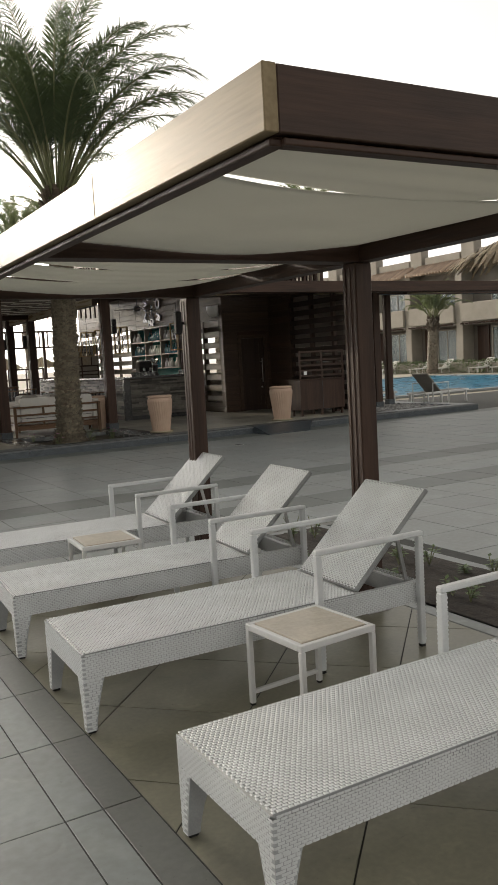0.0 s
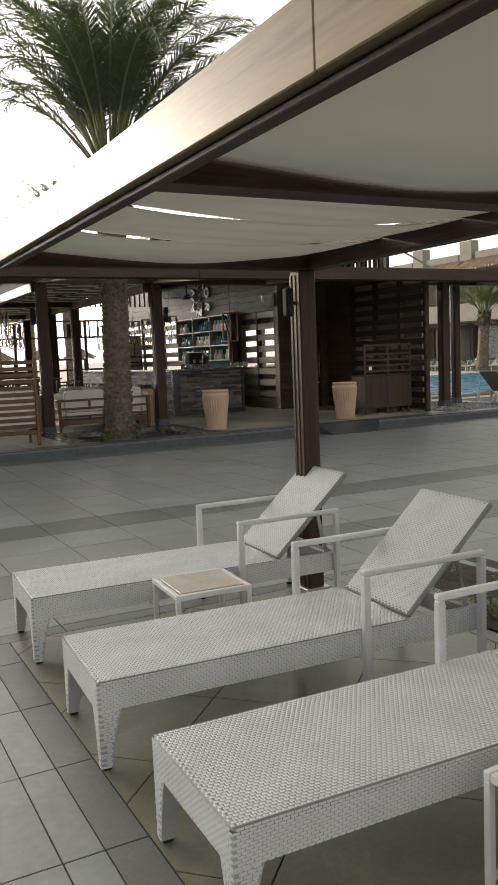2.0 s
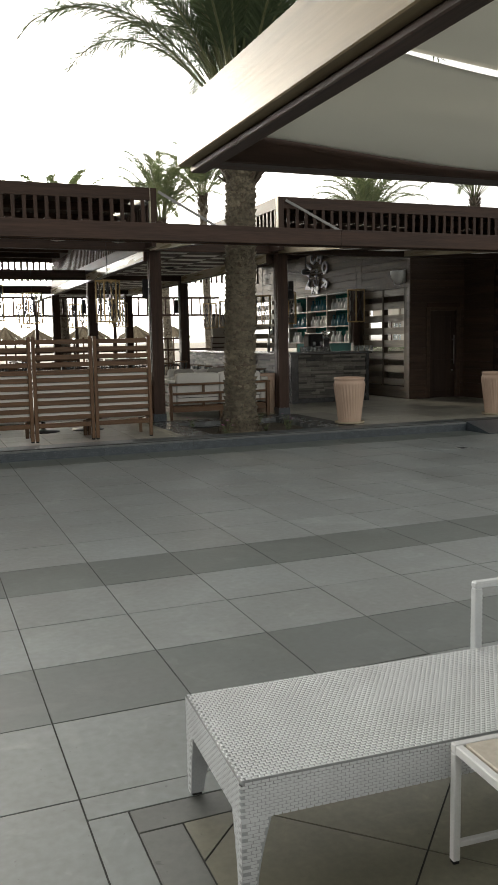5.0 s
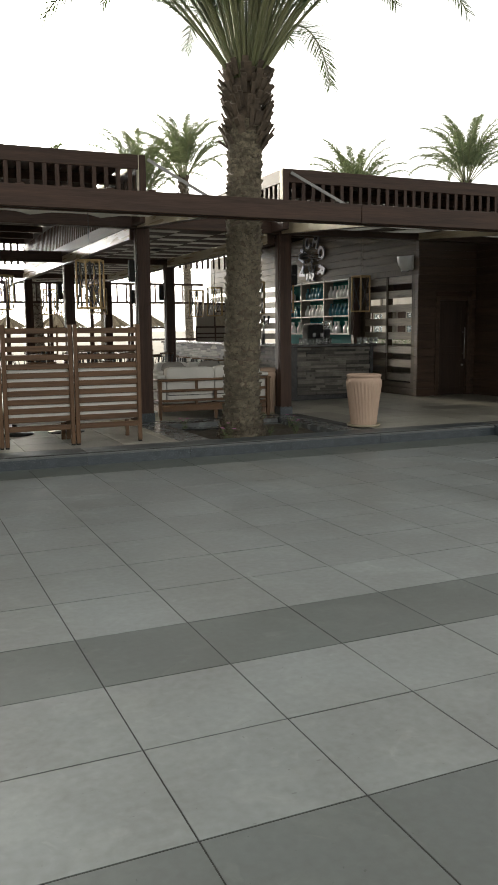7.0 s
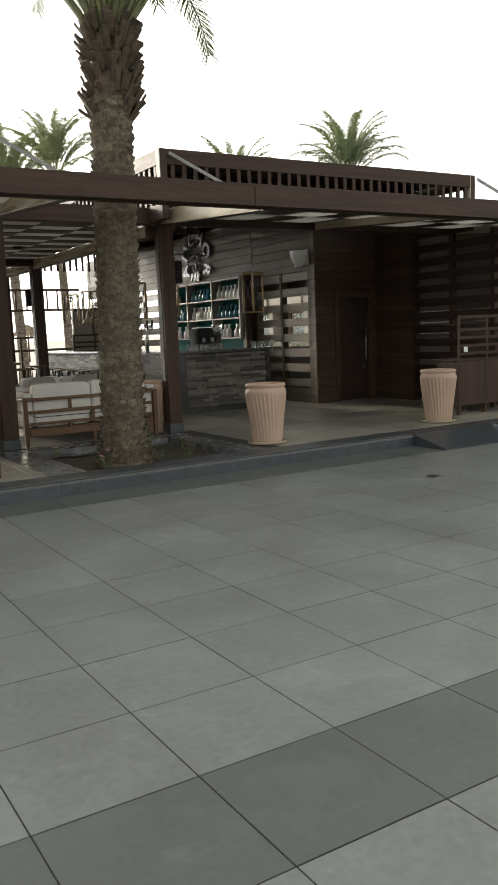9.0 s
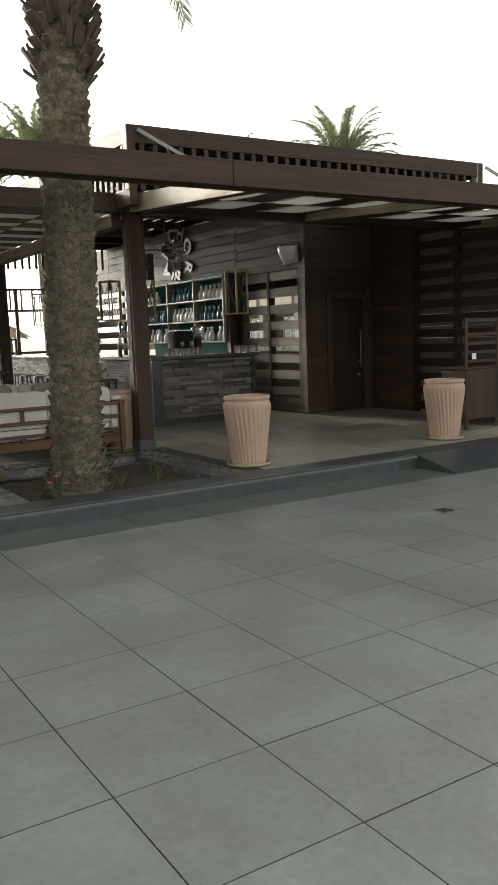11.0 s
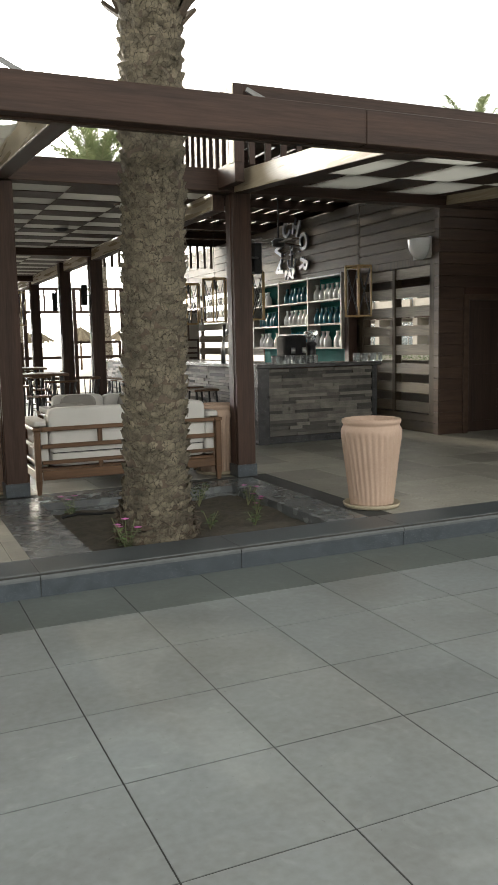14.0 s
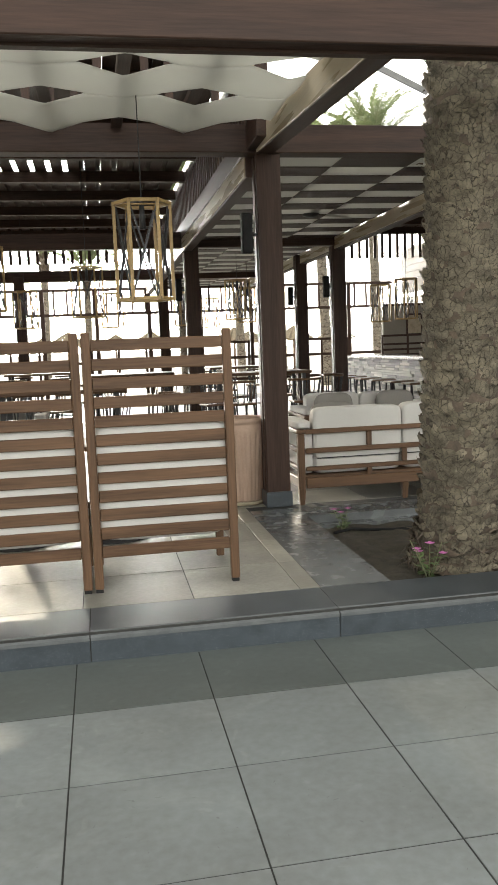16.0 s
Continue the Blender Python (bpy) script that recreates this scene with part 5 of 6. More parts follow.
while z < BH - 0.02:
    hh = 0.044
    x = BX0 + 0.152
    while x < BX1 - 0.085:
        ln = min(rng.choice((0.2, 0.3, 0.42, 0.6)), BX1 - 0.083 - x)
        part("stone_strip", B((x, BY0 - rng.choice((0.0, 0.004, 0.012, 0.026)), z), (x + ln - 0.003, BY0 + 0.029, min(BH, z + hh - 0.002)), 0.002), M["stone_piece"], bar)
        x += ln
    y = BY0 + 0.11
    while y < BY1:
        ln = min(rng.choice((0.2, 0.3, 0.42, 0.6)), BY1 - y)
        st2.box((BX0 - rng.uniform(0.0, 0.018), y, z), (BX0 + 0.029, y + ln - 0.002, min(BH, z + hh - 0.002)), 0.002)
        y += ln
    z += hh
tagged(part("stone_facing", st2, M["stone_strip"], bar, "stacked grey-brown stone strips"), kind="stuff")

# back shelves with bottles
SY0 = 21.6
bays, bw, rowh = 3, 1.17, 0.41
shelf = thing("bottle_shelf", "pale timber bar shelf unit with a teal back", "shelf", at=(WX - 0.03, SY0, DZ))
zr = [1.42 + rowh * k - DZ for k in range(4)]
part("back", B((-0.012, 0.0, 0.901), (-0.002, bays * bw, zr[3]), 0), M["teal"], shelf, "teal back panel")
part("base_cabinet", B((-0.4, 0, 0), (-0.002, bays * bw, 0.9), 0.004), M["dark_y"], shelf)
for zz in zr:
    part("board", B((-0.26, 0.001, zz - 0.015), (-0.013, bays * bw, zz + 0.015), 0.002), M["shelf_wood"], shelf)
for k in range(bays + 1):
    part("divider", B((-0.27, k * bw - 0.018, zr[0] - 0.015), (-0.0125, k * bw + 0.018, zr[3] + 0.03), 0.002), M["shelf_wood"], shelf)
part("end_panel", B((-0.22, -0.16, 0.0), (-0.05, -0.03, zr[3] + 0.05), 0.004), M["dark_z"], shelf)


def bottle_mesh():
    return Geo().lathe([(0.062, 0), (0.07, 0.01), (0.07, 0.11), (0.055, 0.16), (0.027, 0.2), (0.025, 0.235), (0.036, 0.275), (0.03, 0.276), (0.02, 0.24)], 14)


b_white, b_blue = bottle_mesh().mesh("bottle", M["ceramic"], True), bottle_mesh().mesh("bottle", M["blue_glass"], True)
for k in range(bays):
    for rw in range(3):
        white = (k + rw) % 2 == 0
        for i in range(6):
            if rng.random() < 0.06:
                continue
            ob = new("carafe", b_white if white else b_blue)
            ob.matrix_basis = pose(WX - 0.03 - 0.15 + rng.uniform(-0.015, 0.015), SY0 + k * bw + 0.14 + i * 0.17 + rng.uniform(-0.01, 0.01), DZ + zr[rw] + 0.015)
            tagged(ob, "white ceramic carafe on the bar shelf" if white else "blue glass carafe on the bar shelf", "carafe", "white carafes" if white else "blue carafes")

# counter-top things
ct = BH + 0.05
cm = thing("coffee_machine", "dark espresso machine with steel cup tray on the counter", "coffee machine", at=(8.47, 20.14, ct))
part("body", Geo().pillow((-0.19, -0.16, 0.05), (0.17, 0.17, 0.4), 6), M["rubber"], cm, "", True)
part("cup_tray", B((-0.15, -0.12, 0.392), (0.13, 0.13, 0.41), 0.004), M["steel"], cm, "steel cup tray")
part("drip_tray", B((-0.18, -0.26, 0.0), (0.16, -0.161, 0.05), 0.006), M["black_metal"], cm)
part("foot_rail", B((-0.17, -0.15, 0.0), (0.15, 0.15, 0.052), 0.004), M["black_metal"], cm)
for k in (-0.09, 0.08):
    part("group_head", Geo().tube([(k, -0.2, 0.14), (k, -0.2, 0.22)], 0.03, 12), M["steel"], cm, smooth=True)
gr = thing("coffee_grinder", "black coffee grinder with a clear hopper", "coffee grinder", at=(8.78, 20.15, ct))
part("body", Geo().lathe([(0.1, 0), (0.1, 0.04), (0.07, 0.06), (0.07, 0.24), (0.09, 0.26), (0.06, 0.3)], 16), M["black_metal"], gr, smooth=True)
part("hopper", Geo().lathe([(0.05, 0.3), (0.1, 0.42), (0.1, 0.45), (0.07, 0.46)], 16), M["clear_glass"], gr, smooth=True)
tap = thing("beer_tap", "chrome beer tap column on the bar top", "beer tap", at=(7.79, 21.1, ct))
part("column", Geo().tube([(0, 0, 0), (0, 0, 0.3), (0.02, 0, 0.42), (0.1, 0, 0.48)], 0.035, 12), M["steel"], tap, smooth=True)
for k in (0.0, 0.1):
    part("tap_handle", Geo().tube([(k, -0.05, 0.4), (k, -0.06, 0.58)], [0.012, 0.03], 10), M["black_metal"], tap, smooth=True)
gl = Geo().lathe([(0.028, 0), (0.03, 0.005), (0.036, 0.12), (0.033, 0.12), (0.027, 0.01)], 12).mesh("tumbler", M["clear_glass"], True)
for i in range(16):
    ob = new("tumbler", gl)
    ob.matrix_basis = pose(7.95 + 0.085 * (i % 8), 19.6 + 0.09 * (i // 8), ct)
    tagged(ob, "upturned clear glass tumbler on the bar top", "glass", "tumblers on the bar")
for i in range(7):
    ob = new("tumbler", gl)
    ob.matrix_basis = pose(9.35 + 0.07 * i, 19.85 + 0.05 * (i % 2), ct, 0, 0, 0)
    tagged(ob, "clear glass tumbler beside the grinder", "glass", "tumblers on the bar")

# sign on the plank wall
sign = thing("bar_sign", "round grey metal sign with an anchor and the bar's name", "sign", at=(WX - 0.06, 23.82, 3.12))


def letter(ch, y, z, size, turn):
    cu = bpy.data.curves.new("letter", 'FONT')
    cu.body, cu.size, cu.extrude, cu.align_x, cu.align_y, cu.offset = ch, size, 0.02, 'CENTER', 'CENTER', 0.014
    ob = bpy.data.objects.new("letter", cu)
    scene.collection.objects.link(ob)
    me = bpy.data.meshes.new_from_object(ob.evaluated_get(bpy.context.evaluated_depsgraph_get()))
    bpy.data.objects.remove(ob)
    me.materials.clear()
    me.materials.append(M["sign_grey"])
    lt = new("letter", me)
    lt.parent = sign
    lt.matrix_basis = pose(0, y, z, 0, 0, 0) @ pose(0, 0, 0, 90, 0, -90) @ pose(0, 0, 0, 0, 0, turn)


for k, ch in enumerate("ANCHOR"):
    a = radians(200 - 44 * k)
    letter(ch, -math.cos(a) * 0.53, math.sin(a) * 0.55 + 0.03, 0.41, math.degrees(a) - 90)
letter("BAR", 0.05, -0.3, 0.24, 0)
part("anchor", Geo().tube([(0, 0, 0.16), (0, 0, -0.18)], 0.022, 8).tube([(0, -0.09, 0.08), (0, 0.09, 0.08)], 0.018, 8).tube([(0, 0.16 * math.cos(q), -0.02 + 0.17 * math.sin(q)) for q in [math.pi + math.pi * i / 10 for i in range(11)]], 0.02, 8).tube([(0, 0.05 * math.cos(q), 0.2 + 0.05 * math.sin(q)) for q in [math.tau * i / 10 for i in range(11)]], 0.014, 8), M["sign_grey"], sign, "anchor emblem", True)
part("standoff", Geo().tube([(0, 0.3, 0.1), (0.04, 0.3, 0.1)], 0.01).tube([(0, -0.3, 0.1), (0.04, -0.3, 0.1)], 0.01), M["sign_grey"], sign)

# wall light
wlamp = thing("wall_lamp", "white bulkhead lamp on the plank wall", "wall lamp", at=(WX - 0.03, 19.7, 2.86))
part("shade", Geo().sheet(lambda u, v: (-0.023 - 0.2 * math.sin(math.pi * v) * math.cos(u * 1.5), 0.22 * math.cos(math.pi * v) * math.cos(u * 1.5), 0.13 - 0.29 * math.sin(u * 1.5)), 10, 18, 0.008), M["ceramic"], wlamp, "white rounded diffuser", True)
part("lid", Geo().sheet(lambda u, v: (-0.023 - 0.2 * u * math.sin(math.pi * v), 0.22 * u * math.cos(math.pi * v), 0.134), 4, 18, 0.006), M["white_metal"], wlamp)
part("back_plate", B((-0.022, -0.22, -0.15), (-0.001, 0.22, 0.15), 0.004), M["white_metal"], wlamp)


# lanterns: open timber cages with crossed bars on a cord
def lantern(x, y, zb, zt, r, ztop, label):
    t = thing("pendant_lantern", label, "lantern", at=(x, y, zb), group="caged pendant lanterns")
    h, n = zt - zb, 6
    ring = [(r * math.cos(k * math.tau / n), r * math.sin(k * math.tau / n)) for k in range(n)]
    for k in range(n):
        a, b = ring[k], ring[(k + 1) % n]
        part("upright", Geo().beam((*a, 0), (*a, h), 0.022, 0.022, 0.002), M["brass"], t)
        for zz in (0.011, h - 0.011):
            part("rail", Geo().beam((*a, zz), (*b, zz), 0.022, 0.022, 0.002), M["brass"], t)
        part("cross_bar", Geo().beam((a[0] * 0.97, a[1] * 0.97, 0.03), (b[0] * 0.97, b[1] * 0.97, h - 0.03), 0.01, 0.01, 0.001), M["black_metal"], t)
        part("cross_bar", Geo().beam((b[0] * 0.93, b[1] * 0.93, 0.03), (a[0] * 0.93, a[1] * 0.93, h - 0.03), 0.01, 0.01, 0.001), M["black_metal"], t)
    part("cord", Geo().tube([(0, 0, h - 0.02), (0, 0, ztop - zb)], 0.004, 6), M["black_metal"], t)
    part("spider", Geo().beam((*ring[0], h - 0.012), (*ring[3], h - 0.012), 0.014, 0.01, 0.001), M["brass"], t)
    bulb = part("bulb_holder", Geo().tube([(0, 0, h - 0.02), (0, 0, h - 0.17)], [0.016, 0.022], 10), M["black_metal"], t, smooth=True)
    return t


lantern(3.02, 16.15, 1.83, 2.46, 0.18, 3.14, "gilded cage lantern hanging above the high-backed bench")
for x, y in ((9.18, 19.5), (8.1, 20.7), (8.0, 21.9), (8.0, 23.1), (8.0, 24.4), (8.0, 25.7)):
    lantern(x, y, 1.87, 2.57, 0.2, 3.915, "dark gilded cage lantern hanging at the bar")
for x, y in ((1.6, 19.4), (0.4, 20.5), (2.6, 21.6), (5.0, 24.2), (5.5, 26.0), (5.2, 29.0), (4.4, 26.8), (-0.8, 18.4), (-0.4, 21.3), (1.5, 25.5), (3.0, 26.5)):
    lantern(x, y, 1.95, 2.6, 0.2, 3.945 if x < 4 else 3.03, "dark cage lantern hanging over the dining tables")

# ceiling fan under the bar roof
for fx, fy in ((8.9, 21.4), (5.3, 20.5)):
    fan = thing("ceiling_fan", "dark three-blade ceiling fan above the bar", "ceiling fan", at=(fx, fy, 3.1), group="ceiling fans")
    part("rod", Geo().tube([(0, 0, 0.05), (0, 0, 0.8 if fx > 6 else 0.1)], 0.014), M["black_metal"], fan, smooth=True)
    part("motor", Geo().lathe([(0.04, -0.08), (0.1, -0.06), (0.11, 0.02), (0.06, 0.06)], 16), M["black_metal"], fan, smooth=True)
    for k in range(3):
        a = k * math.tau / 3 + 0.5
        part("blade", Geo().beam((0.1 * math.cos(a), 0.1 * math.sin(a), -0.01), (0.62 * math.cos(a), 0.62 * math.sin(a), -0.02), 0.12, 0.012, 0.003), M["dark_x"], fan)

# ---------- furniture ----------
def high_bench(x, y, label):
    """High-backed slatted booth seat, its back to the kerb."""
    t = thing("high_back_bench", label, "bench", at=(x, y, DZ), group="high-backed booth seats")
    w, h = 0.84, 1.472
    for xs in (0.002, w - 0.052):
        part("stile", B((xs, 0, 0.02), (xs + 0.05, 0.055, h), 0.006), M["teak_z"], t)
        part("front_leg", B((xs, 0.62, 0), (xs + 0.05, 0.67, 0.42), 0.005), M["teak_z"], t)
        part("foot", B((xs + 0.004, 0.004, 0), (xs + 0.046, 0.05, 0.021), 0.003), M["rubber"], t)
        part("side_rail", B((xs + 0.005, 0.056, 0.24), (xs + 0.045, 0.619, 0.31), 0.004), M["teak_y"], t)
    z, k = 0.2, 0
    while z < h - 0.09:
        part("slat", B((0.053, 0.012, z), (w - 0.053, 0.036, z + 0.066), 0.004), M["teak_x"], t)
        z += 0.106
    part("seat_frame", B((0.053, 0.6, 0.24), (w - 0.053, 0.64, 0.31), 0.004), M["teak_x"], t)
    part("seat_cushion", Geo().pillow((0.01, 0.1, 0.31), (w - 0.01, 0.68, 0.45)), M["cushion"], t, "white seat cushion", True)
    bc = part("back_cushion", Geo().pillow((0.02, 0.038, 0.28), (w - 0.02, 0.2, 0.97), 7), M["cushion"], t, "white back cushion with teal piping", True)
    part("piping", Geo().tube([(0.04, 0.045, 0.955), (w - 0.04, 0.045, 0.955)], 0.006), M["piping"], bc, smooth=True)
    part("piping", Geo().tube([(0.04, 0.04, 0.33), (w - 0.04, 0.04, 0.33)], 0.006), M["piping"], bc, smooth=True)
    return t


for k in range(5):
    high_bench(2.595 - 0.85 * k, 15.32, "teak slatted high-backed bench with white cushions")


def sofa(x, y, w, rz, label):
    """Low teak sofa; its open back looks along -y."""
    t = thing("sofa", label, "sofa", at=(x, y, DZ), rz=rz)
    for xs in (0, w - 0.06):
        for ys in (0, 0.68):
            part("leg", B((xs, ys, 0.14), (xs + 0.06, ys + 0.06, 0.61), 0.006), M["teak_z"], t)
            foot = Geo()
            taper_leg(foot, xs + 0.03, ys + 0.03, 0.038, 0.058, 0, 0.1405)
            part("foot", foot, M["teak_z"], t)
        part("arm_rail", B((xs - 0.01, -0.005, 0.611), (xs + 0.07, 0.76, 0.645), 0.006), M["teak_y"], t)
        for za, zb in ((0.14, 0.225), (0.29, 0.32), (0.44, 0.48)):
            part("side_rail", B((xs + 0.012, 0.062, za), (xs + 0.048, 0.678, zb), 0.004), M["teak_y"], t)
    mid = Geo()
    taper_leg(mid, w / 2, 0.03, 0.038, 0.058, 0, 0.139)
    part("foot", mid, M["teak_z"], t)
    for za, zb in ((0.14, 0.228), (0.29, 0.325), (0.44, 0.482), (0.605, 0.645)):
        part("back_rail", B((0.071, 0.008, za), (w - 0.071, 0.045, zb), 0.005), M["teak_x"], t)
    for xs, za, zb in ((w / 3, 0.483, 0.604), (2 * w / 3, 0.483, 0.604), (w / 2, 0.326, 0.439), (w / 3, 0.229, 0.289), (2 * w / 3, 0.229, 0.289)):
        part("back_strut", B((xs - 0.022, 0.012, za), (xs + 0.022, 0.04, zb), 0.004), M["teak_z"], t)
    part("seat_base", B((0.065, 0.05, 0.21), (w - 0.065, 0.73, 0.25), 0.004), M["teak_x"], t)
    n = 2
    for k in range(n):
        a, b = 0.15 + (w - 0.3) * k / n, 0.15 + (w - 0.3) * (k + 1) / n
        part("seat_cushion", Geo().pillow((a + 0.002, 0.06, 0.25), (b - 0.002, 0.76, 0.4), 9), M["cushion"], t, "", True)
        bc = part("back_cushion", Geo().pillow((a + 0.003, 0.048, 0.37), (b - 0.003, 0.22, 0.82 + 0.01 * (k % 2)), 9, 14), M["cushion"], t, "plump white back cushion", True)
        part("piping", Geo().tube([(a + 0.03, 0.052, 0.39), (b - 0.03, 0.052, 0.39)], 0.004), M["rubber"], bc, smooth=True)
    for xs in (0.0, w - 0.14):
        part("arm_cushion", Geo().pillow((xs, 0.05, 0.646), (xs + 0.14, 0.74, 0.71), 7), M["cushion"], t, "", True)
        part("side_cushion", Geo().pillow((xs + 0.05 if xs == 0 else xs - 0.02, 0.06, 0.25), (xs + 0.15 if xs == 0 else xs + 0.09, 0.74, 0.645), 9), M["cushion"], t, "", True)
    for xs, ti in ((0.2, 0.1), (w - 0.62, -0.1)):
        part("throw_pillow", Geo().pillow((xs, 0.3, 0.42), (xs + 0.42, 0.42, 0.84), 4), M["sling"], t, "grey throw pillow", True)
    return t


sofa(4.3, 17.38, 1.9, 0, "teak sofa with white cushions seen from its open back")
sofa(6.2, 19.45, 1.5, 180, "teak sofa with white cushions facing the palm")
sofa(2.1, 20.6, 2.0, 180, "teak sofa with white cushions among the dining tables")


def dining_table(x, y, w, d, h, label):
    t = thing("dining_table", label, "table", at=(x, y, DZ), group="dining tables on the deck")
    part("tabletop", B((-w / 2, -d / 2, h - 0.04), (w / 2, d / 2, h), 0.008), M["teak_x"], t)
    for sx in (-1, 1):
        for sy in (-1, 1):
            part("leg", Geo().beam((sx * (w / 2 - 0.08), sy * (d / 2 - 0.08), 0), (sx * (w / 2 - 0.1), sy * (d / 2 - 0.1), h - 0.041), 0.05, 0.05), M["black_metal"], t)
    return t


def stool(h, back, label):
    t = thing("bar_chair" if back else "bar_stool", label, "chair" if back else "stool", group="dark bar chairs" if back else "bar stools")
    for sx in (-1, 1):
        for sy in (-1, 1):
            part("leg", Geo().tube([(sx * 0.19, sy * 0.18, 0), (sx * 0.15, sy * 0.14, h - 0.03)], 0.015, 8), M["black_metal"], t, smooth=True)
    for sy in (-1, 1):
        part("footrest", Geo().tube([(-0.18, sy * 0.168, 0.24), (0.18, sy * 0.168, 0.24)], 0.01, 6), M["black_metal"], t, smooth=True)
    part("seat", B((-0.19, -0.18, h - 0.03), (0.19, 0.18, h), 0.012), M["teak_x"], t, "brown timber seat")
    if back:
        for k in range(7):
            a = math.pi * (0.05 + 0.9 * k / 6)
            part("spindle", Geo().tube([(0.17 * math.cos(a), 0.16 * math.sin(a), h), (0.22 * math.cos(a), 0.2 * math.sin(a), h + 0.27)], 0.008, 6), M["black_metal"], t, smooth=True)
        part("back_hoop", Geo().tube([(0.225 * math.cos(math.pi * q / 12), 0.205 * math.sin(math.pi * q / 12), h + 0.28) for q in range(13)], 0.016, 8), M["teak_x"], t, smooth=True)
    return t


c0, s0 = stool(0.62, True, "dark spindle-back bar chair with a brown seat"), stool(0.75, False, "brown-seated black metal bar stool at the counter")
c0.matrix_basis = pose(4.2, 21.6, DZ, 0, 0, 100)
s0.matrix_basis = pose(7.25, 20.6, DZ)
for k in range(1, 9):
    copy_thing(s0, pose(7.25 + random.uniform(-0.06, 0.06), 20.6 + 0.72 * k, DZ, 0, 0, random.uniform(-12, 12)))
for x, y in ((2.3, 19.3), (0.3, 19.0), (4.95, 22.2), (3.2, 24.0), (1.2, 21.7), (5.3, 25.8), (-0.6, 24.4), (1.6, 26.8)):
    dining_table(x, y, 1.3, 0.8, 1.0, "brown timber high table on black legs")
    for dx, dy, r in ((-0.45, -0.75, 180), (0.45, -0.75, 175), (-0.45, 0.75, 0), (0.45, 0.75, 8), (1.0, 0, -90)):
        copy_thing(c0, pose(x + dx, y + dy, DZ, 0, 0, r + random.uniform(-15, 15)))
for x, y in ((-1.5, 16.75), (-0.4, 16.75), (1.15, 16.72), (2.05, 16.75), (2.75, 16.75)):
    t = thing("pedestal_table", "small dark pedestal table before the booth seats", "table", at=(x, y, DZ), group="pedestal tables")
    part("base", Geo().lathe([(0.02, 0.0), (0.25, 0.0), (0.25, 0.012), (0.06, 0.03), (0.03, 0.05)], 24), M["black_metal"], t, smooth=True)
    part("column", Geo().tube([(0, 0, 0.03), (0, 0, 0.68)], 0.03, 12), M["black_metal"], t, smooth=True)
    part("tabletop", B((-0.31, -0.31, 0.681), (0.31, 0.31, 0.715), 0.008), M["teak_x"], t)

# service cabinet by the ramp
cab = thing("service_cabinet", "dark brown waiter station with a slatted rack on top", "cabinet", at=(10.42, 15.75, DZ))
part("body", B((0, 0, 0.14), (1.25, 0.45, 0.82), 0.006), M["dark_z"], cab)
part("top", B((-0.02, -0.02, 0.821), (1.27, 0.47, 0.85), 0.004), M["dark_x"], cab)
part("front_seam", B((0.615, -0.006, 0.16), (0.63, -0.0005, 0.8), 0.001), M["black_metal"], cab)
for x in (0.03, 0.6, 1.17):
    for y in (0.03, 0.38):
        part("leg", B((x, y, 0), (x + 0.05, y + 0.05, 0.139), 0.003), M["dark_z"], cab)
for x in (0.0, 0.6, 1.2):
    part("rack_post", B((x, 0.0, 0.851), (x + 0.045, 0.03, 1.5), 0.003), M["dark_z"], cab)
for z in (0.9, 1.02, 1.14, 1.26, 1.45):
    part("rack_slat", B((0.046, 0.005, z), (1.199, 0.022, z + 0.045), 0.002), M["dark_x"], cab)
part("socket", B((0.12, -0.0, 0.95), (0.2, 0.004, 1.03), 0.002), M["ceramic"], cab)
tagged(cab, "dark brown waiter station with a slatted rack on top", "cabinet", group="waiter stations")
copy_thing(cab, pose(8.92, 28.3, DZ))

# pale end wall behind the bar with a dark framed notice on it
end_wall = thing("wall_end", "pale plastered wall behind the end of the bar", "wall", kind="structure")
part("panel", B((9.2, 28.95, DZ), (WX - 0.03, 29.07, 2.3), 0.006), M["stucco_pale"], end_wall)
part("cap", B((9.17, 28.92, 2.301), (WX - 0.03, 29.1, 2.36), 0.004), M["dark_x"], end_wall)
notice = thing("notice_board", "dark framed notice board hung on the pale end wall", "notice board", at=(9.95, 28.949, 1.62))
for a, b in (((-0.2, -0.03, 0), (-0.16, -0.001, 0.5)), ((0.16, -0.03, 0), (0.2, -0.001, 0.5)), ((-0.159, -0.03, 0.46), (0.159, -0.001, 0.5)), ((-0.159, -0.03, 0), (0.159, -0.001, 0.04))):
    part("frame", B(a, b, 0.003), M["dark_z"], notice)
part("panel", B((-0.159, -0.012, 0.041), (0.159, -0.002, 0.459), 0.001), M["pale_y"], notice)

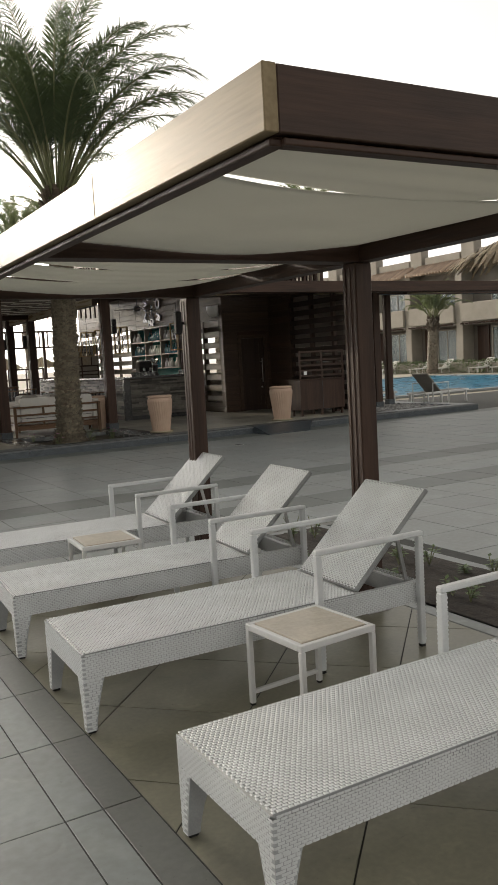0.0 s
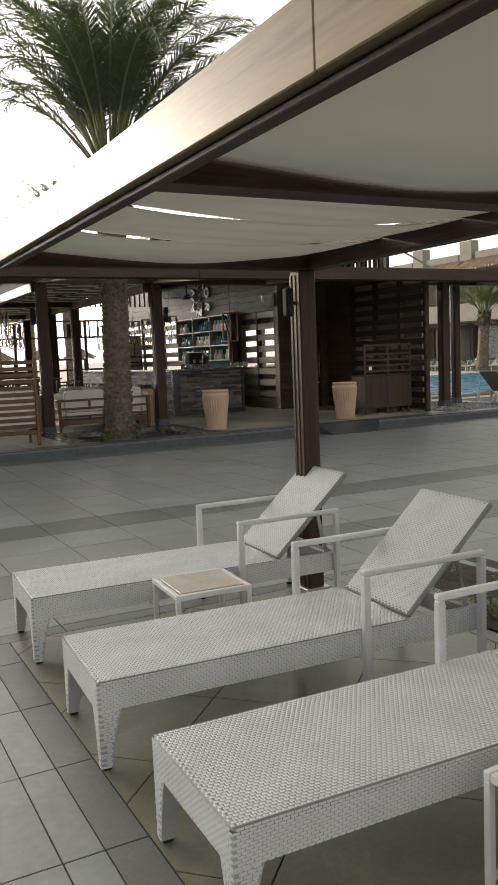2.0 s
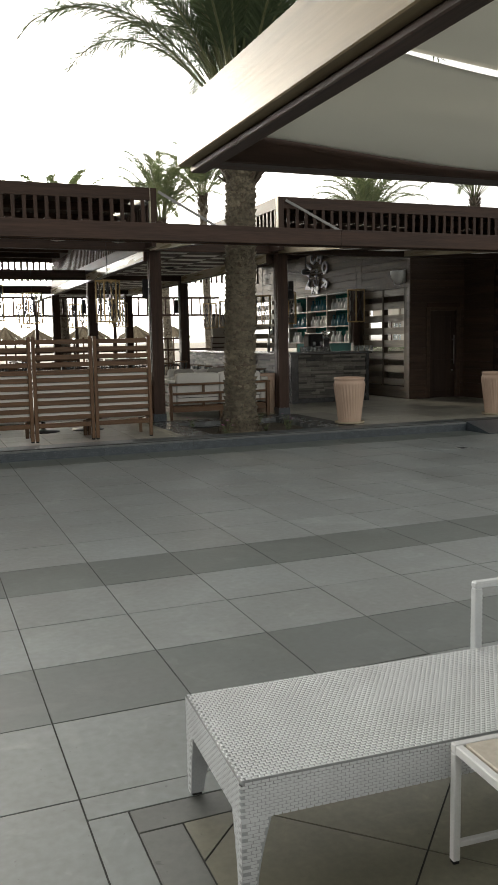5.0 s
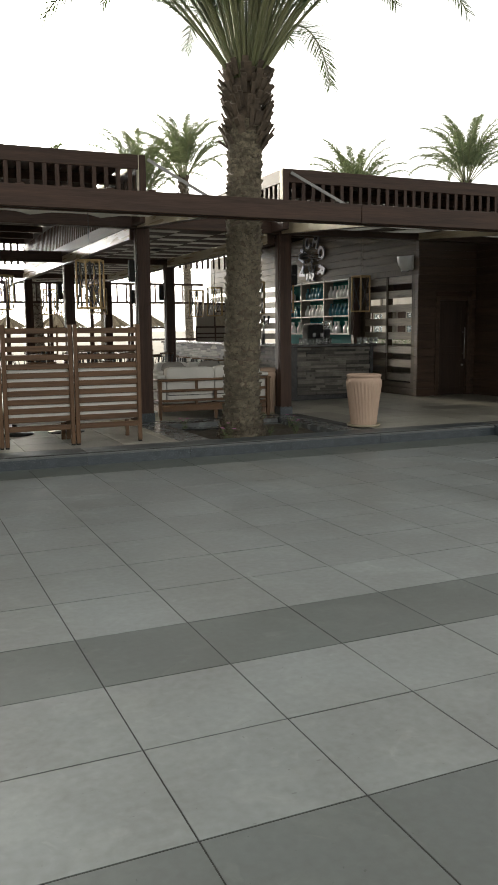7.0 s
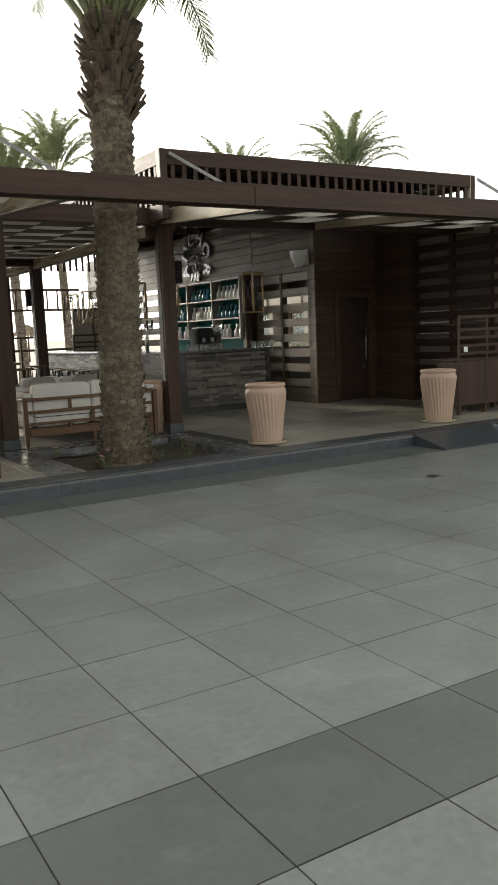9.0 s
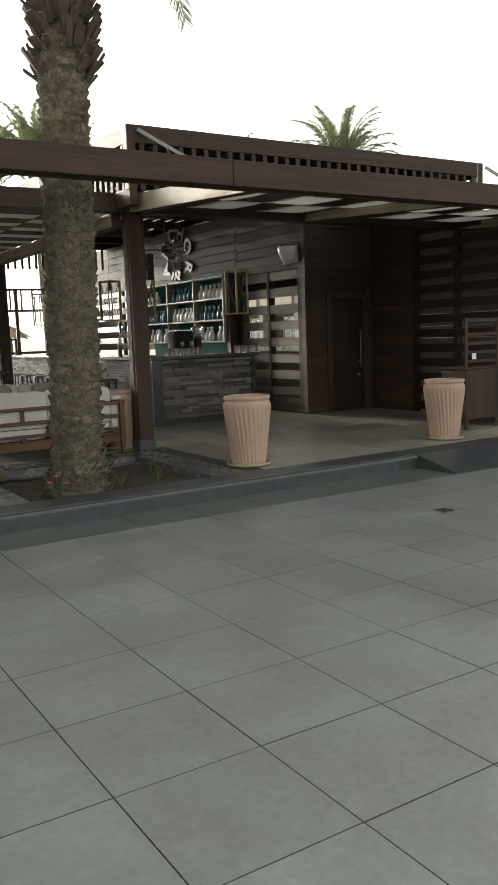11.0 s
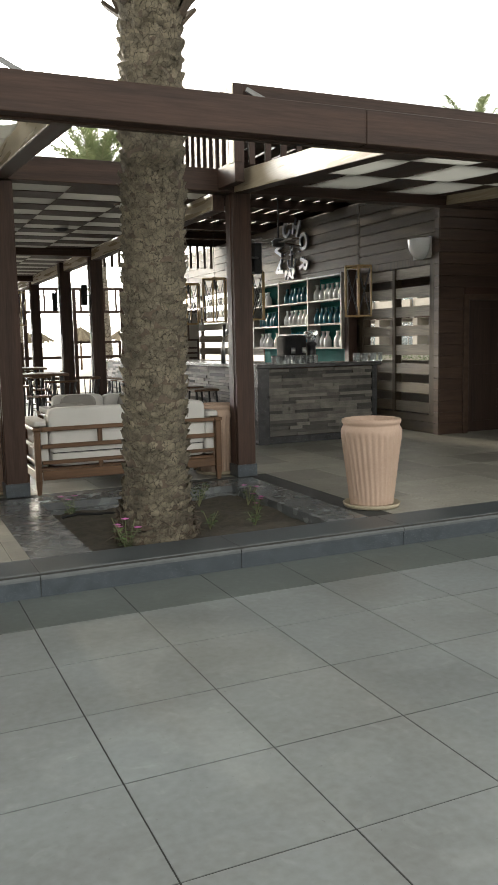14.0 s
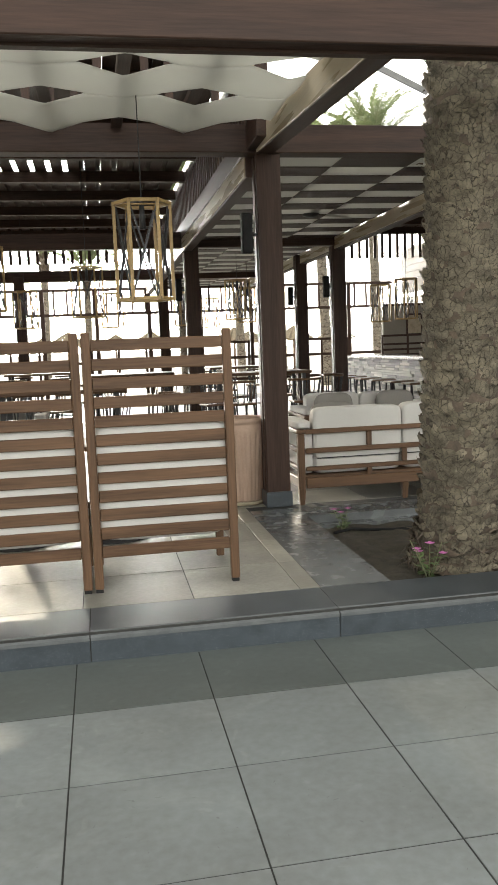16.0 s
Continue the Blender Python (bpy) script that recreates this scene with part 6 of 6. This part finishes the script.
# small plants in the bed
def weed(x, y, z, h, n, label, flower, seed):
    rng_ = random.Random(seed)
    t = thing("flowering_plant", label, "plant", at=(x, y, z), group="small plants in the beds")
    lf, stm, pt = Geo(), Geo(), Geo()
    for k in range(n):
        a, ln = rng_.uniform(0, math.tau), h * rng_.uniform(0.5, 1.1)
        tip = Vector((math.cos(a) * ln * 0.45, math.sin(a) * ln * 0.45, ln))
        stm.tube([(0, 0, 0), tip * 0.6 + Vector((0, 0, 0.01)), tip], 0.003, 5, False)
        for q in range(6):
            p = tip * rng_.uniform(0.3, 1.0)
            b = rng_.uniform(0, math.tau)
            o = Vector((math.cos(b), math.sin(b), rng_.uniform(-0.2, 0.5))) * 0.05
            s = Vector((-math.sin(b), math.cos(b), 0)) * 0.014
            lf.add([p, p + o * 0.5 + s, p + o, p + o * 0.5 - s], [(0, 1, 2, 3)])
        if flower and k % 2 == 0:
            for q in range(5):
                b = q * math.tau / 5
                o, s = Vector((math.cos(b), math.sin(b), 0.25)) * 0.032, Vector((-math.sin(b), math.cos(b), 0)) * 0.015
                pt.add([tip, tip + o * 0.6 + s, tip + o, tip + o * 0.6 - s], [(0, 1, 2, 3)])
    tagged(part("stem", stm, M["rachis"], t), kind="stuff")
    tagged(part("leaves", lf, M["hedge"], t), kind="stuff")
    if flower:
        tagged(part("petals", pt, M["petal"], t, "pink five-petal flowers"), kind="stuff")
    return t


for x, y, h, n, f in ((4.55, 15.2, 0.2, 7, True), (6.0, 16.3, 0.14, 6, True), (5.9, 15.9, 0.12, 5, True), (5.6, 16.5, 0.16, 9, False), (4.45, 16.6, 0.13, 6, True), (5.35, 15.6, 0.09, 6, False), (5.7, 15.5, 0.1, 5, False)):
    weed(x, y, DZ - 0.08, h + 0.05, n, "small pink-flowered plant in the planting bed" if f else "low green weed in the planting bed", f, int(x * 100 + y * 10))
for k in range(26):
    weed(3.3 + 0.7 * random.random(), 1.8 + 0.16 * k, 0.01, random.uniform(0.06, 0.17), 5, "dry low plant in the mulched strip", False, 200 + k)

hose = thing("irrigation_hose", "black rubber irrigation hose lying on the soil", "hose")
hp = [(PX0 + 0.1 + 0.15 * k, 16.55 + 0.06 * math.sin(k * 1.3), DZ - 0.056 + 0.006 * math.sin(k * 2.1)) for k in range(8)]
part("tube", Geo().tube(hp, 0.012, 8), M["rubber"], hose, smooth=True)

# floor drain
dr = thing("floor_drain", "small square steel floor drain in the paving", "drain", at=(7.15, 12.93, 0))
part("frame", B((-0.08, -0.08, 0.0), (0.08, 0.08, 0.004), 0.001), M["steel"], dr)
for k in range(5):
    part("bar", B((-0.06, -0.058 + 0.026 * k, 0.0045), (0.06, -0.045 + 0.026 * k, 0.007), 0.001), M["black_metal"], dr)

# ---------- beyond: fence, parasols, hotel, pool ----------
fence = thing("fence", "open dark timber fence at the deck's seaward edge", "fence", at=(0, 31.6, DZ))
x = -9.0
while x < 10.4:
    part("post", B((x - 0.05, -0.05, 0), (x + 0.05, 0.05, 2.9), 0.004), M["dark_z"], fence)
    x += 1.3
for z in (0.5, 1.05, 2.25, 2.85):
    part("rail", B((-9, -0.03, z), (10.4, 0.03, z + 0.07), 0.004), M["dark_x"], fence)
for k in range(60):
    xx = -8.9 + 0.32 * k
    part("slat", B((xx, -0.015, 2.321), (xx + 0.05, 0.015, 2.849), 0.002), M["dark_z"], fence)
for k in range(7):
    wi = thing("wind_screen", "glazed timber wind screen at the deck's edge", "wind screen", at=(-7.5 + 2.5 * k, 30.6, DZ), group="wind screens")
    for a, b in (((0, 0, 0), (0.06, 0.05, 1.5)), ((1.3, 0, 0), (1.36, 0.05, 1.5)), ((0.061, 0, 1.44), (1.299, 0.05, 1.5)), ((0.061, 0, 0.1), (1.299, 0.05, 0.16)), ((0.65, 0, 0.161), (0.7, 0.05, 1.439))):
        part("frame", B(a, b, 0.003), M["dark_z"], wi)

for k, (x, y) in enumerate(((-14, 60), (-9, 62), (-4, 61), (1, 60), (6, 63), (11, 61), (15, 62), (-11, 70), (-6, 71), (-1, 70), (4, 71), (9, 70), (14, 72), (19, 66))):
    ps = thing("beach_parasol", "round thatched beach parasol on a timber pole", "parasol", at=(x, y, -0.03), group="thatched beach parasols")
    part("pole", Geo().tube([(0, 0, 0), (0, 0, 2.3)], 0.06, 8), M["teak_z"], ps, smooth=True)
    th = Geo()
    rg = random.Random(k)
    for q in range(60):
        a = q * math.tau / 60
        o, s = Vector((math.cos(a), math.sin(a), 0)), Vector((-math.sin(a), math.cos(a), 0)) * 0.11
        e = o * rg.uniform(1.3, 1.55) + Vector((0, 0, rg.uniform(1.75, 1.95)))
        th.add([Vector((0, 0, 2.75)) + s * 0.1, Vector((0, 0, 2.75)) - s * 0.1, e - s, e + s], [(0, 1, 2, 3)])
    tagged(part("thatch", th, M["thatch"], ps), kind="stuff")

hotel = thing("hotel_building", "two-storey beige stucco hotel wing with balconies and tiled eaves", "building", at=(40, 0, 0))
Y0, Y1, BAYW = 20.0, 70.0, 5.0
part("terrace", B((-3, Y0, -0.02), (0, Y1, 0.6), 0.02), M["stucco_pale"], hotel)
part("wall", B((0.3, Y0, 0), (8, Y1, 6.6), 0), M["stucco"], hotel)
n = int((Y1 - Y0) / BAYW)
for k in range(n):
    y = Y0 + BAYW * k
    part("pier", B((-0.7, y - 0.3, 0.6), (0.299, y + 0.3, 6.9), 0.03), M["stucco_pale"], hotel)
    part("parapet", B((-0.9, y + 0.301, 3.2), (-0.7, y + BAYW - 0.301, 4.4), 0.03), M["stucco_pale"], hotel)
    part("balcony_slab", B((-0.699, y + 0.301, 3.0), (0.299, y + BAYW - 0.301, 3.25), 0.02), M["stucco"], hotel)
    for q in range(12):
        part("rafter_end", B((-1.25, y + 0.35 + q * 0.36, 3.02), (-0.901, y + 0.43 + q * 0.36, 3.12), 0.01), M["dark_x"], hotel)
    for zb, zt in ((0.65, 2.75), (3.3, 5.6)):
        wi = part("window", B((0.2, y + 1.2, zb), (0.298, y + 2.9, zt), 0.01), M["curtain"], hotel, "tall window with grey curtains")
        for a, b in (((0.12, y + 1.1, zb), (0.299, y + 1.199, zt + 0.1)), ((0.12, y + 2.901, zb), (0.299, y + 3.0, zt + 0.1)), ((0.12, y + 1.2, zt + 0.001), (0.299, y + 2.9, zt + 0.1)), ((0.15, y + 2.0, zb), (0.199, y + 2.08, zt))):
            part("frame", B(a, b, 0.01), M["stucco_pale"], wi)
        part("pane", B((0.17, y + 1.2, zb), (0.178, y + 2.9, zt), 0), M["pane"], wi)
    part("door", B((0.2, y + 3.3, 0.6), (0.298, y + 4.3, 2.9), 0.01), M["dark_z"], hotel, "dark timber door")
    part("wall_light", B((0.2, y + 0.75, 2.0), (0.299, y + 0.95, 2.35), 0.02), M["ceramic"], hotel)
    eave = Geo()
    for q in range(16):
        eave.tube([(-1.0, y + 0.35 + q * 0.29, 6.65), (0.29, y + 0.35 + q * 0.29, 7.35)], 0.12, 8)
    part("eave_tiles", eave, M["rooftile"], hotel, "clay barrel tiles", True)
    part("roof_parapet", B((0.3, y + 0.8, 6.601), (0.7, y + 4.2, 7.9), 0.03), M["stucco_pale"], hotel)
    part("merlon", B((0.2, y - 0.6, 6.901), (0.9, y + 0.6, 8.7), 0.05), M["stucco_pale"], hotel)
part("roof", B((0.701, Y0, 6.602), (8, Y1, 6.9), 0), M["stucco"], hotel)

pool = thing("swimming_pool", "blue swimming pool with stone coping", "pool", at=(0, 0, 0))
part("water", B((16.5, 21.5, -0.01), (33, 36.0, 0.02), 0), M["water"], pool, "calm blue water")
for a, b in (((16.0, 21.0), (33.5, 21.499)), ((16.0, 36.001), (33.5, 36.5)), ((16.0, 21.5), (16.499, 36.0)), ((33.001, 21.5), (33.5, 36.0))):
    part("coping", B((*a, -0.02), (*b, 0.05), 0.01), M["tile"], pool)


def pool_lounger(x, y, rz, z, frame_m, cloth_m, label):
    t = thing("pool_lounger", label, "sun lounger", at=(x, y, z), rz=rz, group="sun loungers round the pool")
    for a, b in (((0, 0, 0.3), (2.0, 0.05, 0.36)), ((0, 0.6, 0.3), (2.0, 0.65, 0.36))):
        part("side_rail", B(a, b, 0.01), frame_m, t)
    for xs in (0.1, 1.25, 1.85):
        for ys in (0.0, 0.6):
            part("leg", B((xs, ys, 0), (xs + 0.05, ys + 0.05, 0.299), 0.005), frame_m, t)
    part("seat", B((0.02, 0.05, 0.32), (1.25, 0.6, 0.37), 0.015), cloth_m, t)
    part("backrest", Geo().box((0, 0.05, -0.02), (0.78, 0.6, 0.03), 0.015, pose(1.25, 0, 0.35, 0, -42, 0)), cloth_m, t)
    for ys in (-0.03, 0.66):
        part("armrest", Geo().tube([(1.0, ys, 0.02), (1.0, ys, 0.6), (1.7, ys, 0.6), (1.7, ys, 0.02)], 0.022, 6), frame_m, t)
    return t


pool_lounger(17.2, 18.0, 190, 0.0, M["white_metal"], M["sling"], "white-framed sun lounger with a taupe sling beside the bar")
pool_lounger(15.9, 19.6, 190, 0.0, M["white_metal"], M["sling"], "white-framed sun lounger with a taupe sling behind another")
for k in range(7):
    pool_lounger(35.6, 33.2 + 2.6 * k - (0.8 if k % 2 else 0), 5, 0.0, M["white_metal"], M["cushion"], "white sun lounger across the pool")
hd_ = Geo()
rg = random.Random(8)
for k in range(14000):
    p = Vector((36.6 + rg.uniform(0, 1.0), rg.uniform(24, 66), rg.uniform(0.0, 0.8)))
    a, s = Vector((rg.uniform(-1, 1), rg.uniform(-1, 1), rg.uniform(-1, 1))).normalized() * 0.09, Vector((rg.uniform(-1, 1), rg.uniform(-1, 1), rg.uniform(-1, 1))).normalized() * 0.05
    hd_.add([p, p + a * 0.5 + s, p + a, p + a * 0.5 - s], [(0, 1, 2, 3)])
solid("hedge", hd_, M["hedge"], "clipped green hedge along the hotel terrace", "hedge", kind="stuff")
gv = Geo()
for k in range(900):
    p, s = Vector((rg.uniform(12.45, 14.4), rg.uniform(15.1, 17.9), 0.1 + rg.uniform(0, 0.03))), rg.uniform(0.02, 0.05)
    gv.box(p - Vector((s, s, s * 0.6)), p + Vector((s, s, s * 0.6)), s * 0.5)
solid("gravel", gv, M["gravel"], "grey pebbles in the kerbed bed", "gravel", kind="stuff")
solid("gravel_bed", B((12.36, 15.07, -0.02), (14.49, 18.2, 0.09), 0), M["soil"], "dark bed under the pebbles", "soil", kind="stuff")

# thatched parasol fringe beside the hotel, hanging over the pool
tp = thing("thatch_umbrella", "large thatched poolside umbrella with a hanging fringe", "parasol", at=(20.5, 18.5, 0))
part("pole", Geo().tube([(0, 0, 0), (0, 0, 4.6)], 0.09, 10), M["teak_z"], tp, smooth=True)
tg = Geo()
for q in range(420):
    a = rg.uniform(0, math.tau)
    r0 = rg.uniform(0.1, 1.9)
    o, s = Vector((math.cos(a), math.sin(a), 0)), Vector((-math.sin(a), math.cos(a), 0)) * 0.06
    p0 = o * r0 + Vector((0, 0, 5.0 - r0 * 0.42))
    p1 = o * (r0 + 0.5) + Vector((0, 0, 5.0 - (r0 + 0.5) * 0.42 - rg.uniform(0.05, 0.3)))
    tg.add([p0 - s, p0 + s, p1 + s * 0.4, p1 - s * 0.4], [(0, 1, 2, 3)])
part("thatch", tg, M["thatch"], tp)

# ---------- paving pieces ----------
DARK_ROWS = (-1, 2, 11)
G_ = 0.0033
tile_mesh = B((G_, G_, -0.012), (TS - G_, TS - G_, 0), 0.0005).mesh("tile", M["tile"])
tile_dark_mesh = B((G_, G_, -0.012), (TS - G_, TS - G_, 0), 0.0005).mesh("tile", M["tile_dark"])
rest, rest_d = Geo(), Geo()
rt = random.Random(3)
for i in range(-24, 37):
    for j in range(-20, 12):
        x, y = TX + TS * i, TY + TS * j
        if x > 0.65 and x < 4.1 and -0.95 < y < 6.25:
            continue
        dz = rt.uniform(-0.0012, 0.0)
        dark = j in DARK_ROWS
        if -1.0 < x < 4.8 and 3.0 < y:
            ob = new("tile", tile_dark_mesh if dark else tile_mesh)
            ob.parent = paving_bed
            ob.matrix_basis = pose(x, y, dz, rt.uniform(-0.06, 0.06), rt.uniform(-0.06, 0.06), 0)
        else:
            (rest_d if dark else rest).box((x + G_, y + G_, -0.012), (x + TS - G_, y + TS - G_, dz), 0)
tagged(part("far_tiles", rest, M["tile_joined"], paving_bed), kind="stuff")
tagged(part("far_tiles", rest_d, M["tile_dark_joined"], paving_bed), kind="stuff")

# the lounger terrace: light border, dark border, tiles laid aslant inside
PADX, PADY = 0.7, 6.3
m1, m2 = M["tile"], M["tile_border"]
y = -0.9
while y < 6.0:
    y2 = min(y + TS, 6.3)
    part("border_tile", B((0.7 + G_, y + G_, -0.012), (0.835 - G_, min(y2, 6.165) - G_, 0), 0.0012), m1, paving_bed)
    part("border_tile", B((0.835 + G_, y + G_, -0.012), (0.98 - G_, min(y2, 6.03) - G_, 0), 0.0012), m2, paving_bed)
    y += TS
x = 0.7
while x < 4.0:
    part("border_tile", B((x + G_, 6.165 + G_, -0.012), (min(x + TS, 4.3) - G_, 6.3 - G_, 0), 0.0012), m1, paving_bed)
    part("border_tile", B((max(x, 0.835) + G_, 6.03 + G_, -0.012), (min(x + TS, 4.3) - G_, 6.165 - G_, 0), 0.0012), m2, paving_bed)
    x += TS


def clipped(poly, axis, lim, keep_less):
    out = []
    for a, b in zip(poly, poly[1:] + poly[:1]):
        ia, ib = (a[axis] <= lim) == keep_less, (b[axis] <= lim) == keep_less
        if ia:
            out.append(a)
        if ia != ib:
            t = (lim - a[axis]) / (b[axis] - a[axis])
            out.append((a[0] + (b[0] - a[0]) * t, a[1] + (b[1] - a[1]) * t))
    return out


ca, sa = math.cos(radians(45)), math.sin(radians(45))
for i in range(-14, 15):
    for j in range(-14, 15):
        q = []
        for u, v in ((0, 0), (1, 0), (1, 1), (0, 1)):
            a = (i + u) * TS + (G_ if u == 0 else -G_)
            b = (j + v) * TS + (G_ if v == 0 else -G_)
            q.append((1.19 + ca * a - sa * b, 3.48 + sa * a + ca * b))
        for ax, lim, less in ((0, 0.98 + G_, False), (0, 3.127, True), (1, 6.03 - G_, True), (1, -0.9, False)):
            if len(q) >= 3:
                q = clipped(q, ax, lim, less)
        if len(q) < 3:
            continue
        area = abs(sum(a[0] * b[1] - b[0] * a[1] for a, b in zip(q, q[1:] + q[:1]))) / 2
        if area < 0.002:
            continue
        k = len(q)
        gg = Geo().add([(px, py, -0.012) for px, py in q] + [(px, py, 0.0) for px, py in q], [tuple(range(k, 2 * k))] + [(a, (a + 1) % k, k + (a + 1) % k, k + a) for a in range(k)])
        part("slanted_tile", gg, M["tile_tan"], paving_bed)

# deck tiles
DT_ = 0.6
dm = B((0.0025, 0.0025, -0.012), (DT_ - 0.0025, DT_ - 0.0025, 0), 0.0012).mesh("deck_tile", M["deck"])
far_d = Geo()
for i in range(-46, 15):
    for j in range(0, 28):
        x, y = 3.73 + DT_ * i, KY + 0.403 + DT_ * j
        if x > 3.3 and x < 6.45 and y < 17.25:
            continue
        if x + DT_ > 12.4:
            continue
        if -1.5 < x < 11 and y < 19.8:
            ob = new("deck_tile", dm)
            ob.parent = floor
            ob.matrix_basis = pose(x, y, DZ)
        else:
            far_d.box((x + 0.0025, y + 0.0025, DZ - 0.012), (x + DT_ - 0.0025, y + DT_ - 0.0025, DZ), 0)
for y in [KY + 0.403 + 0.6 * k for k in range(5)]:
    part("deck_tile", B((3.7325, y + 0.0025, DZ - 0.012), (3.847, min(y + 0.5975, 17.298), DZ), 0.0012), M["deck"], floor)
tagged(part("far_deck_tiles", far_d, M["deck"], floor), kind="stuff")
